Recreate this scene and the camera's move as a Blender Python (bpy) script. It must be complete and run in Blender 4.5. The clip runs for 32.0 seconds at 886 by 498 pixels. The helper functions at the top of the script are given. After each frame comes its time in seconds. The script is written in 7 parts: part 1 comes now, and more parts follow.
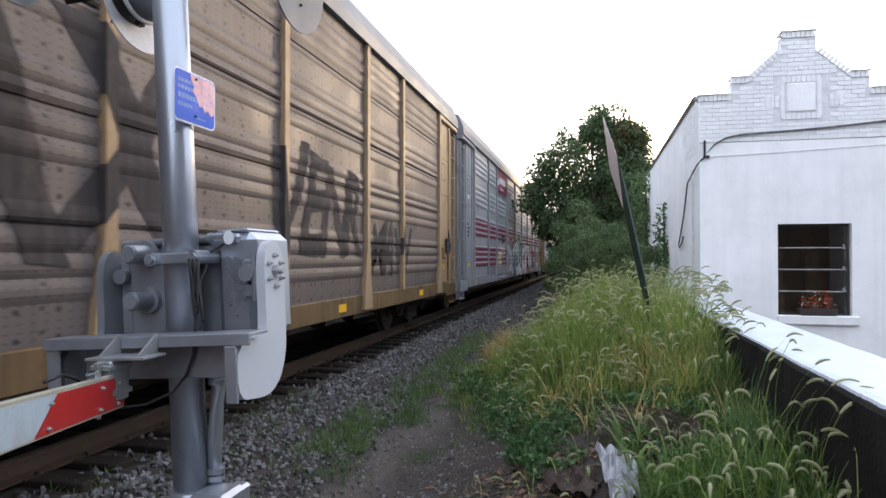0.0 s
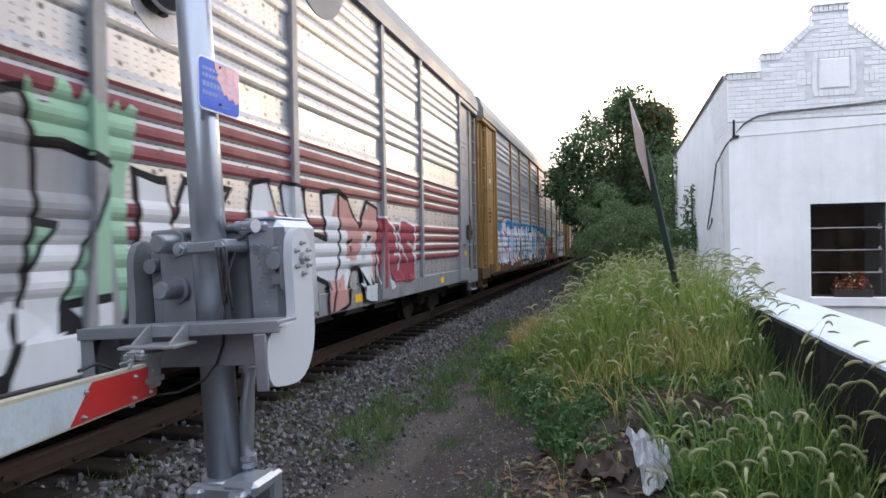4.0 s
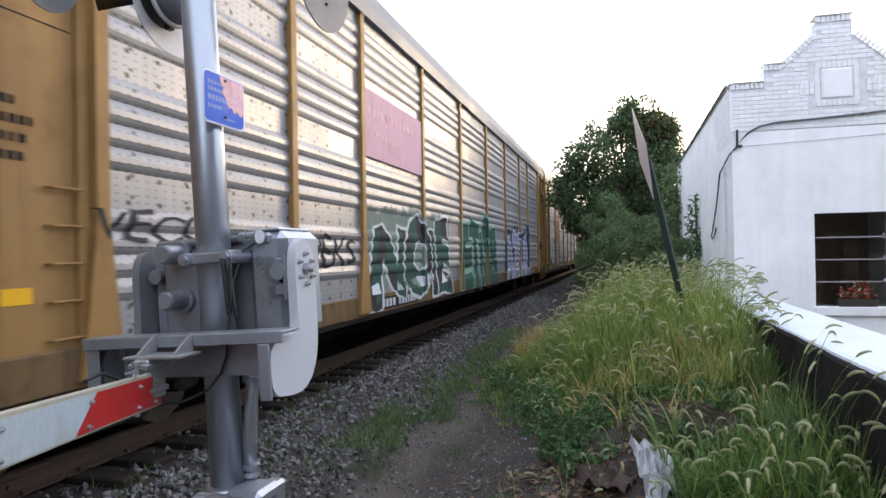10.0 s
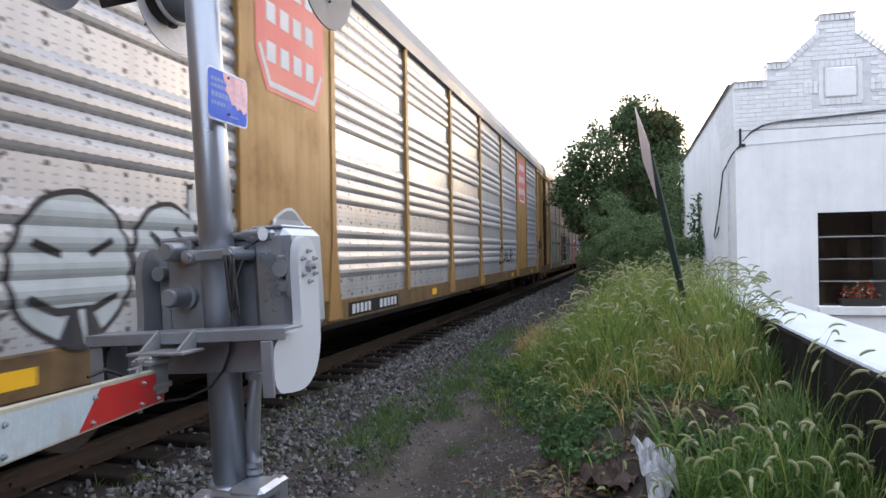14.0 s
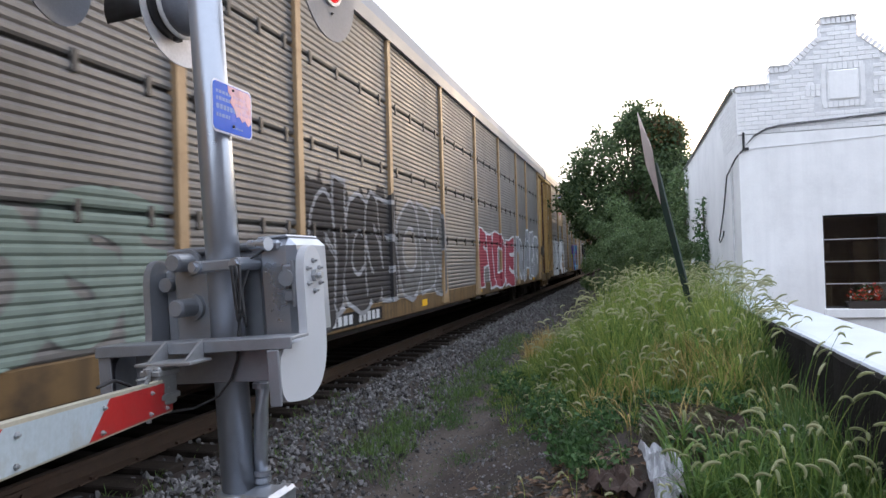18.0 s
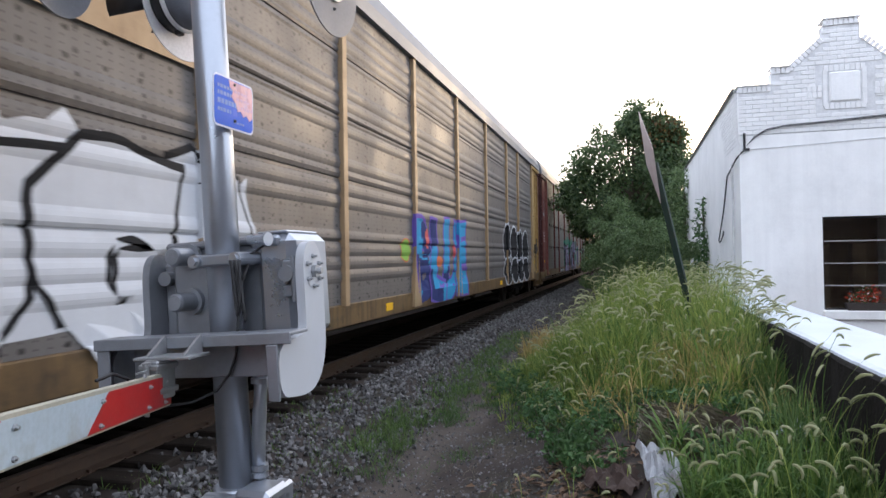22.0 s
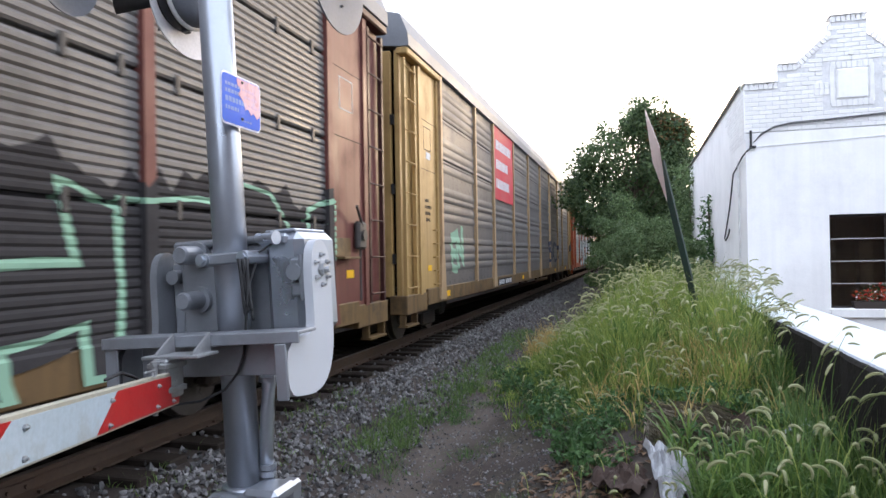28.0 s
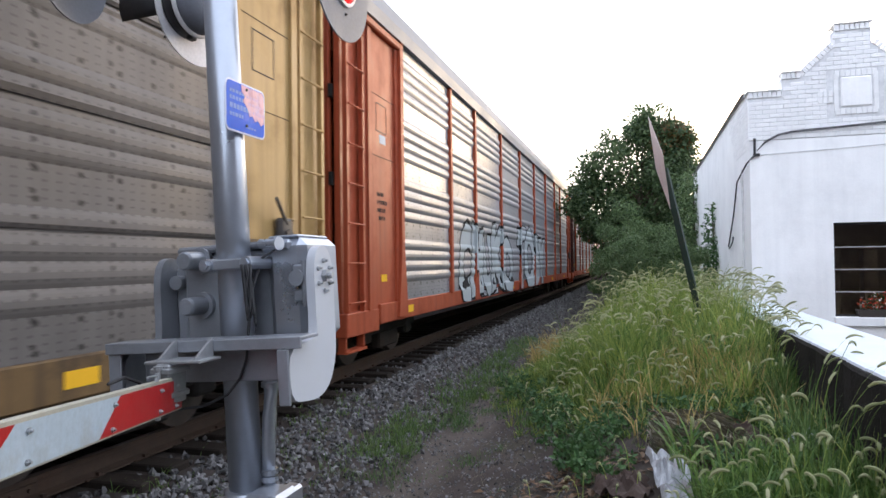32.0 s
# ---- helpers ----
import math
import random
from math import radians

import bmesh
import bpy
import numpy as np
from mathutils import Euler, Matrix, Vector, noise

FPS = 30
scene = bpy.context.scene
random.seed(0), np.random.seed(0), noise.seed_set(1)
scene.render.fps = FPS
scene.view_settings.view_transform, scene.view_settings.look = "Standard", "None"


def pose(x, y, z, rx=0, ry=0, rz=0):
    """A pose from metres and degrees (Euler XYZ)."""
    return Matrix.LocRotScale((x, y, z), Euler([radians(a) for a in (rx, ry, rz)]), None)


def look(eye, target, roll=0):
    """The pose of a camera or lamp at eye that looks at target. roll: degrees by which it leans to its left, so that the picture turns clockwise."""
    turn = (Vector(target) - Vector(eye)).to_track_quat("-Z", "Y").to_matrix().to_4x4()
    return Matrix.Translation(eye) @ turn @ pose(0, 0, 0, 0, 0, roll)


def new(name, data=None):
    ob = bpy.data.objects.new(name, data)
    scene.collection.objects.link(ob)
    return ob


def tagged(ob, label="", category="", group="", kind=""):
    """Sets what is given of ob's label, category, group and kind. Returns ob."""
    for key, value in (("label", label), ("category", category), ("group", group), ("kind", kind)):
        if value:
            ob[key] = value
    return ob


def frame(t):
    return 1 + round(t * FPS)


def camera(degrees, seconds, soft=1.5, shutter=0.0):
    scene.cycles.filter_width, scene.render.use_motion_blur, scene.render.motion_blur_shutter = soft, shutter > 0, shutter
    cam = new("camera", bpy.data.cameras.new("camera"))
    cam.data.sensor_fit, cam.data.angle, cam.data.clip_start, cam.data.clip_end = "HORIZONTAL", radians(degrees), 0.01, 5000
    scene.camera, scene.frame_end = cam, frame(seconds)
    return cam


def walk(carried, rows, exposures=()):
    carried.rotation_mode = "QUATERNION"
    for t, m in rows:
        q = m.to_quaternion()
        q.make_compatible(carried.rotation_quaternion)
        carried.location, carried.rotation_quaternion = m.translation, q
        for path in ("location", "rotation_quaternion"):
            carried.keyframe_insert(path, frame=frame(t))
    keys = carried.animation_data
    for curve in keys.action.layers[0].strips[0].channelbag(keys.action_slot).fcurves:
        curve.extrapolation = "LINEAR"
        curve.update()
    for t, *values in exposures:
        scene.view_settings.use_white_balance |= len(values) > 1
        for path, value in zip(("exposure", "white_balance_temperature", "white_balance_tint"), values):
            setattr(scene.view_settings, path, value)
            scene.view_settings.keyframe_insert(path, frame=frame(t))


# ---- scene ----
cam = camera(66.73, 32.0, soft=1.5, shutter=0.2)
PATH = [
    (0, pose(0.006, -0.008, 1.625, 90.724, 0.018, 12.628)),
    (0.5, pose(0.001, -0.015, 1.629, 90.730, 0.417, 12.665)),
    (1, pose(-0.002, -0.020, 1.625, 90.640, 0.525, 12.972)),
    (1.5, pose(0.003, -0.020, 1.625, 90.471, 0.521, 13.437)),
    (2, pose(0.002, -0.014, 1.620, 90.327, 0.251, 13.845)),
    (2.5, pose(-0.006, -0.001, 1.621, 90.071, 0.179, 14.166)),
    (3, pose(-0.009, 0.006, 1.616, 89.903, 0.583, 14.439)),
    (3.5, pose(-0.012, 0.015, 1.616, 89.741, 0.809, 14.631)),
    (5.5, pose(-0.015, 0.021, 1.617, 89.563, 1.206, 14.596)),
    (6, pose(-0.012, 0.012, 1.617, 89.652, 1.306, 14.557)),
    (6.5, pose(-0.003, 0.005, 1.617, 89.755, 1.259, 14.564)),
    (7, pose(-0.005, 0.005, 1.620, 89.800, 1.101, 14.556)),
    (7.5, pose(-0.004, 0.004, 1.617, 89.934, 0.799, 14.593)),
    (8, pose(-0.005, 0.006, 1.618, 89.970, 0.863, 14.705)),
    (8.5, pose(-0.003, 0.011, 1.621, 90.009, 0.957, 14.945)),
    (9, pose(0.000, 0.001, 1.620, 90.150, 0.959, 15.033)),
    (9.5, pose(0.000, 0.001, 1.620, 90.266, 0.887, 15.094)),
    (10, pose(0.003, -0.003, 1.623, 90.417, 0.954, 15.087)),
    (10.5, pose(0.008, -0.011, 1.623, 90.538, 1.006, 15.137)),
    (11, pose(0.010, -0.011, 1.620, 90.663, 0.926, 15.194)),
    (11.5, pose(0.010, -0.010, 1.619, 90.690, 0.754, 15.280)),
    (12, pose(0.004, -0.005, 1.621, 90.597, 0.500, 15.275)),
    (12.5, pose(0.002, 0.006, 1.615, 90.495, 0.676, 15.263)),
    (13, pose(0.004, 0.004, 1.618, 90.391, 0.779, 15.270)),
    (13.5, pose(-0.001, 0.001, 1.617, 90.361, 0.781, 15.276)),
    (14, pose(-0.001, -0.002, 1.616, 90.340, 0.844, 15.272)),
    (14.5, pose(0.001, -0.019, 1.616, 90.264, 1.052, 15.385)),
    (16.5, pose(0.009, -0.023, 1.615, 90.840, 1.439, 15.933)),
    (17, pose(0.006, -0.021, 1.617, 90.940, 1.337, 15.856)),
    (17.5, pose(0.009, -0.023, 1.615, 90.996, 1.424, 15.791)),
    (18, pose(0.011, -0.023, 1.615, 91.012, 1.606, 15.733)),
    (18.5, pose(0.013, -0.024, 1.615, 90.985, 1.613, 15.680)),
    (19, pose(0.011, -0.021, 1.613, 90.961, 1.528, 15.656)),
    (19.5, pose(0.010, -0.022, 1.616, 90.917, 1.292, 15.652)),
    (20, pose(0.008, -0.025, 1.617, 90.907, 1.175, 15.618)),
    (20.5, pose(0.013, -0.025, 1.612, 90.942, 1.094, 15.678)),
    (21, pose(0.012, -0.022, 1.614, 90.877, 1.020, 15.678)),
    (21.5, pose(0.013, -0.020, 1.614, 90.843, 0.959, 15.708)),
    (22, pose(0.007, -0.022, 1.615, 90.766, 0.941, 15.660)),
    (22.5, pose(0.002, -0.020, 1.616, 90.685, 0.903, 15.560)),
    (23, pose(-0.007, -0.019, 1.612, 90.610, 0.640, 15.575)),
    (23.5, pose(-0.016, -0.018, 1.608, 90.489, 0.597, 15.675)),
    (24, pose(-0.019, -0.009, 1.610, 90.298, 0.789, 15.762)),
    (24.5, pose(-0.018, -0.012, 1.610, 90.172, 0.809, 15.883)),
    (25, pose(-0.016, -0.013, 1.611, 90.142, 0.724, 15.975)),
    (25.5, pose(-0.012, -0.009, 1.613, 90.161, 0.823, 15.863)),
    (27.5, pose(-0.017, -0.014, 1.613, 90.411, 0.756, 15.786)),
    (28, pose(-0.016, -0.014, 1.618, 90.587, 0.958, 15.987)),
    (28.5, pose(-0.011, -0.018, 1.619, 90.758, 1.041, 16.197)),
    (29, pose(-0.007, -0.022, 1.620, 90.972, 1.026, 16.303)),
    (29.5, pose(-0.007, -0.023, 1.619, 91.178, 0.882, 16.285)),
    (30, pose(-0.007, -0.027, 1.619, 91.286, 0.755, 16.250)),
    (30.5, pose(-0.009, -0.028, 1.617, 91.322, 0.626, 16.227)),
    (31, pose(-0.009, -0.027, 1.616, 91.304, 0.450, 16.259)),
    (31.5, pose(-0.006, -0.024, 1.614, 91.250, 0.557, 16.354)),
    (32, pose(-0.006, -0.023, 1.618, 91.151, 0.717, 16.308)),
]
walk(cam, PATH, ((0, 0.97), (18, 0.97), (22, 0.98), (24, 1.02), (25, 1.33), (28, 1.33), (29, 1.23), (30, 1.12), (32, 1.1)))

# ---- light: low evening sun behind thin cloud, bright sky ----
world = bpy.data.worlds.new("evening_sky")
scene.world = world
world.use_nodes = True
wt = world.node_tree
sky = wt.nodes.new("ShaderNodeTexSky")
sky.sky_type = "NISHITA"
sky.sun_disc = False
sky.sun_elevation = radians(8.5)
sky.sun_rotation = radians(19)
sky.air_density, sky.dust_density, sky.ozone_density = 1.0, 4.0, 1.0
mix = wt.nodes.new("ShaderNodeMix")
mix.data_type = "RGBA"
mix.inputs[0].default_value = 0.62
mix.inputs[7].default_value = (8.6, 9.3, 11.2, 1)      # thin even cloud
wt.links.new(sky.outputs[0], mix.inputs[6])
wt.links.new(mix.outputs[2], wt.nodes["Background"].inputs[0])
wt.nodes["Background"].inputs[1].default_value = 0.15
sun_data = bpy.data.lights.new("sun", "SUN")
sun_data.energy, sun_data.angle, sun_data.color = 1.1, radians(12), (1.0, 0.76, 0.52)
sun = new("sun", sun_data)
sun.matrix_world = look((16, 47, 7.4), (0, 0, 0))

# ---- plan, in metres: y along the track ----
TRACK_X = -4.99      # centre of the track
RAIL_Z = 0.12        # top of the rails
PITCH = 28.52        # from one car to the next
FRONT = 16.72        # front of the second car when the clip starts
CAR = 29.55          # length that each car's plan spans


def rolled(t):
    """How far the train has rolled towards -y; it gathers speed slowly."""
    return 7.211 * t + 0.00549 * t ** 2 + 0.0000546 * t ** 3


# ---- mesh helpers ----
def mesh_ob(name, bm, material, parent=None, label="", smooth=False):
    me = bpy.data.meshes.new(name)
    bm.to_mesh(me)
    bm.free()
    if smooth:
        for p in me.polygons:
            p.use_smooth = True
    for m in (material if isinstance(material, (list, tuple)) else [material]):
        me.materials.append(m)
    ob = new(name, me)
    if parent is not None:
        ob.parent = parent
    if label:
        tagged(ob, label)
    return ob


def part(name, bm, material, parent, label="", smooth=False):
    return mesh_ob(name, bm, material, parent, label, smooth)


def share(name, src, parent, m):
    ob = new(name, src.data)
    ob.parent = parent
    ob.matrix_local = m
    return ob


def thing(name, m, label, category, group="", kind=""):
    e = new(name)
    e.matrix_world = m
    e.empty_display_size = 0.1
    return tagged(e, label, category, group, kind)


def box(bm, x0, y0, z0, x1, y1, z1, bevel=0.0, m=None):
    r = bmesh.ops.create_cube(bm, size=1)
    vs = r["verts"]
    for v in vs:
        v.co = Vector((x0 + (v.co.x + 0.5) * (x1 - x0), y0 + (v.co.y + 0.5) * (y1 - y0), z0 + (v.co.z + 0.5) * (z1 - z0)))
    if bevel > 0:
        es = list({e for v in vs for e in v.link_edges})
        r = bmesh.ops.bevel(bm, geom=es, offset=bevel, segments=1, affect="EDGES", profile=0.5)
        vs = list({v for f in r["faces"] for v in f.verts})
    if m is not None:
        for v in vs:
            v.co = m @ v.co
    return bm


def boxes(*rows, bevel=0.0):
    bm = bmesh.new()
    for r in rows:
        box(bm, *r, bevel=bevel)
    return bm


def tube(bm, a, b, r0, r1=None, n=12, caps=True):
    a, b = Vector(a), Vector(b)
    r1 = r0 if r1 is None else r1
    q = (b - a).to_track_quat("Z", "Y").to_matrix()
    rings = []
    for c, r in ((a, r0), (b, r1)):
        rings.append([bm.verts.new(c + q @ Vector((r * math.cos(2 * math.pi * i / n), r * math.sin(2 * math.pi * i / n), 0))) for i in range(n)])
    for i in range(n):
        bm.faces.new((rings[0][i], rings[0][(i + 1) % n], rings[1][(i + 1) % n], rings[1][i]))
    if caps:
        bm.faces.new(rings[0][::-1])
        bm.faces.new(rings[1])
    return bm


def tubes(*rows, n=10):
    bm = bmesh.new()
    for r in rows:
        tube(bm, *r, n=n)
    return bm


def cable(bm, pts, r, n=6):
    """A round cable through the points, with shared rings."""
    pts = [Vector(p) for p in pts]
    rings = []
    for i, p in enumerate(pts):
        d = (pts[min(i + 1, len(pts) - 1)] - pts[max(i - 1, 0)]).normalized()
        q = d.to_track_quat("Z", "Y").to_matrix()
        rings.append([bm.verts.new(p + q @ Vector((r * math.cos(2 * math.pi * k / n), r * math.sin(2 * math.pi * k / n), 0))) for k in range(n)])
    for a, b in zip(rings, rings[1:]):
        for k in range(n):
            bm.faces.new((a[k], a[(k + 1) % n], b[(k + 1) % n], b[k]))
    bm.faces.new(rings[0][::-1])
    bm.faces.new(rings[-1])
    return bm


def prism(outline, depth, axis="x"):
    """A flat outline (pairs) given depth along an axis: x: (y, z) pairs; y: (x, z) pairs; z: (x, y) pairs."""
    bm = bmesh.new()
    lo, hi = depth

    def put(u, v, d):
        return {"x": (d, u, v), "y": (u, d, v), "z": (u, v, d)}[axis]
    a = [bm.verts.new(put(u, v, lo)) for u, v in outline]
    b = [bm.verts.new(put(u, v, hi)) for u, v in outline]
    n = len(outline)
    bm.faces.new(a)
    bm.faces.new(b[::-1])
    for i in range(n):
        bm.faces.new((a[i], b[i], b[(i + 1) % n], a[(i + 1) % n]))
    bmesh.ops.recalc_face_normals(bm, faces=bm.faces)
    return bm


def round_rect(x0, y0, x1, y1, r, n=5):
    out = []
    for cx, cy, a0 in ((x1 - r, y1 - r, 0), (x0 + r, y1 - r, 90), (x0 + r, y0 + r, 180), (x1 - r, y0 + r, 270)):
        for k in range(n + 1):
            a = radians(a0 + 90 * k / n)
            out.append((cx + r * math.cos(a), cy + r * math.sin(a)))
    return out


def lathe(profile, n=20):
    """A round body about z from (radius, height) pairs."""
    bm = bmesh.new()
    rings = [[bm.verts.new((r * math.cos(2 * math.pi * k / n), r * math.sin(2 * math.pi * k / n), z)) for k in range(n)] for r, z in profile]
    for a, b in zip(rings, rings[1:]):
        for k in range(n):
            bm.faces.new((a[k], a[(k + 1) % n], b[(k + 1) % n], b[k]))
    bm.faces.new(rings[0][::-1])
    bm.faces.new(rings[-1])
    return bm


# ---- materials ----
def material(name, base, rough=0.6, metal=0.0, spread=0.25, scale=3.0, fine=40.0, bump=0.15, stain=None, stain_amount=0.4,
             stain_scale=1.2, streak=0.0, per_ob=0.0, stretch=(1, 1, 1), dots=None, spec=0.5, backlit=0.0, speck=0.3):
    """Two scales of tone, an optional stain colour, optional streaks running down, optional rows of small dark holes."""
    m = bpy.data.materials.new(name)
    m.use_nodes = True
    nt = m.node_tree
    N, L = nt.nodes, nt.links
    bsdf = N["Principled BSDF"]
    tc = N.new("ShaderNodeTexCoord")
    mp = N.new("ShaderNodeMapping")
    mp.inputs["Scale"].default_value = stretch
    L.new(tc.outputs["Object"], mp.inputs[0])
    vec = mp.outputs[0]
    if per_ob:
        oi = N.new("ShaderNodeObjectInfo")
        ad = N.new("ShaderNodeVectorMath")
        mu = N.new("ShaderNodeMath")
        mu.operation = "MULTIPLY"
        mu.inputs[1].default_value = 37.0
        L.new(oi.outputs["Random"], mu.inputs[0])
        L.new(vec, ad.inputs[0])
        L.new(mu.outputs[0], ad.inputs[1])
        vec = ad.outputs[0]

    def noise_tex(s, detail=5.0, v=None, rough_=0.6):
        n = N.new("ShaderNodeTexNoise")
        n.inputs["Scale"].default_value, n.inputs["Detail"].default_value, n.inputs["Roughness"].default_value = s, detail, rough_
        L.new(vec if v is None else v, n.inputs["Vector"])
        return n.outputs["Fac"]

    def mix(fac, a, b, mode="MIX"):
        x = N.new("ShaderNodeMix")
        x.data_type, x.blend_type = "RGBA", mode
        for sock, val in ((x.inputs[0], fac), (x.inputs[6], a), (x.inputs[7], b)):
            if isinstance(val, (int, float)):
                sock.default_value = val
            elif isinstance(val, tuple):
                sock.default_value = (*val[:3], 1)
            else:
                L.new(val, sock)
        return x.outputs[2]

    def ramp(fac, lo, hi, a=0.0, b=1.0):
        r = N.new("ShaderNodeMapRange")
        for k, v in zip((1, 2, 3, 4), (lo, hi, a, b)):
            r.inputs[k].default_value = v
        L.new(fac, r.inputs[0])
        return r.outputs[0]
    big, small = noise_tex(scale), noise_tex(fine, 3.0)
    dark, light = tuple(c * (1 - spread) for c in base), tuple(min(1, c * (1 + spread)) for c in base)
    col = mix(ramp(big, 0.3, 0.7), dark, light)
    col = mix(ramp(small, 0.35, 0.7, 0.0, speck), col, tuple(c * 0.6 for c in base))
    if stain:
        col = mix(ramp(noise_tex(stain_scale, 8.0, None, 0.7), 0.5, 0.72, 0.0, stain_amount), col, stain)
    if streak:
        sm = N.new("ShaderNodeMapping")
        sm.inputs["Scale"].default_value = (9, 9, 0.35)
        L.new(vec, sm.inputs[0])
        col = mix(ramp(noise_tex(1.0, 6.0, sm.outputs[0], 0.65), 0.45, 0.75, 0.0, streak), col, stain or tuple(c * 0.4 for c in base))
    if per_ob:
        col = mix(1.0, col, mix(oi.outputs["Random"], (1 - per_ob,) * 3, (1 + per_ob,) * 3), "MULTIPLY")
    if dots:
        sx = N.new("ShaderNodeSeparateXYZ")
        L.new(tc.outputs["Object"], sx.inputs[0])
        for du, dv, rad, oz in dots:
            ds = []
            sh = N.new("ShaderNodeMath")
            sh.operation = "SUBTRACT"
            sh.inputs[1].default_value = oz
            L.new(sx.outputs[2], sh.inputs[0])
            for out, step in ((sx.outputs[1], du), (sh.outputs[0], dv)):
                a = N.new("ShaderNodeMath")
                a.operation = "PINGPONG"
                a.inputs[1].default_value = step / 2
                L.new(out, a.inputs[0])
                ds.append(a.outputs[0])
            cmb = N.new("ShaderNodeCombineXYZ")
            L.new(ds[0], cmb.inputs[0])
            L.new(ds[1], cmb.inputs[1])
            ln = N.new("ShaderNodeVectorMath")
            ln.operation = "LENGTH"
            L.new(cmb.outputs[0], ln.inputs[0])
            col = mix(ramp(ln.outputs["Value"], rad * 0.8, rad * 1.2, 1.0, 0.0), col, (0.012, 0.011, 0.01))
    L.new(col, bsdf.inputs["Base Color"])
    bsdf.inputs["Metallic"].default_value = metal
    bsdf.inputs["Specular IOR Level"].default_value = spec
    L.new(ramp(big, 0.3, 0.7, max(0.02, rough - 0.1), min(1, rough + 0.1)), bsdf.inputs["Roughness"])
    if bump:
        bp = N.new("ShaderNodeBump")
        bp.inputs["Strength"].default_value = bump
        bp.inputs["Distance"].default_value = 0.01
        L.new(small, bp.inputs["Height"])
        L.new(bp.outputs[0], bsdf.inputs["Normal"])
    if backlit:
        bsdf.inputs["Transmission Weight"].default_value = 0.0
        tl = N.new("ShaderNodeBsdfTranslucent")
        L.new(col, tl.inputs[0])
        mx = N.new("ShaderNodeMixShader")
        mx.inputs[0].default_value = backlit
        L.new(bsdf.outputs[0], mx.inputs[1])
        L.new(tl.outputs[0], mx.inputs[2])
        L.new(mx.outputs[0], N["Material Output"].inputs[0])
    return m


RUST = (0.10, 0.045, 0.022)
GRIME = (0.035, 0.03, 0.026)
MAT = {}
MAT["galv"] = material("galvanised_steel", (0.42, 0.43, 0.44), 0.42, 0.7, 0.15, 6, 60, 0.1, (0.22, 0.22, 0.22), 0.3)
MAT["silver_paint"] = material("silver_paint", (0.42, 0.45, 0.50), 0.33, 0.75, 0.06, 3, 80, 0.02, (0.25, 0.26, 0.27), 0.3, 4.0, speck=0.05)
MAT["white_metal"] = material("white_painted_metal", (0.50, 0.52, 0.55), 0.4, 0.0, 0.04, 3, 80, 0.02, (0.5, 0.48, 0.45), 0.2, 5.0, speck=0.04)
MAT["dark_cable"] = material("black_rubber", (0.02, 0.02, 0.022), 0.6, 0, 0.2, 10, 60, 0.1)
MAT["black_paint"] = material("black_paint", (0.018, 0.018, 0.02), 0.45, 0, 0.2, 6, 60, 0.1)
MAT["rail"] = material("rusty_rail_steel", (0.065, 0.042, 0.03), 0.7, 0.3, 0.3, 5, 50, 0.2, RUST, 0.5)
MAT["rail_head"] = material("worn_rail_head", (0.12, 0.095, 0.08), 0.5, 0.5, 0.15, 5, 60, 0.05)
MAT["tie"] = material("weathered_tie_wood", (0.03, 0.024, 0.02), 0.9, 0, 0.35, 4, 40, 0.5, (0.06, 0.05, 0.042), 0.5, 3.0, per_ob=0.25, spec=0.1)
MAT["stone"] = material("ballast_stone", (0.115, 0.11, 0.108), 0.9, 0, 0.5, 9, 60, 0.3, (0.08, 0.07, 0.06), 0.5, 6.0)
MAT["ground"] = material("dirt_ground", (0.060, 0.049, 0.044), 0.95, 0, 0.35, 1.3, 45, 0.6, (0.055, 0.06, 0.03), 0.6, 0.8, spec=0.1)
MAT["white_wall"] = material("white_painted_masonry", (0.91, 0.905, 0.89), 0.8, 0, 0.05, 1.5, 30, 0.25, (0.5, 0.5, 0.5), 0.25, 1.0, streak=0.12, speck=0.06)
MAT["white_brick"] = material("white_painted_brick", (0.87, 0.865, 0.855), 0.75, 0, 0.05, 4, 60, 0.3, (0.5, 0.47, 0.43), 0.3, 4.0, per_ob=0.05, speck=0.06)
MAT["mortar"] = material("grey_mortar", (0.74, 0.74, 0.74), 0.9, 0, 0.15, 6, 60, 0.3)
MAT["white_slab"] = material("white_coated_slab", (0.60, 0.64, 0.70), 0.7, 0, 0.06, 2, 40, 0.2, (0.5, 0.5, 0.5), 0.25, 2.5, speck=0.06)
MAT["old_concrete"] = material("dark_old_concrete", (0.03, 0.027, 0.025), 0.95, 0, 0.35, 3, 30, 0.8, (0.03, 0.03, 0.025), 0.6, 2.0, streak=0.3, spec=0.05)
MAT["concrete"] = material("grey_concrete", (0.36, 0.35, 0.33), 0.9, 0, 0.15, 4, 50, 0.3, (0.2, 0.19, 0.17), 0.4, 2.0)
MAT["opposite_brick"] = material("dark_red_brick_wall", (0.11, 0.065, 0.05), 0.9, 0, 0.3, 2, 30, 0.4, (0.05, 0.04, 0.035), 0.4, 1.5)


# ---- writing: outlines of single letters, kept as flat meshes ----
GLYPHS = {}
EDGE = 0.034         # how far a sprayed outline swells past its letter


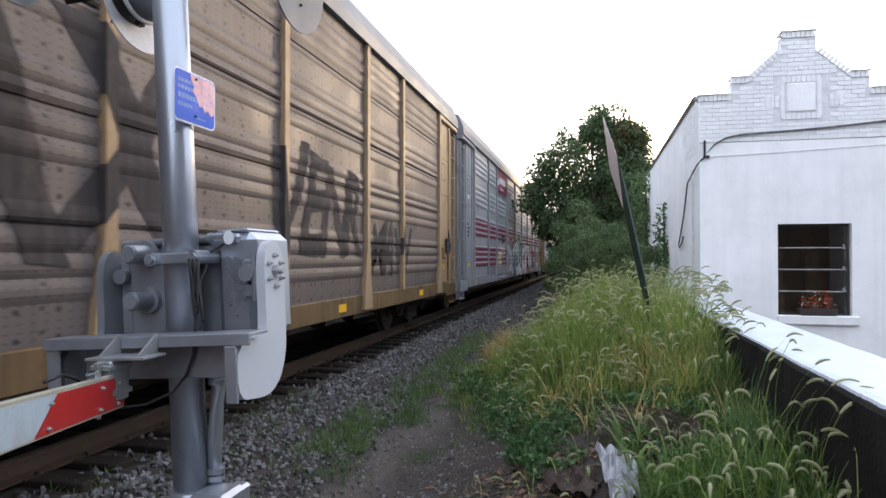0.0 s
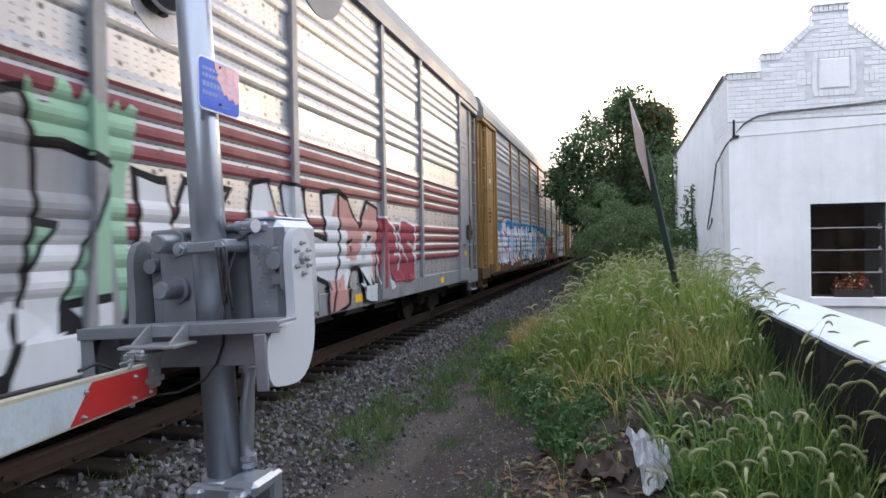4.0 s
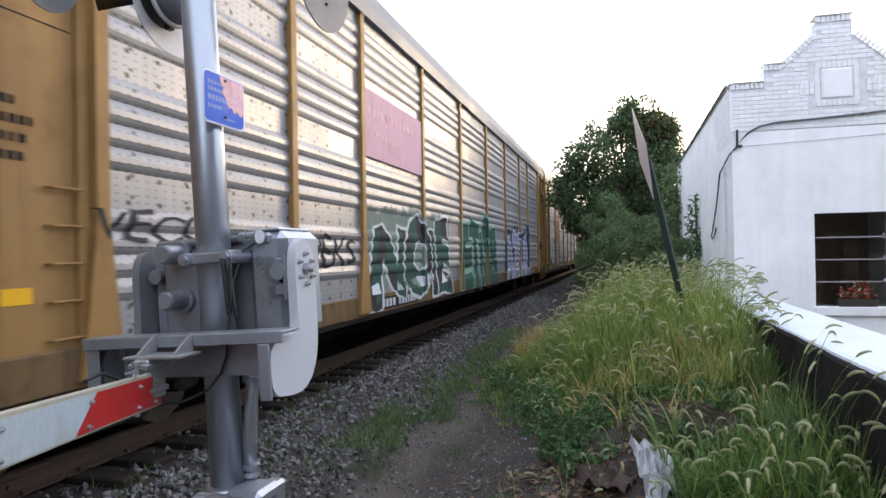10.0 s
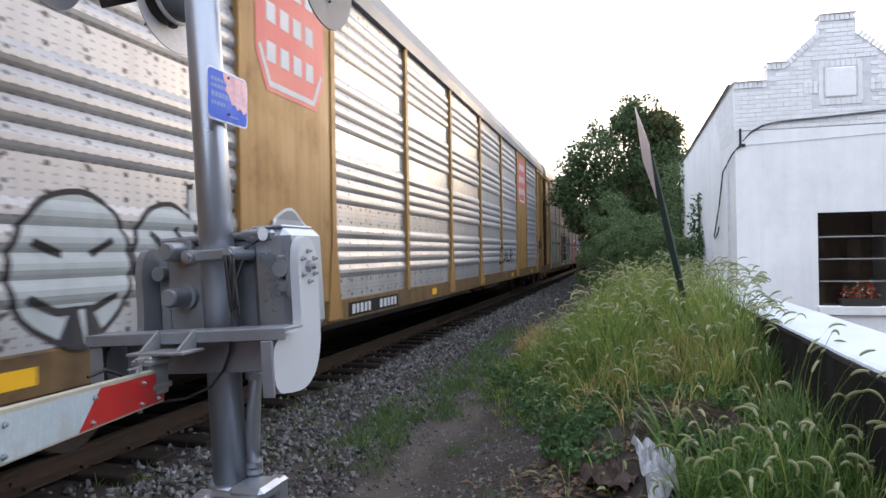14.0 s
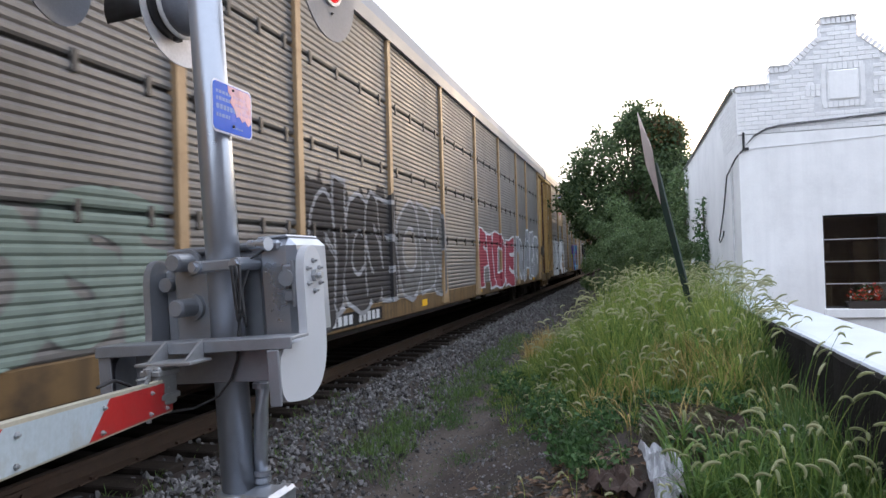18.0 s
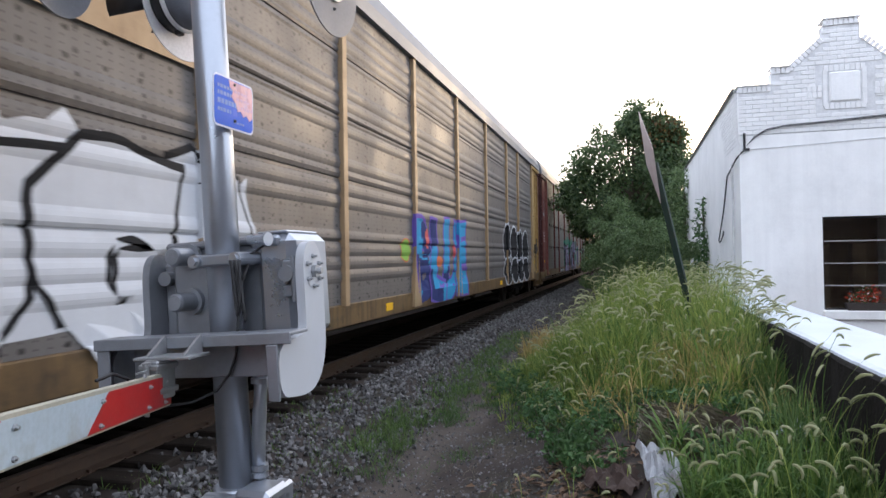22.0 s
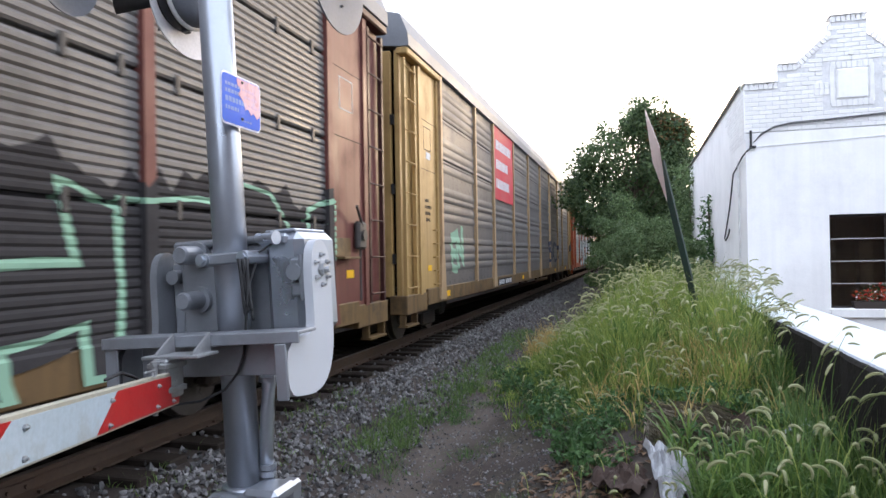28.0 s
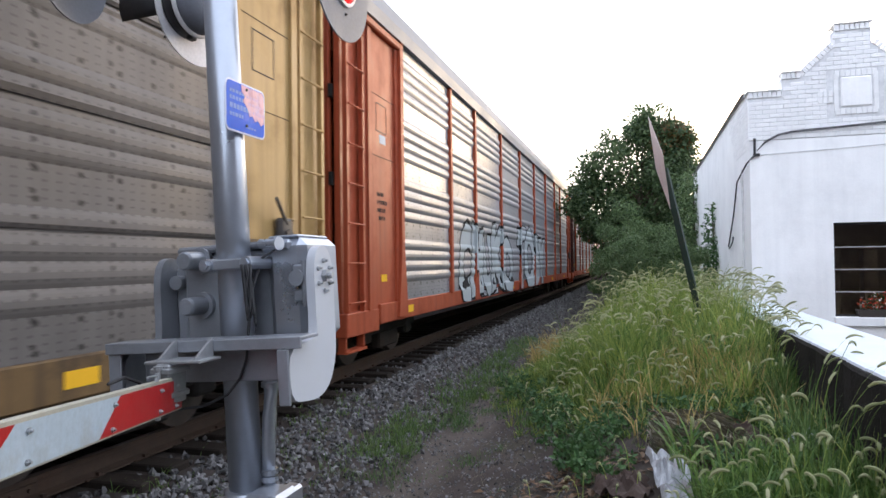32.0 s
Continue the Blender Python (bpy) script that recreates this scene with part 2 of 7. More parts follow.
def glyph(ch, bold):
    key = (ch, bold)
    if key not in GLYPHS:
        cu = bpy.data.curves.new("letter", "FONT")
        cu.body, cu.size, cu.offset, cu.resolution_u = ch, 1.0, bold, 3
        ob = bpy.data.objects.new("letter", cu)
        scene.collection.objects.link(ob)
        me = bpy.data.meshes.new_from_object(ob.evaluated_get(bpy.context.evaluated_depsgraph_get()))
        V = [tuple(v.co) for v in me.vertices]
        GLYPHS[key] = (V, [tuple(p.vertices) for p in me.polygons], max([v[0] for v in V], default=0.3))
        bpy.data.objects.remove(ob)
        bpy.data.curves.remove(cu)
        bpy.data.meshes.remove(me)
    return GLYPHS[key]


for _c in "ABCDEFGHIJKLMNOPQRSTUVWXYZ0123456789&!":
    for _b in (0.0, 0.02, 0.03, 0.05, 0.07, 0.1):
        glyph(_c, _b), glyph(_c, _b + EDGE)


# ---- ground ----
def smooth_step(a, b, v):
    t = max(0.0, min(1.0, (v - a) / (b - a)))
    return t * t * (3 - 2 * t)


def ground_z(x, y):
    """Track bed, a footpath beside it, a grassy bank against the wall."""
    z = -0.21 + (RAIL_Z - 0.01) * smooth_step(-2.7, -3.6, x)
    z -= 0.14 * smooth_step(-3.5, -2.6, x)
    bank = smooth_step(-1.9, 0.4, x) * (0.55 + 0.36 * smooth_step(5.5, 9.5, y) - 0.22 * smooth_step(5.2, 3.4, y))
    bank *= 1 - 0.35 * smooth_step(14, 30, y)
    z += bank
    if x > 1.75:
        z -= (z + 0.75) * smooth_step(1.8, 2.05, x)
    z -= 0.35 * smooth_step(-7.0, -9.5, x)
    z += 0.035 * noise.noise((x * 0.9, y * 0.9, 3.1)) * smooth_step(-3.2, -2.2, x)
    z += 0.015 * noise.noise((x * 4.0, y * 4.0, 7.7))
    return z


def trodden(m):
    """A pale worn track beside the rails, with a ragged edge."""
    N, L = m.node_tree.nodes, m.node_tree.links
    bsdf = N["Principled BSDF"]
    src = bsdf.inputs["Base Color"].links[0].from_socket
    tc, sx, nz = N.new("ShaderNodeTexCoord"), N.new("ShaderNodeSeparateXYZ"), N.new("ShaderNodeTexNoise")
    nz.inputs["Scale"].default_value, nz.inputs["Detail"].default_value = 1.6, 6.0
    L.new(tc.outputs["Object"], sx.inputs[0])
    L.new(tc.outputs["Object"], nz.inputs["Vector"])

    def calc(op, a, b):
        n = N.new("ShaderNodeMath")
        n.operation = op
        for sock, v in zip(n.inputs, (a, b)):
            if isinstance(v, (int, float)):
                sock.default_value = v
            else:
                L.new(v, sock)
        return n.outputs[0]
    off = calc("ABSOLUTE", calc("ADD", calc("ADD", sx.outputs[0], 1.98), calc("MULTIPLY", calc("SUBTRACT", nz.outputs["Fac"], 0.5), 0.9)), 0.0)
    r = N.new("ShaderNodeMapRange")
    for k, v in zip((1, 2, 3, 4), (0.06, 0.40, 0.85, 0.0)):
        r.inputs[k].default_value = v
    L.new(off, r.inputs[0])
    mx = N.new("ShaderNodeMix")
    mx.data_type = "RGBA"
    mx.inputs[7].default_value = (0.104, 0.088, 0.076, 1)
    L.new(r.outputs[0], mx.inputs[0])
    L.new(src, mx.inputs[6])
    L.new(mx.outputs[2], bsdf.inputs["Base Color"])
    return m


def build_ground():
    xs = [-900, -300, -100, -40, -20, -14, -10] + [-9.5 + 0.25 * i for i in range(51)] + [3.5, 4.5, 6, 9, 14, 25, 60, 200, 900]
    ys = [-900, -200, -60, -20, -10, -5, -2] + [-1 + 0.25 * i for i in range(80)] + [20 + i for i in range(25)] + [48, 55, 70, 100, 160, 300, 900]
    bm = bmesh.new()
    grid = [[bm.verts.new((x, y, ground_z(x, y))) for x in xs] for y in ys]
    for r0, r1 in zip(grid, grid[1:]):
        for i in range(len(xs) - 1):
            bm.faces.new((r0[i], r0[i + 1], r1[i + 1], r1[i]))
    tagged(mesh_ob("ground", bm, trodden(MAT["ground"]), smooth=True), "bare brown dirt and trodden path beside the railway track", "ground", kind="structure")


build_ground()


# ---- track ----
def build_track():
    prof = [(-0.075, -0.17), (0.075, -0.17), (0.075, -0.155), (0.012, -0.13), (0.012, -0.045), (0.036, -0.035), (0.036, -0.004), (0.03, 0.0),
            (-0.03, 0.0), (-0.036, -0.004), (-0.036, -0.035), (-0.012, -0.045), (-0.012, -0.13), (-0.075, -0.155)]
    for sx in (0.7525, -0.7525):
        rail = thing("rail", pose(TRACK_X + sx, 0, RAIL_Z), "rusty brown steel rail spiked to the wooden ties", "rail", "rails of the track")
        bm = prism(prof, (-60, 260), "y")
        part("web", bm, MAT["rail"], rail)
        part("running_surface", boxes((-0.029, -60, 0.0005, 0.029, 260, 0.002)), MAT["rail_head"], rail, "worn smooth running surface")
        for k in range(6):
            y = 3.4 + 11.9 * k
            part("joint_bar", boxes((0.0125, y - 0.45, -0.125, 0.03, y + 0.45, -0.05), bevel=0.004), MAT["rail"], rail, "bolted joint bar")
            for j in range(6):
                bm = bmesh.new()
                tube(bm, (0.03, y - 0.38 + 0.15 * j, -0.088), (0.05, y - 0.38 + 0.15 * j, -0.088), 0.018, n=6)
                part("bolt", bm, MAT["rail"], rail)
    n = 0
    rnd = random.Random(4)
    first = None
    bed = thing("track_bed", pose(TRACK_X, 0, RAIL_Z), "row of dark weathered wooden ties in grey ballast", "railway ties", kind="structure")
    for i in range(200):
        y = -4 + 0.52 * i
        if first is None:
            bm = bmesh.new()
            box(bm, -1.3, -0.115, -0.35, 1.3, 0.115, -0.165, bevel=0.012)
            first = part("tie", bm, MAT["tie"], bed)
            first.matrix_local = pose(0, y, 0)
        else:
            share("tie", first, bed, pose(rnd.uniform(-0.05, 0.05), y + rnd.uniform(-0.03, 0.03), rnd.uniform(-0.008, 0.006), 0, rnd.uniform(-0.3, 0.3), rnd.uniform(-1.5, 1.5)))
    bm = bmesh.new()
    for i in range(80):
        y = -4 + 0.52 * i
        box(bm, 0.66, y - 0.09, -0.167, 0.85, y + 0.09, -0.155)
        for sx in (0.68, 0.83):
            box(bm, sx - 0.015, y + 0.03, -0.16, sx + 0.015, y + 0.06, -0.13)
    part("tie_plate", bm, MAT["rail"], bed, "rusty tie plates and spikes")


build_track()


def stone_mesh(rnd, bm, c, r):
    vs = []
    q = Euler((rnd.uniform(0, 6), rnd.uniform(0, 6), rnd.uniform(0, 6))).to_matrix()
    sc = (rnd.uniform(0.7, 1.2), rnd.uniform(0.6, 1.0), rnd.uniform(0.5, 0.85))
    for d in ((1, 0, 0), (-1, 0, 0), (0, 1, 0), (0, -1, 0), (0, 0, 1), (0, 0, -1), (0.62, 0.62, 0.5), (-0.6, -0.6, 0.5)):
        v = Vector((d[0] * sc[0], d[1] * sc[1], d[2] * sc[2])) * r * rnd.uniform(0.8, 1.15)
        vs.append(tuple(q @ v + c))
    faces = ((0, 2, 6), (2, 4, 6), (4, 0, 6), (1, 3, 7), (3, 4, 7), (4, 1, 7), (2, 1, 4), (3, 0, 4), (2, 0, 5), (1, 2, 5), (3, 1, 5), (0, 3, 5))
    return vs, faces


def scatter(name, count, place, size, mat, label, seed, category="ballast"):
    rnd = random.Random(seed)
    V, F = [], []
    made = 0
    while made < count:
        p = place(rnd)
        if p is None:
            continue
        vs, fs = stone_mesh(rnd, None, Vector(p), rnd.uniform(*size))
        b = len(V)
        V += vs
        F += [tuple(b + i for i in f) for f in fs]
        made += 1
    me = bpy.data.meshes.new(name)
    me.from_pydata(V, [], F)
    me.materials.append(mat)
    return tagged(new(name, me), label, category, kind="stuff")


def near_y(rnd, lo, hi):
    """Denser close to the start of the stretch."""
    return lo + (hi - lo) * rnd.random() ** 1.7


def ballast_spot(rnd):
    y = near_y(rnd, 2.2, 48)
    x = rnd.triangular(-4.4, -2.15, -3.2)
    z = ground_z(x, y) + rnd.uniform(-0.005, 0.03)
    if x < -3.60 and rnd.random() < 0.6:
        return None
    if x < -3.60 and abs((y + 4) / 0.52 - round((y + 4) / 0.52)) < 0.24:
        return None
    return (x, y, z)


def path_spot(rnd):
    y = near_y(rnd, 3, 18)
    x = rnd.uniform(-2.9, -0.4)
    return (x, y, ground_z(x, y) + 0.002)


def stone_material():
    m = material("ballast_stone_mixed", (0.068, 0.066, 0.066), 0.9, 0, 0.4, 12, 70, 0.3)
    N, L = m.node_tree.nodes, m.node_tree.links
    bsdf = N["Principled BSDF"]
    src = bsdf.inputs["Base Color"].links[0].from_socket
    geo = N.new("ShaderNodeNewGeometry")
    rp = N.new("ShaderNodeValToRGB")
    for pos, c in ((0.0, (0.35, 0.33, 0.32)), (0.55, (0.8, 0.78, 0.76)), (0.85, (1.5, 1.5, 1.52)), (1.0, (3.4, 3.4, 3.4))):
        e = rp.color_ramp.elements[0] if pos == 0 else rp.color_ramp.elements[1] if pos == 1 else rp.color_ramp.elements.new(pos)
        e.color = (*c, 1)
    L.new(geo.outputs["Random Per Island"], rp.inputs[0])
    mx = N.new("ShaderNodeMix")
    mx.data_type, mx.blend_type = "RGBA", "MULTIPLY"
    mx.inputs[0].default_value = 1.0
    L.new(src, mx.inputs[6])
    L.new(rp.outputs[0], mx.inputs[7])
    L.new(mx.outputs[2], bsdf.inputs["Base Color"])
    return m


MAT["stone"] = stone_material()
scatter("ballast", 15000, ballast_spot, (0.018, 0.042), MAT["stone"], "loose crushed grey ballast stones along the track", 11)
scatter("gravel", 11000, path_spot, (0.006, 0.022), MAT["stone"], "small scattered gravel stones on the dirt path", 12, "gravel")


# ---- white building with a stepped brick gable ----
BX, BY = 1.68, 11.46           # corner nearest to the track
BW = 3.0                        # width of the front


def build_building():
    house = thing("shop_building", pose(BX, BY, 0), "small white painted brick building with a stepped gable front", "building")
    win = (1.15, 2.2, 0.72, 2.15)
    t = 0.3
    x0, x1, z0, z1 = win
    bm = bmesh.new()
    box(bm, 0, 0, -0.9, x0, t, 3.46)
    box(bm, x1, 0, -0.9, BW, t, 3.46)
    box(bm, x0, 0, -0.9, x1, t, z0)
    box(bm, x0, 0, z1, x1, t, 3.46)
    part("front_wall", bm, MAT["white_wall"], house, "smooth white painted render")
    bm = bmesh.new()
    box(bm, 0, t, -0.9, t, 11.2, 4.28)
    part("side_wall", bm, MAT["white_wall"], house, "white painted side wall with grey streaks")
    bm = bmesh.new()
    box(bm, BW - t, t, -0.9, BW, 11.2, 4.28)
    part("side_wall", bm, MAT["white_wall"], house)
    bm = bmesh.new()
    box(bm, t, 10.9, -0.9, BW - t, 11.2, 4.28)
    part("back_wall", bm, MAT["white_wall"], house)
    bm = bmesh.new()
    box(bm, t, t, 3.9, BW - t, 10.9, 4.0)
    part("roof", bm, MAT["old_concrete"], house)
    bm = bmesh.new()
    box(bm, t + 0.01, t + 0.02, 0.05, BW - t - 0.01, 10.88, 0.15)
    part("floor", bm, MAT["concrete"], house)
    return house


HOUSE = build_building()


# ---- low wall with a white top between bank and building ----
def build_low_wall():
    wall = thing("low_wall", pose(0, 0, 0), "low dark concrete wall with a broad white coated top", "wall", kind="structure")
    bm = bmesh.new()
    n = 60
    rnd = random.Random(8)
    rows = []
    for i in range(n + 1):
        y = -4 + i * (BY - 0.01 + 4) / n
        j = rnd.uniform(-0.012, 0.012)
        rows.append([bm.verts.new(p) for p in ((1.33 + j, y, -0.8), (1.33 + j, y, 0.875), (1.345 + j, y, 0.895), (1.96, y, 0.895), (1.98, y, -0.9))])
    for a, b in zip(rows, rows[1:]):
        for k in range(4):
            bm.faces.new((a[k], b[k], b[k + 1], a[k + 1]))
    bm.faces.new(rows[0])
    bm.faces.new(rows[-1][::-1])
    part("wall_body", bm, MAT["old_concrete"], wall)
    # the coating ends in a worn, ragged edge
    bm = bmesh.new()
    m = 520
    rows = []
    for i in range(m + 1):
        y = -4 + i * (BY - 0.01 + 4) / m
        e = 0.012 + 0.012 * max(0.0, noise.noise((y * 1.7, 2.0, 0.0)) + 0.3) + 0.012 * noise.noise((y * 11.0, 5.0, 0.0)) + 0.012 * noise.noise((y * 37.0, 8.0, 0.0))
        w = 0.004 * noise.noise((y * 3.0, 1.0, 4.0))
        rows.append([bm.verts.new(q) for q in ((1.345 + max(0.0, e), y, 0.896), (1.352 + max(0.0, e), y, 0.912), (1.40 + max(0.0, e), y, 0.922 + w), (1.97, y, 0.925 + w), (1.99, y, 0.915), (1.99, y, 0.897))])
    for a, b in zip(rows, rows[1:]):
        for k in range(5):
            bm.faces.new((a[k], a[k + 1], b[k + 1], b[k]))
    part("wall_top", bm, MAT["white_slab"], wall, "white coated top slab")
    bm = bmesh.new()
    box(bm, 1.335, BY - 0.005, -0.6, BX - 0.005, BY + 11, 0.925, bevel=0.01)
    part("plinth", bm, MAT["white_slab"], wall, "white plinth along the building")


build_low_wall()

# ---- added low wall that closes the view and keeps under the train dark ----
tagged(mesh_ob("wall_far", boxes((-7.5, -70, -0.9, -7.1, 160, 1.3), bevel=0.02), MAT["old_concrete"]), "added low dark wall beyond the track, darkening the space under the train", "wall", kind="structure")


# ---- unseen building added behind the camera's right shoulder to darken the near cars ----
def build_opposite():
    b = thing("unseen_building_opposite", pose(0, 0, 0), "unseen plain dark brick building across the road, added to block light", "building", kind="structure")
    part("wall", boxes((8.0, -34, -0.9, 15, 1.0, 6.6), bevel=0.02), MAT["opposite_brick"], b)
    part("roof", boxes((7.8, -34.2, 6.602, 15.2, 1.2, 6.85), bevel=0.02), MAT["old_concrete"], b)


build_opposite()


# ---- train of covered car carriers ----
Z0, Z1 = 1.06, 4.97                       # foot and top of the side panels
POSTS = [2.75, 5.52] + [7.51 + 2.85 * i for i in range(6)] + [23.75, 26.77]
RIB, FLAT = 0.165, 0.265


def rib_profile(style):
    """Pairs of height and depth, and whether the step above is a painted rib."""
    pts = []
    if style == "rib":
        z = Z0
        while z < Z1 - 0.01:
            pts += [(z, 0.0), (min(z + FLAT, Z1), 0.0)]
            z += FLAT
            for k in range(4):
                if z + RIB > Z1 + 0.02:
                    break
                pts += [(z + RIB * 0.18, 0.017), (z + RIB * 0.36, 0.028), (z + RIB * 0.6, 0.028), (z + RIB * 0.8, 0.017), (z + RIB, 0.0)]
                z += RIB
    else:
        z = Z0
        step = (Z1 - Z0) / 4
        for b in range(4):
            zb = Z0 + b * step
            k = 0
            while zb + (k + 1) * 0.0725 < Z0 + (b + 1) * step - 0.02:
                a = zb + k * 0.0725
                pts += [(a, 0.006), (a + 0.02, 0.02), (a + 0.05, 0.02), (a + 0.0725, 0.006)]
                k += 1
            e = Z0 + (b + 1) * step
            pts += [(e - 0.034, 0.006), (e - 0.033, -0.05), (e - 0.001, -0.05), (e, 0.006)]
    out = []
    for p in pts:
        if not out or p[0] > out[-1][0] + 1e-4:
            out.append(p)
    return out


PROFILES = {"rib": rib_profile("rib"), "plank": rib_profile("plank")}


def soft_profile():
    """Worn shallow ribs, with open seams between the sheets."""
    seams = [Z0 + (Z1 - Z0) * k / 5 for k in (1, 2, 3, 4)]
    pts = [(z, d * 0.62) for z, d in PROFILES["rib"] if all(abs(z - e) > 0.03 for e in seams)]
    for e in seams:
        pts += [(e - 0.012, 0.0), (e - 0.010, -0.02), (e + 0.008, -0.02), (e + 0.010, 0.0)]
    return sorted(pts)


PROFILES["soft"] = soft_profile()
PANEL_X, POST_X = 1.535, 1.60


def depth_at(style, z):
    pr = PROFILES[style]
    for (za, da), (zb, db) in zip(pr, pr[1:]):
        if za <= z <= zb:
            return da + (db - da) * (z - za) / (zb - za)
    return 0.0


def panel_bm(style, y0, y1, stripes=None):
    bm = bmesh.new()
    pr = PROFILES[style]
    cols = []
    for y in (y0, y1):
        cols.append([bm.verts.new((PANEL_X + d, y, z)) for z, d in pr])
    for i in range(len(pr) - 1):
        f = bm.faces.new((cols[0][i], cols[1][i], cols[1][i + 1], cols[0][i + 1]))
        if stripes and pr[i][1] > 0.012 and pr[i + 1][1] > 0.012 and stripes(pr[i][0]):
            f.material_index = 1
    return bm


def drape(bm, style, lo, hi):
    """Cuts flat paint (kept in the y-z plane, x = its lift) along ribs and posts and lays it on the car's side."""
    za, zb = min(v.co.z for v in bm.verts), max(v.co.z for v in bm.verts)
    cuts = [(z, (0, 0, 1)) for z, _ in PROFILES[style] if za < z < zb]
    for py in POSTS:
        for e in (-0.066, -0.064, 0.064, 0.066):
            if lo < py + e < hi:
                cuts.append((py + e, (0, 1, 0)))
    for c, no in cuts:
        bmesh.ops.bisect_plane(bm, geom=bm.verts[:] + bm.edges[:] + bm.faces[:], plane_co=tuple(c * k for k in no), plane_no=no, dist=1e-5)
    for v in bm.verts:
        on_post = any(abs(v.co.y - py) < 0.0652 for py in POSTS)
        v.co.x += POST_X if on_post else PANEL_X + depth_at(style, v.co.z) if v.co.z > Z0 else 1.575
    for f in bm.faces:
        f.normal_update()
        if f.normal.x < 0:
            f.normal_flip()


def spray(car, style, text, y0, y1, z0, z1, fill, edge=None, back=None, seed=0, accent=None, lean=0.0, wild=1.0, bold=0.07):
    """Swollen hand-painted letters from y0 to y1 that overlap, sway and follow the ribs of the side."""
    rnd = random.Random(seed)
    h = z1 - z0
    layers = {}

    def put(mat, off, P, F):
        layers.setdefault(mat.name, (mat, []))[1].append((off, P, F))
    if back is not None:
        n = 40
        top = [(y0 - 0.2 + (y1 - y0 + 0.4) * i / n, z1 + h * (0.04 + 0.2 * rnd.random())) for i in range(n + 1)]
        low = [(a, max(Z0 + 0.02, z0 - h * (0.02 + 0.1 * rnd.random()))) for a, _ in top]
        put(back, 0.0015, top + low, [(i, i + 1, n + 2 + i, n + 1 + i) for i in range(n)])
    wide = [0.35 if ch == " " else glyph(ch, bold)[2] * rnd.uniform(0.85, 1.2) for ch in text]
    sy = (y1 - y0) / sum(wide)
    y = y0
    for i, (ch, w) in enumerate(zip(text, wide)):
        if ch != " ":
            sz, dz, tw = h / 0.74 * rnd.uniform(0.9, 1.12), rnd.uniform(-0.06, 0.06) * h, rnd.uniform(-0.16, 0.16) + lean
            fat = rnd.uniform(0.0, 0.35)
            for b, mat, off in ((bold + EDGE, edge, 0.003), (bold, fill, 0.0055)):
                if mat is not None:
                    V, F, gw = glyph(ch, b)
                    k = w * sy * 1.08 / glyph(ch, bold)[2]
                    P = [(y + k * (vx + (vy - 0.35) * tw + fat * 0.3 * (vx - 0.3) * (0.7 - vy)), z0 + dz + sz * vy) for vx, vy, _ in V]
                    put(mat, off + 0.005 * (i % 2), P, F)
        y += w * sy
    g = h * 0.22
    for mat, items in layers.values():
        bm = bmesh.new()
        for off, P, F in items:
            one = bmesh.new()
            vs = [one.verts.new((off, a, b)) for a, b in P]
            for f in F:
                try:
                    one.faces.new([vs[i] for i in f])
                except ValueError:
                    pass
            for no, k in (((0, 1, 0), 0), ((0, 0, 1), 1)):
                a, b = min(p[k] for p in P), max(p[k] for p in P)
                for i in range(math.ceil(a / g), math.floor(b / g) + 1):
                    bmesh.ops.bisect_plane(one, geom=one.verts[:] + one.edges[:] + one.faces[:], plane_co=tuple(i * g * c for c in no), plane_no=no, dist=1e-5)
            for v in one.verts:
                d = noise.noise_vector((v.co.y / h * 1.5, v.co.z / h * 1.5, seed * 3.7))
                v.co.y += wild * 0.13 * h * d.x
                v.co.z = min(max(v.co.z + wild * 0.15 * h * d.y, Z0 - 0.25), Z1)
            drape(one, style, min(v.co.y for v in one.verts), max(v.co.y for v in one.verts))
            put_in = {v: bm.verts.new(v.co) for v in one.verts}
            for f in one.faces:
                bm.faces.new([put_in[v] for v in f.verts])
            one.free()
        mats = [mat]
        if accent is not None and mat is fill:
            mats.append(accent)
            for f in bm.faces:
                c = f.calc_center_median()
                if noise.noise((c.y / h * 2.2, c.z / h * 3.0, seed + 0.5)) > 0.12:
                    f.material_index = 1
        part("painted_lettering", bm, mats, car, "spray-painted graffiti lettering")


def sign_text(parent, text, y0, z0, h, mat, x=POST_X + 0.012, along=1.0):
    bm = bmesh.new()
    y = y0
    for ch in text:
        if ch == " ":
            y += 0.35 * h
            continue
        V, F, w = glyph(ch, 0.0)
        vs = [bm.verts.new((x, y + vx * h * 1.4 * along, z0 + vy * h * 1.4)) for vx, vy, _ in V]
        for f in F:
            try:
                bm.faces.new([vs[i] for i in f])
            except ValueError:
                pass
        y += (w + 0.07) * h * 1.4 * along
    return part("lettering", bm, mat, parent, "painted lettering")


def car_paint(name, base, **k):
    a = dict(rough=0.6, spec=0.25, metal=0.0, spread=0.14, scale=1.6, fine=60, bump=0.04, speck=0.12, stain=(base[0] * 0.35, base[1] * 0.3, base[2] * 0.3), stain_amount=0.7, stain_scale=1.6, streak=0.55)
    a.update(k)
    return material(name, base, **a)


def spray_paint(name, base, **k):
    """Dull sprayed paint."""
    a = dict(rough=0.85, spec=0.12, bump=0.02)
    a.update(k)
    return car_paint(name, base, **a)


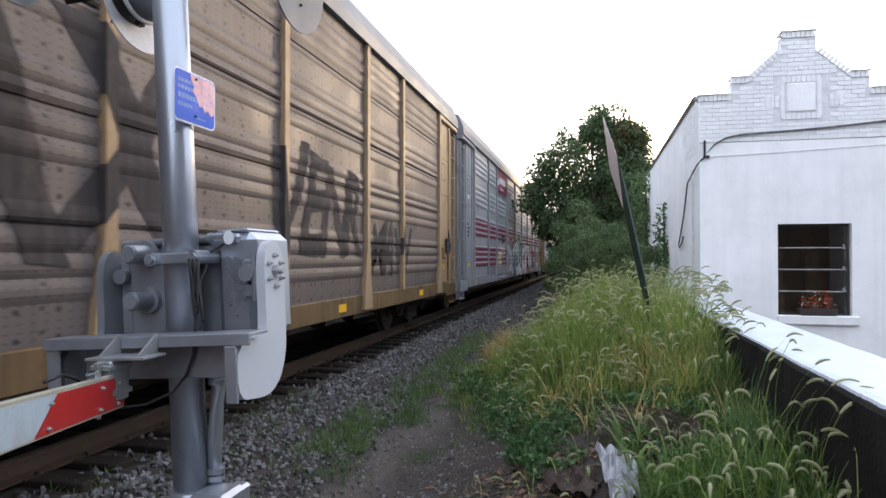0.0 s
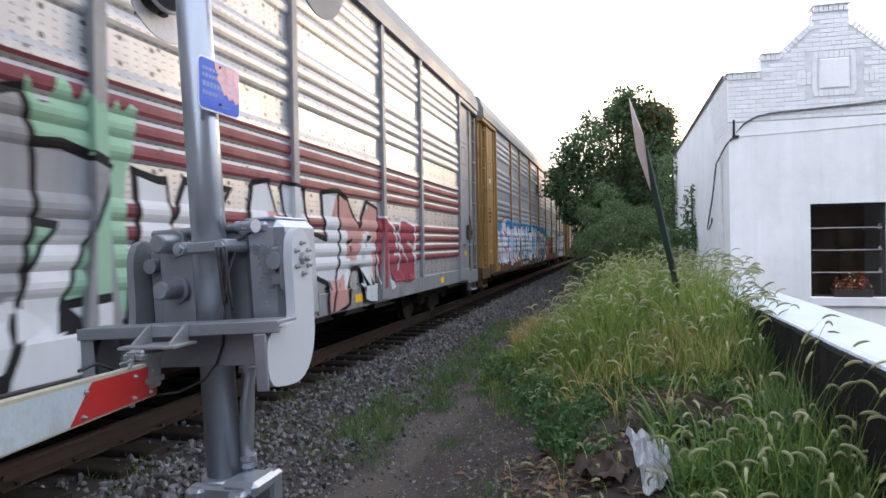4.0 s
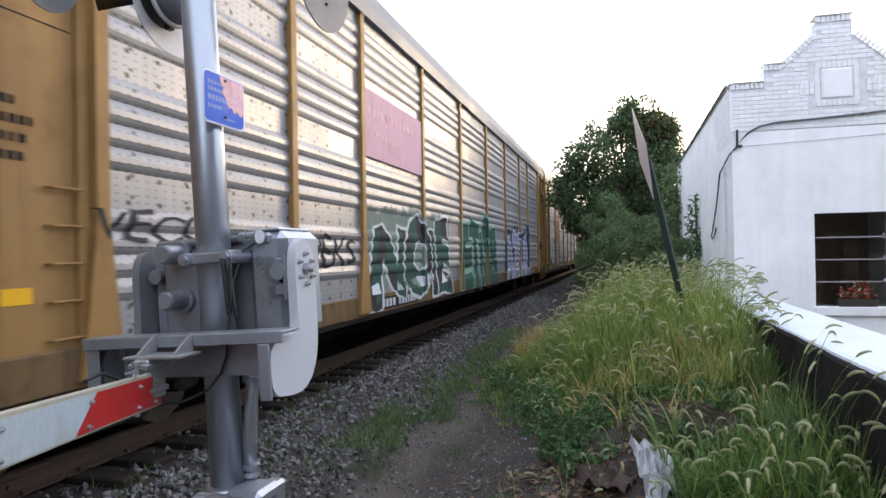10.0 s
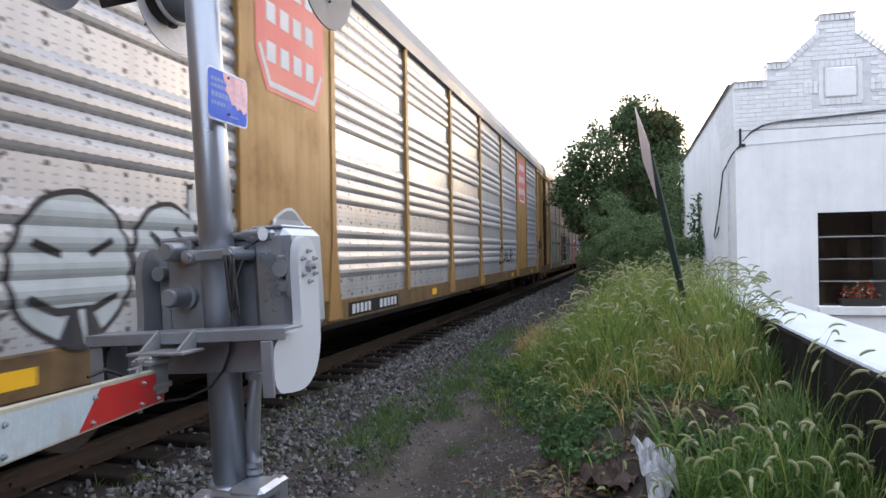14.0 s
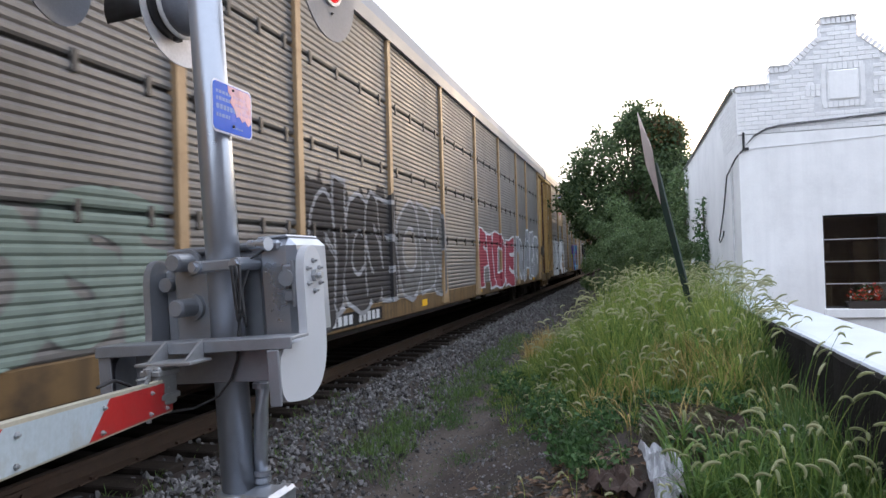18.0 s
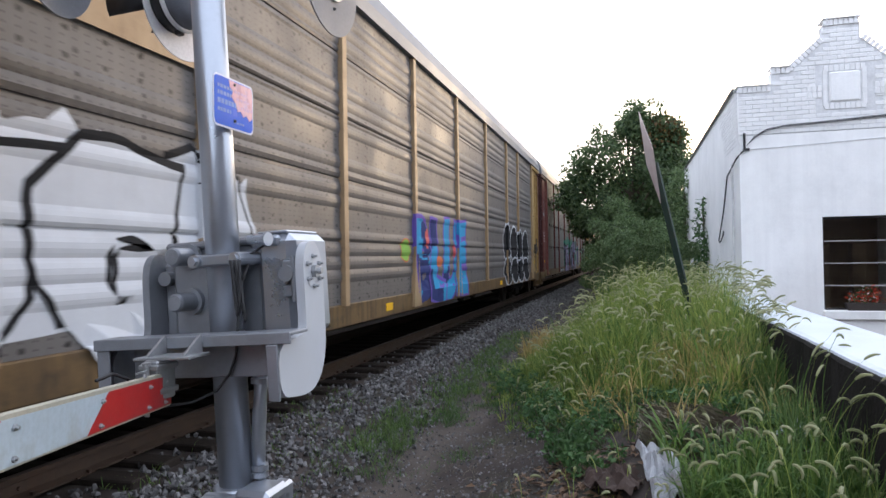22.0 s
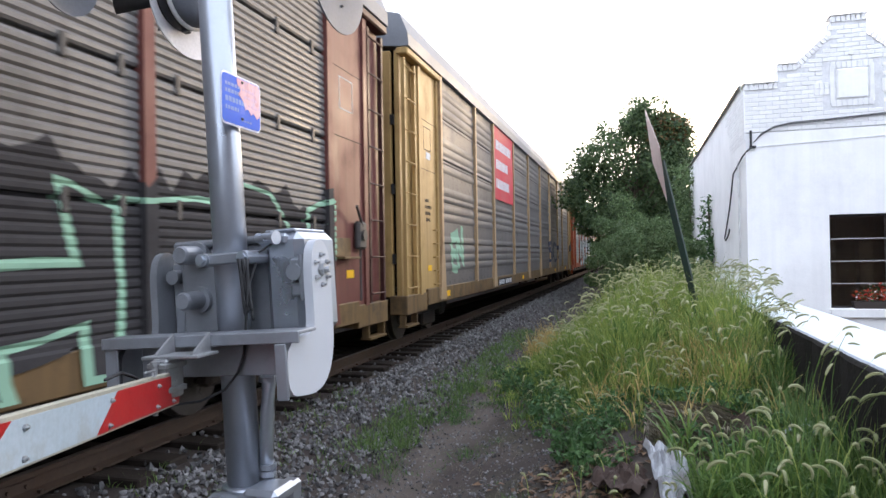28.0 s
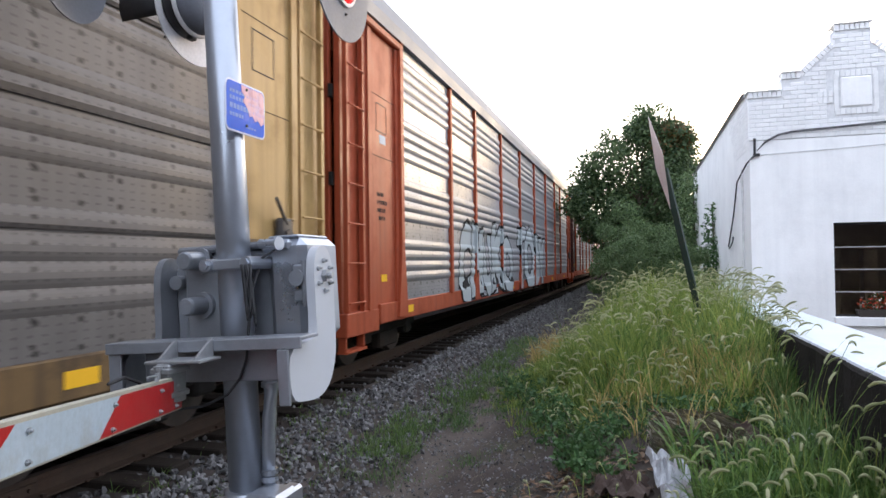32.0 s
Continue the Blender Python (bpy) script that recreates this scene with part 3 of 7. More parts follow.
def panel_paint(name, base, **k):
    a = dict(rough=0.38, metal=0.55, spread=0.12, scale=1.2, fine=50, bump=0.03, speck=0.12, stain=tuple(c * 0.45 for c in base), stain_amount=0.45, stain_scale=0.9, streak=0.35, per_ob=0.07, dots=((0.34, 0.925, 0.021, 1.105), (0.34, 0.925, 0.021, 1.285), (0.105, 0.055, 0.008, 0.0), (0.62, 0.155, 0.017, 0.06)))
    a.update(k)
    return material(name, base, **a)


YELLOW = car_paint("yellow_car_paint", (0.31, 0.18, 0.062))
YELLOW_L = car_paint("light_yellow_car_paint", (0.40, 0.26, 0.10))
YELLOW_D = car_paint("deep_yellow_door_paint", (0.27, 0.165, 0.05))
TAN = car_paint("faded_tan_paint", (0.37, 0.255, 0.145))
GREY = car_paint("grey_car_paint", (0.25, 0.255, 0.27))
BROWN = car_paint("dark_brown_paint", (0.11, 0.065, 0.05))
# end-door maroon, darkened for the shade in the gap between cars
MAROON = car_paint("maroon_paint", (0.050, 0.016, 0.015))
ORANGE = car_paint("orange_red_paint", (0.36, 0.07, 0.028))
# lighter copy of the maroon for the lit side sheets and posts
MAROON_L = car_paint("lit_maroon_paint", (0.15, 0.050, 0.042))
SILVER = panel_paint("silver_panel", (0.30, 0.306, 0.325), metal=0.4, rough=0.5)
SILVER_B = panel_paint("bright_silver_panel", (0.38, 0.387, 0.41), per_ob=0.1, metal=0.4, rough=0.48)
WEATHER = panel_paint("weathered_brown_panel", (0.118, 0.096, 0.090), metal=0.1, rough=0.62, spec=0.35)
WEATHER_B = panel_paint("weathered_grey_panel", (0.132, 0.122, 0.117), metal=0.1, rough=0.62, spec=0.35)
PLANK = panel_paint("weathered_slatted_panel", (0.165, 0.16, 0.155), metal=0.2, rough=0.6, spec=0.35, dots=None)
SILL_Y = car_paint("grimy_yellow_sill_paint", (0.15, 0.093, 0.04), stain=(0.035, 0.025, 0.018), stain_amount=0.95, stain_scale=2.6, streak=0.8)
STRIPE = car_paint("maroon_stripe_paint", (0.17, 0.024, 0.05))
ROOF = material("grey_roof_sheet", (0.17, 0.18, 0.20), 0.6, 0.1, 0.12, 1.0, 40, 0.05, (0.25, 0.24, 0.23), 0.4, 0.8)
# near-black; car G's ladder bays take it too, as painted shade
DARK = material("dark_underframe_and_shade", (0.014, 0.012, 0.011), 0.85, 0.1, 0.3, 4, 40, 0.3, RUST, 0.3)
WHEEL = material("worn_wheel_steel", (0.09, 0.075, 0.065), 0.6, 0.5, 0.3, 4, 40, 0.2, RUST, 0.4)
WHITE_P = spray_paint("white_spray_paint", (0.58, 0.60, 0.63), streak=0.1, stain_amount=0.2)
BLACK_P = spray_paint("black_spray_paint", (0.02, 0.02, 0.022), streak=0.1, stain_amount=0.1)
BLUE_P = spray_paint("light_blue_spray_paint", (0.035, 0.27, 0.50), streak=0.1, stain_amount=0.1)
TEAL_P = spray_paint("teal_spray_paint", (0.05, 0.27, 0.32), streak=0.1, stain_amount=0.1)
PINKRED_P = spray_paint("dark_red_spray_paint", (0.30, 0.06, 0.08), streak=0.1, stain_amount=0.2)
GREEN_P = spray_paint("dark_green_spray_paint", (0.04, 0.09, 0.075), streak=0.1, stain_amount=0.1)
MINT_P = spray_paint("mint_spray_paint", (0.27, 0.45, 0.33), streak=0.1, stain_amount=0.1)
LILAC_P = spray_paint("lilac_spray_paint", (0.27, 0.26, 0.42), streak=0.1, stain_amount=0.1)
YELLOW_P = spray_paint("bright_yellow_paint", (0.80, 0.45, 0.03), streak=0.1, stain_amount=0.2)
ORANGE_P = spray_paint("orange_spray_paint", (0.50, 0.15, 0.07), streak=0.1, stain_amount=0.2)
BLACK_G = spray_paint("worn_black_spray", (0.05, 0.048, 0.05), streak=0.2)
RED_S = car_paint("red_sign_paint", (0.50, 0.05, 0.07), streak=0.15, stain_amount=0.2)
RED_F = car_paint("faded_red_sign_paint", (0.52, 0.13, 0.13), streak=0.15, stain_amount=0.2)
PINK_S = spray_paint("faded_pink_sign_paint", (0.62, 0.40, 0.46), streak=0.15, stain_amount=0.2)


def truck(car, y):
    """A two-axle bogie on its car; the wheelsets are parts of it."""
    bm = bmesh.new()
    for s in (1, -1):
        x = s * 1.02
        box(bm, x - 0.09, -1.25, 0.42, x + 0.09, 1.25, 0.62, bevel=0.03)
        box(bm, x - 0.08, -0.42, 0.18, x + 0.08, 0.42, 0.44, bevel=0.03)
        for a in (-0.9, 0.9):
            box(bm, x - 0.1, a - 0.16, 0.3, x + 0.1, a + 0.16, 0.6, bevel=0.04)
    box(bm, -1.0, -0.2, 0.4, 1.0, 0.2, 0.7, bevel=0.02)
    fr = part("truck_frame", bm, DARK, car)
    fr.location = (0, y, RAIL_Z)
    for a in (-0.9, 0.9):
        bm = bmesh.new()
        for s in (1, -1):
            for xa, xb, r in ((0.68, 0.71, 0.45), (0.71, 0.81, 0.425)):
                tube(bm, (s * xa, 0, 0), (s * xb, 0, 0), r, r, n=24)
            tube(bm, (s * 0.8, 0, 0), (s * 0.84, 0, 0), 0.18, 0.14, n=12)
            for k in range(6):
                an = k * math.pi / 3
                box(bm, min(s * 0.808, s * 0.82), 0.26 * math.cos(an) - 0.03, 0.26 * math.sin(an) - 0.03, max(s * 0.808, s * 0.82), 0.26 * math.cos(an) + 0.03, 0.26 * math.sin(an) + 0.03)
        tube(bm, (-0.7, 0, 0), (0.7, 0, 0), 0.08, n=10)
        w = part("wheelset", bm, WHEEL, fr, "steel wheelset with worn treads")
        w.location = (0, a, 0.425)
        WHEELS.append((w, a))


CLIP = car_paint("grimy_steel_clip", (0.075, 0.07, 0.066))
WHEELS = []
CARS = []


def build_ladder(car, y0, y1, x, mat, z0=1.0, z1=4.75, rungs=8):
    lad = part("ladder", boxes((x - 0.05, y0 - 0.03, z0, x + 0.012, y0 + 0.03, z1), (x - 0.05, y1 - 0.03, z0, x + 0.012, y1 + 0.03, z1)), mat, car, "ladder with steel rungs")
    first = None
    for k in range(rungs):
        z = z0 + 0.12 + (z1 - z0 - 0.25) * k / (rungs - 1)
        if first is None:
            first = part("rung", tubes(((x + 0.02, y0, 0), (x + 0.02, y1, 0), 0.013), n=6), mat, lad)
            first.matrix_local = pose(0, 0, z)
        else:
            share("rung", first, lad, pose(0, 0, z))


def autorack(index, label, post_mat, panel_mat, end_mat, sill_mat, style="rib", flared=True, stripes=None, roof_mat=None, hood=True, far_mat=None, wide=None, sheet_mat=None, shift=0.0, ladder_mat=None, bay_mat=None):
    y_front = FRONT + PITCH * (index - 1) + shift
    ln = CAR
    posts = POSTS
    car = thing("autorack_car", pose(TRACK_X, y_front, 0), label, "freight car", "cars of the freight train")
    CARS.append((car, y_front))
    # structure
    bm = boxes((-1.42, 1.05, 0.95, 1.42, ln - 1.05, 1.06), (-1.47, 2.75, 1.06, 1.47, ln - 2.75, 4.93), (-0.5, 0.8, 0.7, 0.5, ln - 0.8, 0.95))
    part("body", bm, DARK, car, "dark enclosed interior and deck")
    for side in (1, -1):
        bm = bmesh.new()
        a, b = sorted((side * 1.30, side * 1.56))
        box(bm, a, 1.9, 0.78, b, ln - 1.9, Z0 - 0.002, bevel=0.012)
        a, b = sorted((side * 1.25, side * 1.54))
        for y0_, y1_ in ((0.84, 1.898), (ln - 1.898, ln - 0.84)):
            box(bm, a, y0_, 0.70, b, y1_, Z0 - 0.06, bevel=0.012)
        part("side_sill", bm, sill_mat, car, "side sill with worn paint")
    # roof
    outline = [(-1.62, 4.92), (-1.61, 5.12), (-1.48, 5.44), (-0.8, 5.62), (0, 5.68), (0.8, 5.62), (1.48, 5.44), (1.61, 5.12), (1.62, 4.92), (1.5, 4.92), (0, 5.09), (-1.5, 4.92)]
    part("roof", prism(outline, (0.86, ln - 0.86), "y"), roof_mat or ROOF, car, "curved grey sheet-metal roof")
    cap = None
    for y in posts:
        if cap is None:
            cap = part("post_cap", boxes((1.60, -0.05, 4.90, 1.612, 0.05, 5.0)), post_mat, car)
            cap.location = (0, y, 0)
        else:
            share("post_cap", cap, car, pose(0, y, 0))
    for ya, yb in zip(posts, posts[1:]):
        part("roof_slot", boxes((1.57, ya + 0.09, 4.955, 1.614, (ya + yb) / 2 - 0.05, 4.985), (1.57, (ya + yb) / 2 + 0.05, 4.955, 1.614, yb - 0.09, 4.985)), DARK, car)
    # far side
    bm = boxes((-1.58, 2.3, Z0, -1.50, ln - 2.3, 4.91))
    part("far_side", bm, panel_mat, car)
    # panels and posts of the near side
    for k, (ya, yb) in enumerate(zip(posts, posts[1:])):
        mats = [panel_mat, STRIPE]
        if wide and k in wide:
            bm = bmesh.new()
            box(bm, PANEL_X - 0.02, ya + 0.05, Z0, PANEL_X + 0.05, yb - 0.05, Z1, bevel=0.01)
            mats = [wide[k]]
        else:
            bm = panel_bm(style, ya + 0.05, yb - 0.05, stripes)
        part("side_panel", bm, mats, car)
    kinds = {}
    for i, py in enumerate(posts):
        wide_foot = flared and i in (0, 2, 4, 5, 7, 9)
        if wide_foot not in kinds:
            pts = [(-0.06, Z0 - 0.02), (0.06, Z0 - 0.02), (0.06, Z1), (-0.06, Z1)]
            if wide_foot:
                pts = [(-0.20, 0.83), (0.20, 0.83), (0.16, 1.08), (0.06, 1.85), (0.06, Z1), (-0.06, Z1), (-0.06, 1.85), (-0.16, 1.08)]
            kinds[wide_foot] = part("post", prism(pts, (PANEL_X - 0.03, POST_X), "x"), post_mat, car)
            kinds[wide_foot].location = (0, py, 0)
        else:
            share("post", kinds[wide_foot], car, pose(0, py, 0))
    if style == "plank":
        first = None
        for k, (ya, yb) in enumerate(zip(posts, posts[1:])):
            for e in (1, 2, 3):
                for u in (0.12, 0.37, 0.63, 0.88):
                    m = pose(0, ya + (yb - ya) * u, Z0 + (Z1 - Z0) * e / 4)
                    if first is None:
                        first = part("seam_clip", boxes((PANEL_X - 0.01, -0.025, -0.11, PANEL_X + 0.034, 0.025, 0.05), bevel=0.006), CLIP, car, "dark steel clip over an open seam")
                        first.matrix_local = m
                    else:
                        share("seam_clip", first, car, m)
    for k in range(6):
        ym = 3.0 + 4.4 * k
        part("yellow_mark", boxes((1.561, ym, 0.86, 1.566, ym + 0.28, 0.97)), YELLOW_P, car, "yellow reflective mark")
    y = 8.1
    rn = random.Random(index)
    part("number_plate", boxes((1.561, 7.98, 0.82, 1.5635, 9.9, 1.0)), BLACK_P, car, "black number stencil")
    while y < 9.75:
        w = rn.uniform(0.08, 0.12)
        if not 8.75 < y < 8.95:
            part("text_bar", boxes((1.5638, y, 0.85, 1.566, y + w, 0.97)), WHITE_P, car)
        y += w + 0.05
    for yy, zz, count in ((1.9, 2.55, 4), (1.9, 2.44, 6), (1.9, 2.33, 5), (1.95, 2.22, 4)):
        for k in range(count):
            part("text_bar", boxes((1.5215, yy + 0.065 * k, zz, 1.5235, yy + 0.065 * k + rn.uniform(0.03, 0.05), zz + 0.055)), BLACK_P if end_mat not in (MAROON, BROWN) else WHITE_P, car)
    part("data_label", boxes((1.5215, 2.0, 3.3, 1.524, 2.23, 3.42)), WHITE_P, car, "small white label plate")
    # ends: smooth corner sheets, end doors, ladders, hoods
    for ya, yb, s in ((0.86, 2.72, 1), (ln - 2.72, ln - 0.86, -1)):
        e0, e1 = (ya, ya + 0.10) if s == 1 else (yb - 0.10, yb)
        c0, c1 = (ya + 0.66, yb) if s == 1 else (ya, yb - 0.66)
        for side in (1, -1):
            bm = bmesh.new()
            a, b = sorted((side * 1.38, side * 1.52))
            box(bm, a, c0, 0.98, b, c1, 4.87, bevel=0.015)
            part("corner_sheet", bm, sheet_mat or end_mat, car, "smooth painted end sheet")
            a, b = sorted((side * 1.52, side * 1.55))
            for u in (c0 + 0.02, c1 - 0.14):
                part("stiffener", boxes((a, u, 0.98, b, u + 0.12, 4.87)), sheet_mat or end_mat, car)
            a, b = sorted((side * 1.36, side * 1.44))
            v0, v1 = (ya + 0.03, c0 - 0.002) if s == 1 else (c1 + 0.002, yb - 0.03)
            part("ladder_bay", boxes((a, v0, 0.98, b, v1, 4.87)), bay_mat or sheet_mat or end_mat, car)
        # plates and grab irons on the near corner sheet
        w = c1 - c0
        part("label_plate", boxes((1.5215, c0 + w * 0.42, 1.36, 1.5245, c0 + w * 0.60, 1.46)), YELLOW_P, car, "small yellow label plate")
        f0, f1 = c0 + w * 0.3, c0 + w * 0.62
        part("data_frame", boxes((1.5205, f0, 3.45, 1.523, f0 + 0.012, 3.85), (1.5205, f1, 3.45, 1.523, f1 + 0.012, 3.85), (1.5205, f0 + 0.013, 3.45, 1.523, f1 - 0.001, 3.462), (1.5205, f0 + 0.013, 3.838, 1.523, f1 - 0.001, 3.85)), BLACK_G if end_mat is not MAROON else WHITE_P, car, "thin stencilled frame of a data panel")
        if s == -1:
            part("brake_housing", boxes((1.525, c0 + 0.72, 1.72, 1.61, c0 + 0.98, 2.08), bevel=0.03), CLIP, car, "grimy hand brake housing")
            part("brake_lever", tubes(((1.60, c0 + 0.85, 2.02), (1.63, c0 + 0.60, 2.26), 0.018), ((1.62, c0 + 0.85, 1.9), (1.64, c0 + 0.85, 1.9), 0.07)), CLIP, car)
            part("brake_rod", tubes(((1.565, c0 + 0.85, 1.06), (1.565, c0 + 0.85, 1.72), 0.014)), CLIP, car)
            part("brake_step", boxes((1.525, c0 + 0.16, 1.60, 1.66, c0 + 0.62, 1.63), (1.525, c0 + 0.16, 1.632, 1.532, c0 + 0.62, 1.86), bevel=0.004), sill_mat, car, "brake platform with a back plate")
        for zz in (3.95, 3.1):
            part("seam", boxes((1.5205, c0 + 0.16, zz, 1.523, c1 - 0.16, zz + 0.008)), BLACK_P, car)
        if end_mat in (YELLOW, YELLOW_L, TAN):
            for k in range(5):
                h = 1.12 + 0.24 * k
                bm = tubes(((1.56, c1 - 0.36, h), (1.56, c1 - 0.12, h), 0.011),
                           ((1.50, c1 - 0.36, h), (1.56, c1 - 0.36, h), 0.011), ((1.50, c1 - 0.12, h), (1.56, c1 - 0.12, h), 0.011), n=6)
                part("grab_iron", bm, end_mat, car)
        for zz in (1.5, 2.6, 3.7):
            part("door_hinge", boxes((1.30, e0 - 0.02, zz, 1.345, e1 + 0.02, zz + 0.16)), DARK, car)
        bm = boxes((-1.30, e0, 0.98, 1.30, e1, 4.87), bevel=0.01)
        part("end_door", bm, end_mat, car, "folding end door")
        for u in (-0.03, 0.62):
            part("door_stile", boxes((u, e0 - 0.03, 0.98, u + 0.05, e1 + 0.03, 4.87)), end_mat, car)
        l0, l1 = (ya + 0.06, ya + 0.56) if s == 1 else (yb - 0.56, yb - 0.06)
        build_ladder(car, l0, l1, 1.52, ladder_mat or end_mat)
        bm = boxes((1.40, l0 - 0.05, 0.52, 1.50, l0 - 0.01, 1.0), (1.40, l1 + 0.01, 0.52, 1.50, l1 + 0.05, 1.0), (1.38, l0 - 0.05, 0.50, 1.53, l1 + 0.05, 0.53))
        part("step", bm, sill_mat, car)
        if hood:
            bm = boxes((1.40, ya + 0.0, 4.80, 1.60, yb - 0.0, 4.915), bevel=0.02)
            part("hood", bm, end_mat, car)
        yc = 0.0 if s == 1 else ln
        yc += s * 0.36
        bm = boxes((-0.14, min(yc, yc + s * 0.7), 0.74, 0.14, max(yc, yc + s * 0.7), 0.98), (-0.2, min(yc + s * 0.02, yc + s * 0.3), 0.68, 0.2, max(yc + s * 0.02, yc + s * 0.3), 1.0), bevel=0.03)
        part("coupler", bm, DARK, car)
        bm = bmesh.new()
        cable(bm, [(0.35, yc + s * 0.6, 0.78), (0.38, yc + s * 0.35, 0.55), (0.3, yc + s * 0.15, 0.48), (0.2, yc + s * 0.02, 0.66)], 0.022)
        part("air_hose", bm, MAT["dark_cable"], car)
    for y in (3.4, ln - 3.4):
        truck(car, y)
    return car


def in_bands(*bands):
    return lambda z: any(a <= z <= b for a, b in bands)


def side_sign(car, y0, y1, z0, z1, mat, bars, bar_mat, label):
    """A painted sheet on the car's side with rows of plain bars."""
    o = part("side_sign", boxes((PANEL_X + 0.036, y0, z0, PANEL_X + 0.042, y1, z1)), mat, car, label)
    rn = random.Random(int(y0 * 10))
    for zz, ya, yb, hh in bars:
        y = ya
        while y < yb:
            w = rn.uniform(0.10, 0.18)
            part("text_bar", boxes((PANEL_X + 0.0425, y, zz, PANEL_X + 0.045, min(y + w, yb + 0.05), zz + hh)), bar_mat, o)
            y += w + 0.05
    return o


def bubble(car, style, cy, cz, ry, rz, edge, fill, seed, rim=0.12, lift=0.0):
    """A round painted blot with an outline, following the ribs."""
    n = 30
    wob = [1 + 0.10 * noise.noise((math.cos(2 * math.pi * i / n) * 1.3, math.sin(2 * math.pi * i / n) * 1.3, seed * 2.3)) for i in range(n)]
    for off, k, mat in ((0.0032 + lift, 0.0, edge), (0.0058 + lift, rim, fill)):
        if mat is None:
            continue
        bm = bmesh.new()
        ring = [(cy + (ry - k * min(ry, rz)) * wob[i] * math.cos(2 * math.pi * i / n), cz + (rz - k * min(ry, rz)) * wob[i] * math.sin(2 * math.pi * i / n)) for i in range(n)]
        if fill is None:
            inner = [(cy + (a - cy) * (1 - rim * min(ry, rz) / ry), cz + (b - cz) * (1 - rim * min(ry, rz) / rz)) for a, b in ring]
            o, q = [[bm.verts.new((off, a, max(b, Z0 - 0.25))) for a, b in r] for r in (ring, inner)]
            for i in range(n):
                bm.faces.new((o[i], o[(i + 1) % n], q[(i + 1) % n], q[i]))
        else:
            c = bm.verts.new((off, cy, cz))
            o = [bm.verts.new((off, a, max(b, Z0 - 0.25))) for a, b in ring]
            for i in range(n):
                bm.faces.new((c, o[i], o[(i + 1) % n]))
        drape(bm, style, cy - ry - 0.1, cy + ry + 0.1)
        part("painted_blot", bm, mat, car, "round spray-painted blot")


def stroke(car, style, pts, width, mat, lift=0.009):
    """One sprayed line through (y, z) points."""
    P = [Vector((0, a, b)) for a, b in pts]
    P = [P[0]] + [p for a, b in zip(P, P[1:]) for p in (a.lerp(b, 0.5), b)]
    bm = bmesh.new()
    rows = []
    for i, p in enumerate(P):
        d = (P[min(i + 1, len(P) - 1)] - P[max(i - 1, 0)]).normalized()
        nn = Vector((0, -d.z, d.y)) * width / 2
        rows.append([bm.verts.new((lift, q.y, min(max(q.z, Z0 - 0.25), Z1))) for q in (p - nn, p + nn)])
    for a, b in zip(rows, rows[1:]):
        bm.faces.new((a[0], b[0], b[1], a[1]))
    drape(bm, style, min(p.y for p in P) - 0.2, max(p.y for p in P) + 0.2)
    part("painted_line", bm, mat, car, "sprayed line")


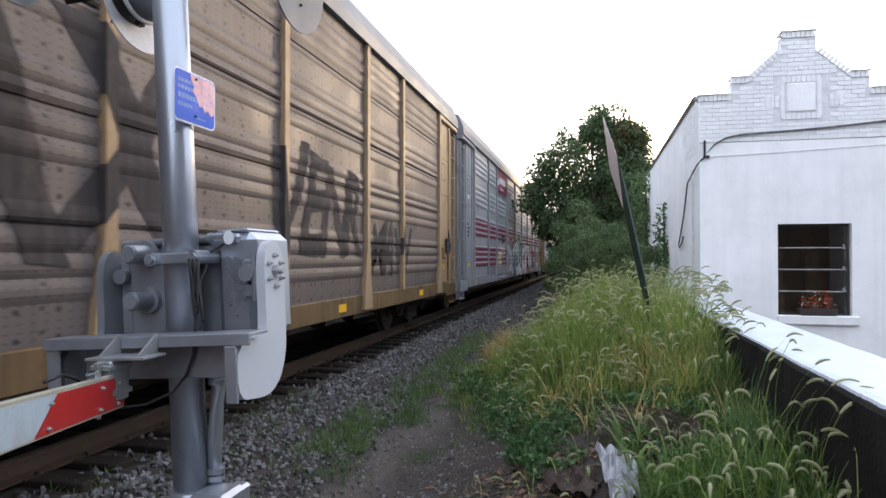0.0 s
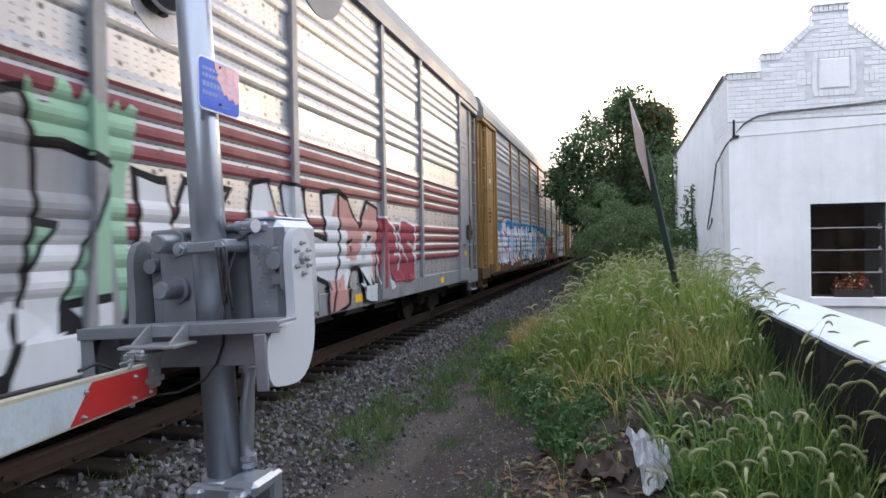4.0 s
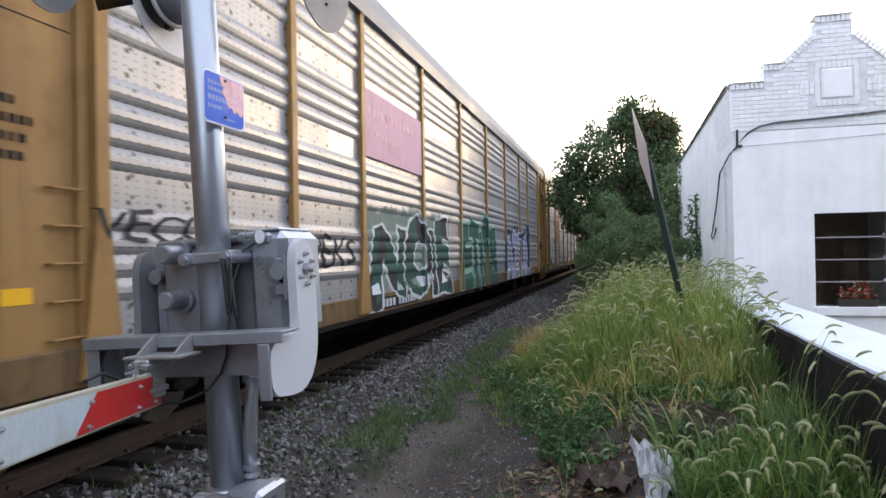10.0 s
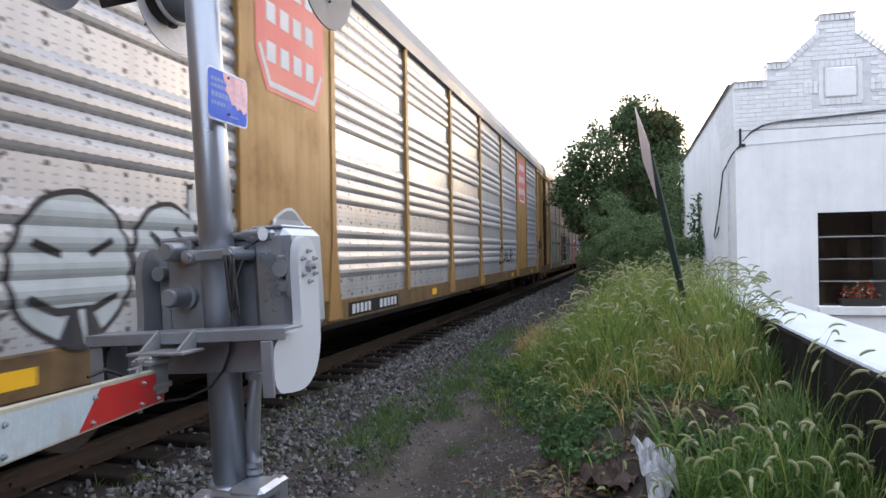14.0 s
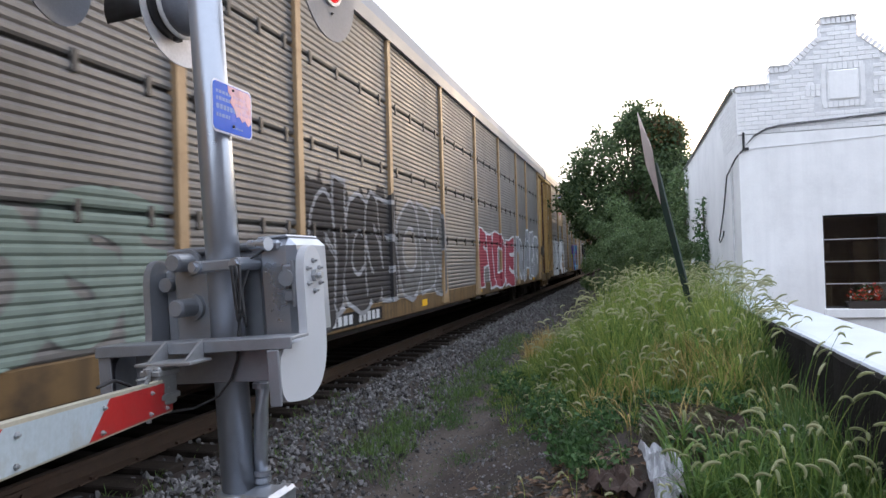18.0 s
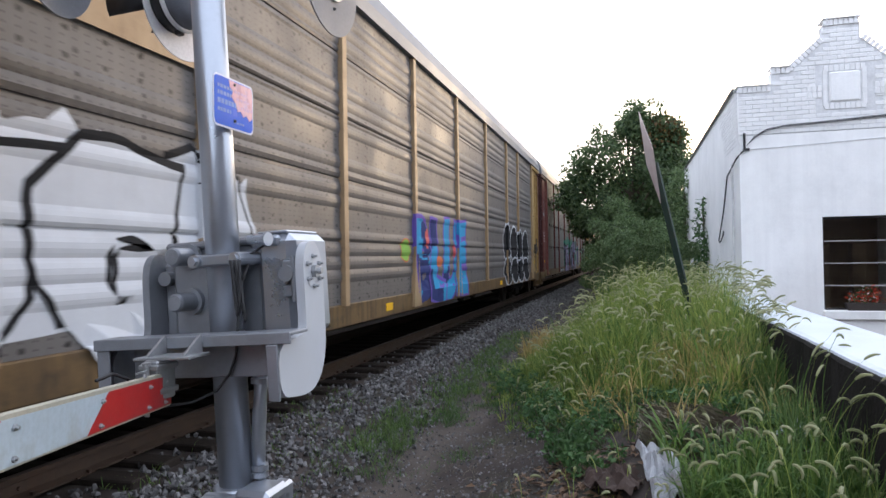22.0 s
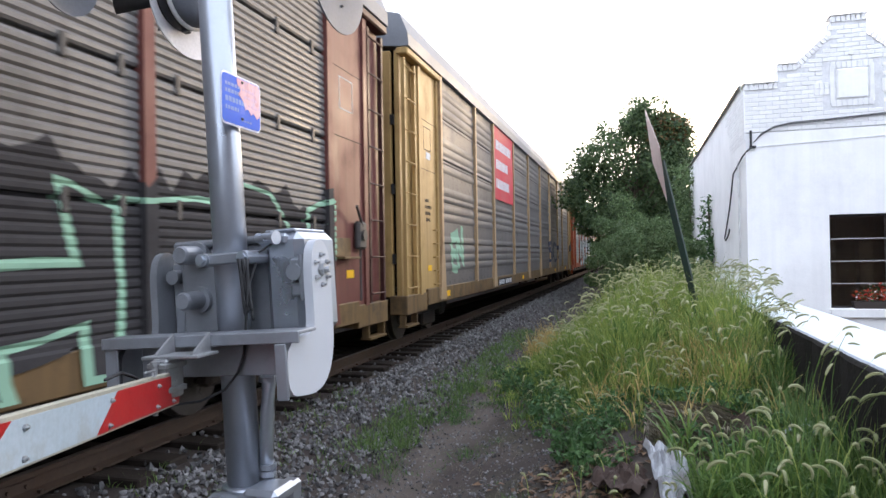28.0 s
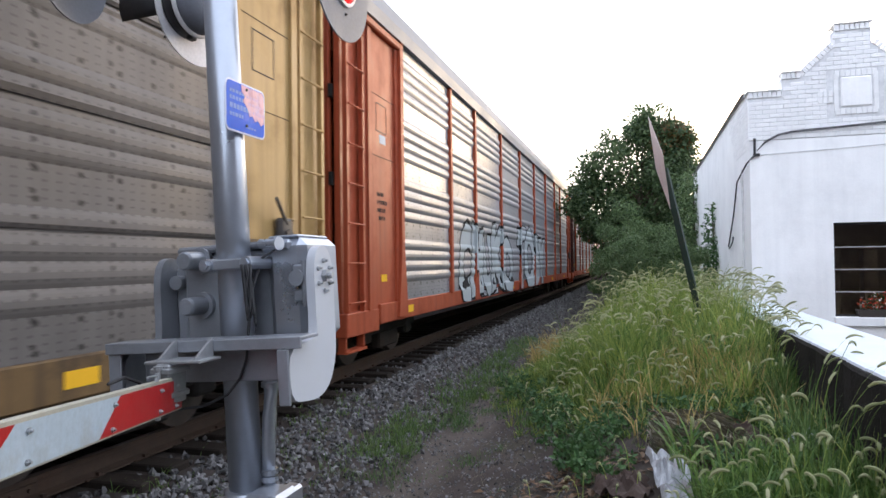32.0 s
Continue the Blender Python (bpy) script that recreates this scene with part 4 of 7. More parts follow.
def build_train():
    L = "covered car carrier with "
    A = autorack(0, L + "weathered brown panels and tan posts", TAN, WEATHER, TAN, SILL_Y, style="soft", shift=-0.05)
    spray(A, "soft", "KAX", 13.05, 17.05, 1.7, 3.3, BLACK_W, None, None, 1, None, 0.2, 1.0, 0.03)
    spray(A, "soft", "VENR", 18.55, 21.55, 1.7, 2.9, BLACK_W, None, None, 2, None, 0.2, 1.0, 0.03)
    spray(A, "soft", "MAW", 21.95, 24.35, 1.4, 2.3, BLACK_W, None, None, 62, None, 0.2, 1.0, 0.03)
    B = autorack(1, L + "silver panels, maroon stripes and grey ends", GREY, SILVER_B, GREY, GREY, stripes=in_bands((1.3, 2.0), (2.2, 2.78)))
    side_sign(B, 7.59, 10.28, 4.05, 4.95, STRIPE, ((4.4, 8.2, 9.75, 0.22), (4.18, 8.4, 9.3, 0.06)), WHITE_P, "maroon sign with plain white marks")
    for k in range(4):
        part("sign_mark", boxes((PANEL_X + 0.0425, 7.64 + 0.07 * k, 4.3 + 0.06 * k, PANEL_X + 0.045, 7.97 + 0.03 * k, 4.34 + 0.06 * k)), WHITE_P, B)
    stroke(B, "rib", [(7.94, 1.57), (8.89, 1.57)], 0.66, OCHRE_P, 0.001)
    spray(B, "rib", "ST", 8.14, 8.69, 1.62, 1.86, WHITE_P, None, None, 71, None, 0.0, 0.3)
    spray(B, "rib", "OIS", 8.14, 8.79, 1.30, 1.52, WHITE_P, None, None, 72, None, 0.0, 0.3)
    bubble(B, "rib", 9.31, 2.32, 0.46, 0.27, ORANGE_P, NAVY_G, 4)
    bubble(B, "rib", 9.44, 1.95, 0.36, 0.26, ORANGE_P, FLESH_P, 5, 0.08, 0.005)
    bubble(B, "rib", 8.91, 1.95, 0.12, 0.36, ORANGE_P, WHITE_P, 6, 0.2, 0.003)
    spray(B, "rib", "DMS", 10.59, 13.99, 0.95, 2.3, WHITE_P, BLACK_P, ROSE_P, 3, GREY_G)
    spray(B, "rib", "EUZ", 13.89, 16.19, 0.95, 2.35, WHITE_P, BLACK_P, MINT_P, 5, GREY_G)
    spray(B, "rib", "KAHM", 16.39, 21.29, 0.9, 2.1, WHITE_P, BLACK_P, None, 65, ROSE_P)
    spray(B, "rib", "RS", 21.49, 23.29, 1.1, 2.0, PINKRED_P, WHITE_P, None, 6)
    C = autorack(2, L + "silver panels, yellow posts and graffiti", YELLOW, SILVER_B, YELLOW, SILL_Y)
    spray(C, "rib", "NEOKO!", 3.1, 7.4, 1.08, 2.15, WHITE_P, PINKRED_P, BLUE_P, 7)
    spray(C, "rib", "FUNBOX", 7.85, 12.55, 1.12, 2.2, WHITE_P, BLACK_P, BLUE_P, 8, None, 0.0, 0.5)
    spray(C, "rib", "EPD", 12.8, 16.1, 0.92, 2.15, WHITE_P, BLACK_P, BLUE_P, 9, GREY_G)
    spray(C, "rib", "HEK", 16.65, 19.7, 0.90, 1.85, PINKRED_P, BLACK_P, LIME_P, 10, None)
    bubble(C, "rib", 17.2, 1.6, 0.42, 0.34, LIME_P, PINKRED_P, 12, 0.2, 0.012)
    stroke(C, "rib", [(16.95, 1.72), (17.15, 1.62), (17, 1.55), (17.3, 1.68)], 0.05, WHITE_P, 0.022)
    spray(C, "rib", "ABEH", 21.5, 26.9, 0.95, 2.1, WHITE_P, BLACK_P, PALE_G, 11)
    for k in range(8):
        part("text_bar", boxes((PANEL_X + 0.036, 7.62 + 0.28 * k, 3.5, PANEL_X + 0.038, 7.8 + 0.28 * k, 3.72 + (0.1 if k in (0, 1) else 0))), GREY, C)
    D = autorack(3, L + "silver panels, yellow posts and a pink sign", YELLOW, SILVER, YELLOW, SILL_Y)
    side_sign(D, 7.59, 10.28, 3.0, 3.95, PINK_S, ((3.6, 7.7, 9.7, 0.12), (3.3, 8.0, 9.0, 0.1)), PINK_T, "faded pink sign on the side")
    spray(D, "rib", "VECO", 2.65, 4, 1.75, 2.0, BLACK_G, None, None, 12, None, 0.2, 1.0, 0.0)
    spray(D, "rib", "WEKS", 5.6, 7.2, 1.5, 1.9, BLACK_G, None, None, 13, None, 0.1, 1.0, 0.0)
    spray(D, "rib", "NOIE", 7.85, 12.1, 1.02, 2.15, GREEN_P, WHITE_P, GREEN_G, 14, BLACK_G)
    spray(D, "rib", "ETISB", 13.2, 17.5, 0.92, 2.3, GREEN_P, MINT_P, None, 15)
    spray(D, "rib", "AZUL", 19.1, 24.1, 0.92, 2.2, LILAC_P, WHITE_P, NAVY_G, 16, PALE_G)
    E = autorack(4, L + "silver panels and broad yellow sheets", YELLOW, SILVER_B, YELLOW, SILL_Y, wide={1: YELLOW, 7: YELLOW}, shift=-0.13)
    for ya in (5.72, 21.95):
        o = part("side_emblem", prism([(ya + 0.25, 3.25), (ya + 1.35, 3.25), (ya + 1.55, 3.6), (ya + 1.55, 4.45), (ya + 1.3, 4.75), (ya + 0.3, 4.75), (ya + 0.05, 4.45), (ya + 0.05, 3.6)], (PANEL_X + 0.051, PANEL_X + 0.055), "x"), RED_F, E, "red emblem with plain white marks")
        part("emblem_band", prism([(ya + 0.10, 3.66), (ya + 0.30, 3.30), (ya + 1.30, 3.30), (ya + 1.50, 3.66), (ya + 1.46, 3.70), (ya + 1.27, 3.36), (ya + 0.33, 3.36), (ya + 0.14, 3.70)], (PANEL_X + 0.0555, PANEL_X + 0.057), "x"), WHITE_P, o)
        for zz in (4.35, 3.95, 3.55):
            for k in range(4):
                part("text_bar", boxes((PANEL_X + 0.0555, ya + 0.25 + 0.28 * k, zz, PANEL_X + 0.058, ya + 0.43 + 0.28 * k, zz + 0.2)), WHITE_P, o)
    bubble(E, "rib", 3.6, 1.55, 0.52, 0.52, BLACK_G, PALE_W, 20, 0.08)
    bubble(E, "rib", 4.52, 1.62, 0.42, 0.42, BLACK_G, PALE_W, 21, 0.09)
    for pts in ([(3.25, 1.72), (3.48, 1.64)], [(3.72, 1.64), (3.9, 1.74)], [(3.22, 1.38), (3.45, 1.28), (3.75, 1.28), (3.95, 1.36)], [(4.3, 1.8), (4.55, 1.6), (4.4, 1.4)], [(4.6, 1.85), (4.75, 1.5)]):
        stroke(E, "rib", pts, 0.05, BLACK_G, 0.012)
    spray(E, "rib", "UH", 4.8, 5.25, 1.2, 2.1, PALE_W, BLACK_G, None, 17)
    bubble(E, "rib", 6.4, 1.5, 0.52, 0.62, WHITE_P, PALE_G, 22, 0.06, 0.05)
    spray(E, "rib", "DAUR", 18.6, 20.8, 1.3, 1.75, BLACK_G, None, None, 18, None, 0.1, 1.0, 0.0)
    part("paint_splash", boxes((0.80, 0.848, 1.05, 1.10, 0.857, 4.8), (1.10, 0.848, 1.0, 1.16, 0.857, 4.4)), SPLASH, E, "pale grey-blue paint smeared on the end door")
    F = autorack(5, L + "grey slatted panels and tan posts", TAN, PLANK, YELLOW_D, SILL_Y, style="plank", sheet_mat=YELLOW_L, ladder_mat=MAROON, shift=0.12)
    part("door_slot", boxes((0.30, 0.846, 3.05, 0.95, 0.857, 3.22), bevel=0.004), BLACK_P, F, "dark slot in the end door")
    for k in range(5):
        part("text_bar", boxes((0.45 + 0.14 * k, 0.850, 4.38, 0.54 + 0.14 * k, 0.858, 4.50)), BLACK_P, F)
    spray(F, "plank", "OSE", 3.28, 5.38, 1.2, 2.05, GREEN_G, None, None, 30)
    spray(F, "plank", "SICSE", 7.83, 10.43, 1.15, 2.4, BLACK_G, GREY_G, BLACK_G, 19)
    spray(F, "plank", "OBB", 10.68, 13.28, 1.15, 2.5, PLANK_G, GREY_G, None, 20, None, 0.0, 1.0, 0.05)
    spray(F, "plank", "FIDE", 16.28, 20.88, 1.1, 2.3, PINKRED_P, WHITE_P, None, 21)
    spray(F, "plank", "RAES", 21.48, 26.28, 1.1, 2.35, GREY_G, WHITE_P, None, 22, PALE_G)
    # ladder bays near-black: the shade between the cars is put into their colour
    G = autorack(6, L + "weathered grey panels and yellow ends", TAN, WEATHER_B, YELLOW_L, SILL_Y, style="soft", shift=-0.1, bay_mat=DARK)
    side_sign(G, 5.60, 7.43, 3.2, 4.95, TAN, (), WHITE_P, "tan sheet behind a striped shield")
    o = part("shield", prism([(y - 2.67, z) for y, z in ((8.35, 4.75), (8.3, 4.2), (8.55, 3.65), (9.15, 3.4), (9.75, 3.65), (10.0, 4.2), (9.95, 4.75))], (PANEL_X + 0.043, PANEL_X + 0.047), "x"), PALE_T, G, "faded shield in white, red and blue")
    part("shield_top", boxes((PANEL_X + 0.0475, 5.71, 4.45, PANEL_X + 0.050, 7.25, 4.73)), LILAC_P, o)
    for k in range(5):
        part("shield_stripe", boxes((PANEL_X + 0.0475, 5.78 + 0.29 * k, 3.68 + 0.05 * abs(k - 2), PANEL_X + 0.050, 5.93 + 0.29 * k, 4.44)), RED_F, o)
    spray(G, "soft", "OEVGM", 3, 8.05, 0.92, 2.25, WHITE_P, BLACK_P, WHITE_P, 23, None, 0.0, 1.3, 0.1)
    spray(G, "soft", "BLUE", 13.25, 16.75, 0.92, 2.3, BLUE_P, PURPLE_P, None, 24, NAVY_P)
    bubble(G, "soft", 13.9, 1.95, 0.10, 0.18, None, RED_S, 25, 0.0, 0.012)
    bubble(G, "soft", 14.65, 1.55, 0.2, 0.10, None, ORANGE_P, 26, 0.0, 0.012)
    bubble(G, "soft", 15.75, 1.75, 0.12, 0.14, None, RED_S, 27, 0.0, 0.012)
    bubble(G, "soft", 12.75, 1.75, 0.24, 0.2, ORANGE_P, LIME_P, 28)
    for k in range(4):
        bubble(G, "soft", 21.85 + 1.12 * k, 2.0 - 0.03 * k, 0.66, 0.60, WHITE_P, BLACK_P, 30 + k, 0.10, 0.005 * (k % 2))
        bubble(G, "soft", 21.85 + 1.12 * k, 1.2, 0.66, 0.42, WHITE_P, BLACK_P, 40 + k, 0.13, 0.010 + 0.005 * (k % 2))
    Hc = autorack(7, L + "grey slatted panels and maroon ends", MAROON_L, PLANK, MAROON, SILL_Y, style="plank", sheet_mat=MAROON_L, shift=-0.08)
    stroke(Hc, "plank", [(8.95, 1.5), (9.15, 1.95), (9.35, 1.5), (9.45, 1.9), (9.65, 1.6)], 0.05, GREY_G)
    spray(Hc, "plank", "EFAGLY", 10.25, 17.95, 0.95, 2.3, LILAC_P, BLACK_G, MINT_D, 26, NAVY_G)
    bubble(Hc, "plank", 19, 1.6, 0.55, 0.72, LILAC_P, MINT_D, 27, 0.18, 0.012)
    bubble(Hc, "plank", 18.85, 1.55, 0.3, 0.42, BLACK_G, LILAC_P, 47, 0.12, 0.02)
    spray(Hc, "plank", "HBN", 21.85, 26.65, 1.0, 2.15, BLACK_G, MINT_P, BLACK_G, 28)
    I = autorack(8, L + "weathered panels, tan ends and a red sign", TAN, WEATHER_B, YELLOW_L, SILL_Y, style="soft", shift=0.12)
    side_sign(I, 7.59, 10.28, 3.05, 4.93, RED_S, ((4.35, 7.85, 9.9, 0.24), (3.85, 7.85, 9.4, 0.24), (3.35, 7.85, 9.6, 0.24)), WHITE_P, "red sign with rows of plain white marks")
    spray(I, "soft", "EN", 3.5, 4.35, 1.35, 2.1, MINT_P, None, None, 29, None, 0.0, 1.5, 0.05)
    spray(I, "soft", "SO", 18.5, 22, 1.3, 2.2, NAVY_G, None, None, 31, None, 0.0, 1.0, 0.02)
    J = autorack(9, L + "silver panels and orange-red ends and posts", ORANGE, SILVER, ORANGE, ORANGE)
    spray(J, "rib", "CHUKO", 6.17, 11.87, 0.95, 2.35, PALE_W, BLACK_P, None, 32, None, 0.0, 0.8)
    spray(J, "rib", "TOBY", 12.77, 18.47, 0.95, 2.5, PALE_W, BLACK_P, None, 33, None, 0.0, 0.8)
    K = autorack(10, L + "silver panels and brown-red ends", ORANGE, SILVER, MAROON, ORANGE)
    M = autorack(11, L + "silver panels and yellow posts", YELLOW, SILVER, YELLOW, SILL_Y)


PURPLE_P = spray_paint("purple_spray", (0.15, 0.10, 0.40), streak=0.1, stain_amount=0.1)
OCHRE_P = spray_paint("ochre_yellow_spray", (0.50, 0.33, 0.03), streak=0.1, stain_amount=0.2)
FLESH_P = spray_paint("pale_flesh_spray", (0.55, 0.42, 0.33), streak=0.1, stain_amount=0.2)
ROSE_P = spray_paint("rose_pink_spray", (0.48, 0.26, 0.24), streak=0.1, stain_amount=0.2)
LIME_P = spray_paint("lime_green_spray", (0.22, 0.40, 0.08), streak=0.1, stain_amount=0.2)
PALE_W = spray_paint("thin_pale_spray", (0.42, 0.46, 0.47), streak=0.2, stain_amount=0.3)
PALE_T = car_paint("faded_cream_paint", (0.48, 0.38, 0.30), streak=0.2, stain_amount=0.3)
PLANK_G = spray_paint("dull_grey_spray", (0.14, 0.14, 0.14), streak=0.2)
NAVY_G = spray_paint("dull_slate_spray", (0.07, 0.075, 0.11), streak=0.2)


SPLASH = car_paint("smeared_grey_blue_paint", (0.55, 0.62, 0.66), stain=(0.10, 0.14, 0.16), stain_amount=0.95, stain_scale=2.2, streak=0.3)
BLACK_W = spray_paint("weathered_black_spray", (0.05, 0.044, 0.044), stain=(0.10, 0.082, 0.074), stain_amount=0.9, stain_scale=2.4, streak=0.6)
GREY_G = spray_paint("grey_spray", (0.30, 0.31, 0.33), streak=0.2)
PALE_G = spray_paint("pale_grey_spray", (0.27, 0.285, 0.295), streak=0.2)
GREEN_G = spray_paint("faded_green_spray", (0.20, 0.25, 0.22), streak=0.2)
MINT_D = spray_paint("sea_green_spray", (0.07, 0.26, 0.20), streak=0.2)
NAVY_P = spray_paint("navy_spray", (0.03, 0.045, 0.16), streak=0.1)
PINK_T = spray_paint("pale_pink_ink", (0.70, 0.45, 0.5), streak=0.1)
build_train()


# ---- crossing mast with gate mechanism, gate arm, lamps and notice ----
RED_LENS = material("red_lamp_glass", (0.45, 0.01, 0.015), 0.12, 0, 0.1, 30, 90, 0.05)
_b = RED_LENS.node_tree.nodes["Principled BSDF"]
_b.inputs["Emission Color"].default_value, _b.inputs["Emission Strength"].default_value = (1.0, 0.03, 0.03, 1), 0.35
RED_TAPE = material("red_reflective_sheet", (0.45, 0.02, 0.02), 0.35, 0, 0.08, 6, 70, 0.05, (0.25, 0.02, 0.02), 0.25, 9.0)
WHITE_TAPE = material("white_reflective_sheet", (0.43, 0.51, 0.56), 0.4, 0, 0.05, 5, 60, 0.06, (0.30, 0.27, 0.22), 0.5, 7.0, streak=0.25)
ARM_EDGE = material("yellowed_white_edge", (0.40, 0.38, 0.30), 0.5, 0, 0.12, 8, 60, 0.1, (0.2, 0.15, 0.1), 0.5, 8.0)
BLUE_SIGN = material("blue_enamel_sheet", (0.015, 0.11, 0.62), 0.2, 0, 0.05, 5, 60, 0.0, spec=0.12, speck=0.05)
FADED_INK = material("faded_blue_white_ink", (0.22, 0.34, 0.66), 0.16, 0, 0.1, 5, 60, 0.0, spec=0.12)
PINK_SHEET = material("pink_notice_sheet", (0.62, 0.33, 0.40), 0.3, 0, 0.15, 14, 60, 0.0, (0.30, 0.30, 0.62), 0.6, 18.0, spec=0.3)
LILAC_INK = material("lilac_notice_ink", (0.50, 0.30, 0.48), 0.3, 0, 0.1, 5, 60, 0.0, spec=0.3)
WHITE_INK = material("white_sign_ink", (0.55, 0.6, 0.75), 0.2, 0, 0.03, 5, 60, 0.0, spec=0.8)
DISC = material("grey_painted_disc", (0.17, 0.18, 0.21), 0.6, 0, 0.06, 4, 60, 0.04, (0.2, 0.2, 0.2), 0.3, 5.0)
GASKET = material("white_rubber_gasket", (0.75, 0.74, 0.74), 0.5, 0, 0.04, 6, 60, 0.02)
DISC_W = material("pale_disc_back", (0.80, 0.78, 0.79), 0.5, 0, 0.06, 4, 60, 0.04, (0.4, 0.4, 0.4), 0.3, 5.0)
CASE = material("grey_cast_case", (0.27, 0.285, 0.31), 0.38, 0.4, 0.1, 5, 60, 0.03, (0.11, 0.11, 0.11), 0.35, 4.0, speck=0.08)


def aim(c, n, up=(0, 0, 1)):
    """A pose at c whose z axis points along n."""
    return Matrix.Translation(c) @ Vector(n).to_track_quat("Z", "Y").to_matrix().to_4x4()


def signal_lamp(parent, c, n, front, tunnel=False, hood=0.26, radius=0.305):
    m = aim(c, n)
    bm = lathe([(radius, -0.004), (radius, 0.004), (0.12, 0.006)], 40)
    d = part("disc", bm, front, parent, "round lamp background disc")
    d.matrix_local = m
    part("housing", lathe([(0.10, -0.09), (0.125, -0.05), (0.125, 0.006)], 24), MAT["black_paint"], d)
    part("lens", lathe([(0.112, 0.008), (0.106, 0.02), (0.075, 0.038), (0.03, 0.046)], 28), RED_LENS, d, "round red signal lens", True)
    part("rim", lathe([(0.129, 0.006), (0.129, 0.020), (0.112, 0.022), (0.112, 0.008)], 28), GASKET, d)
    part("screw", bolt_bm((0.02, -0.165, 0.005), (0, 0, 1), 0.008, 0.006), MAT["black_paint"], d)
    # visor: an open half-tube over the lens
    bm = bmesh.new()
    rings = []
    a0, sweep = 15, 150
    for k, (r, z) in enumerate(((0.131, 0.01), (0.134, 0.12), (0.138, hood))):
        rings.append([bm.verts.new((r * math.cos(a), r * math.sin(a), z if k < 2 else z * (0.62 + 0.38 * max(0.0, math.sin(a)))))
                      for a in [radians(a0 + sweep * i / 24) for i in range(25)]])
    for a, b in zip(rings, rings[1:]):
        for i in range(24):
            bm.faces.new((a[i], a[i + 1], b[i + 1], b[i]))
    o = part("visor", bm, MAT["black_paint"], d, "black metal lamp visor", True)
    md = o.modifiers.new("thick", "SOLIDIFY")
    md.thickness = 0.004
    return d


def turned_lamp(parent, c, n, front, radius=0.305):
    """A lamp that faces away: its pale disc, black drum, light gasket and grey rear door show."""
    d = part("disc", lathe([(radius, -0.004), (radius, 0.004), (0.16, 0.006)], 40), front, parent, "pale back of a lamp disc")
    d.matrix_local = aim(c, n)
    bm = bmesh.new()
    rings = [[bm.verts.new((r * math.cos(a), r * math.sin(a), z)) for a in [radians(-30 + 240 * i / 20) for i in range(21)]] for r, z in ((0.165, -0.005), (0.172, -0.30))]
    for i in range(20):
        bm.faces.new((rings[0][i], rings[0][i + 1], rings[1][i + 1], rings[1][i]))
    visor = part("visor", bm, MAT["black_paint"], d, "black metal lamp visor", True)
    md = visor.modifiers.new("thick", "SOLIDIFY")
    md.thickness = 0.004
    drum = part("housing", lathe([(0.176, 0.006), (0.172, 0.04), (0.168, 0.075)], 32), MAT["black_paint"], d, "black lamp drum", True)
    ring = part("gasket", lathe([(0.168, 0.075), (0.182, 0.078), (0.184, 0.090), (0.170, 0.096)], 32), GASKET, d, "white gasket ring", True)
    door = part("rear_door", lathe([(0.166, 0.092), (0.158, 0.13), (0.13, 0.17), (0.07, 0.19), (0.01, 0.196)], 28), DISC, d, "grey rounded rear door", True)
    light = part("side_light", lathe([(0.034, 0.0), (0.032, 0.008), (0.015, 0.014), (0.002, 0.015)], 14), RED_LENS, d, "small red side light", True)
    latch = part("latch", boxes((-0.02, -0.195, 0.035, 0.02, -0.168, 0.075), bevel=0.004), MAT["black_paint"], d)
    for o in (drum, ring, door, latch, visor):
        o.matrix_local = Matrix.Translation((-0.09, 0, 0))
    light.matrix_local = aim((-0.02, 0.158, 0.04), (0.40, 0.91, 0.0))
    return d


def bolt_bm(c, n, r=0.011, h=0.012):
    bm = bmesh.new()
    tube(bm, Vector(c), Vector(c) + Vector(n) * h, r, r, n=6)
    tube(bm, Vector(c) + Vector(n) * h, Vector(c) + Vector(n) * h * 2.1, r * 0.5, r * 0.45, n=8)
    return bm


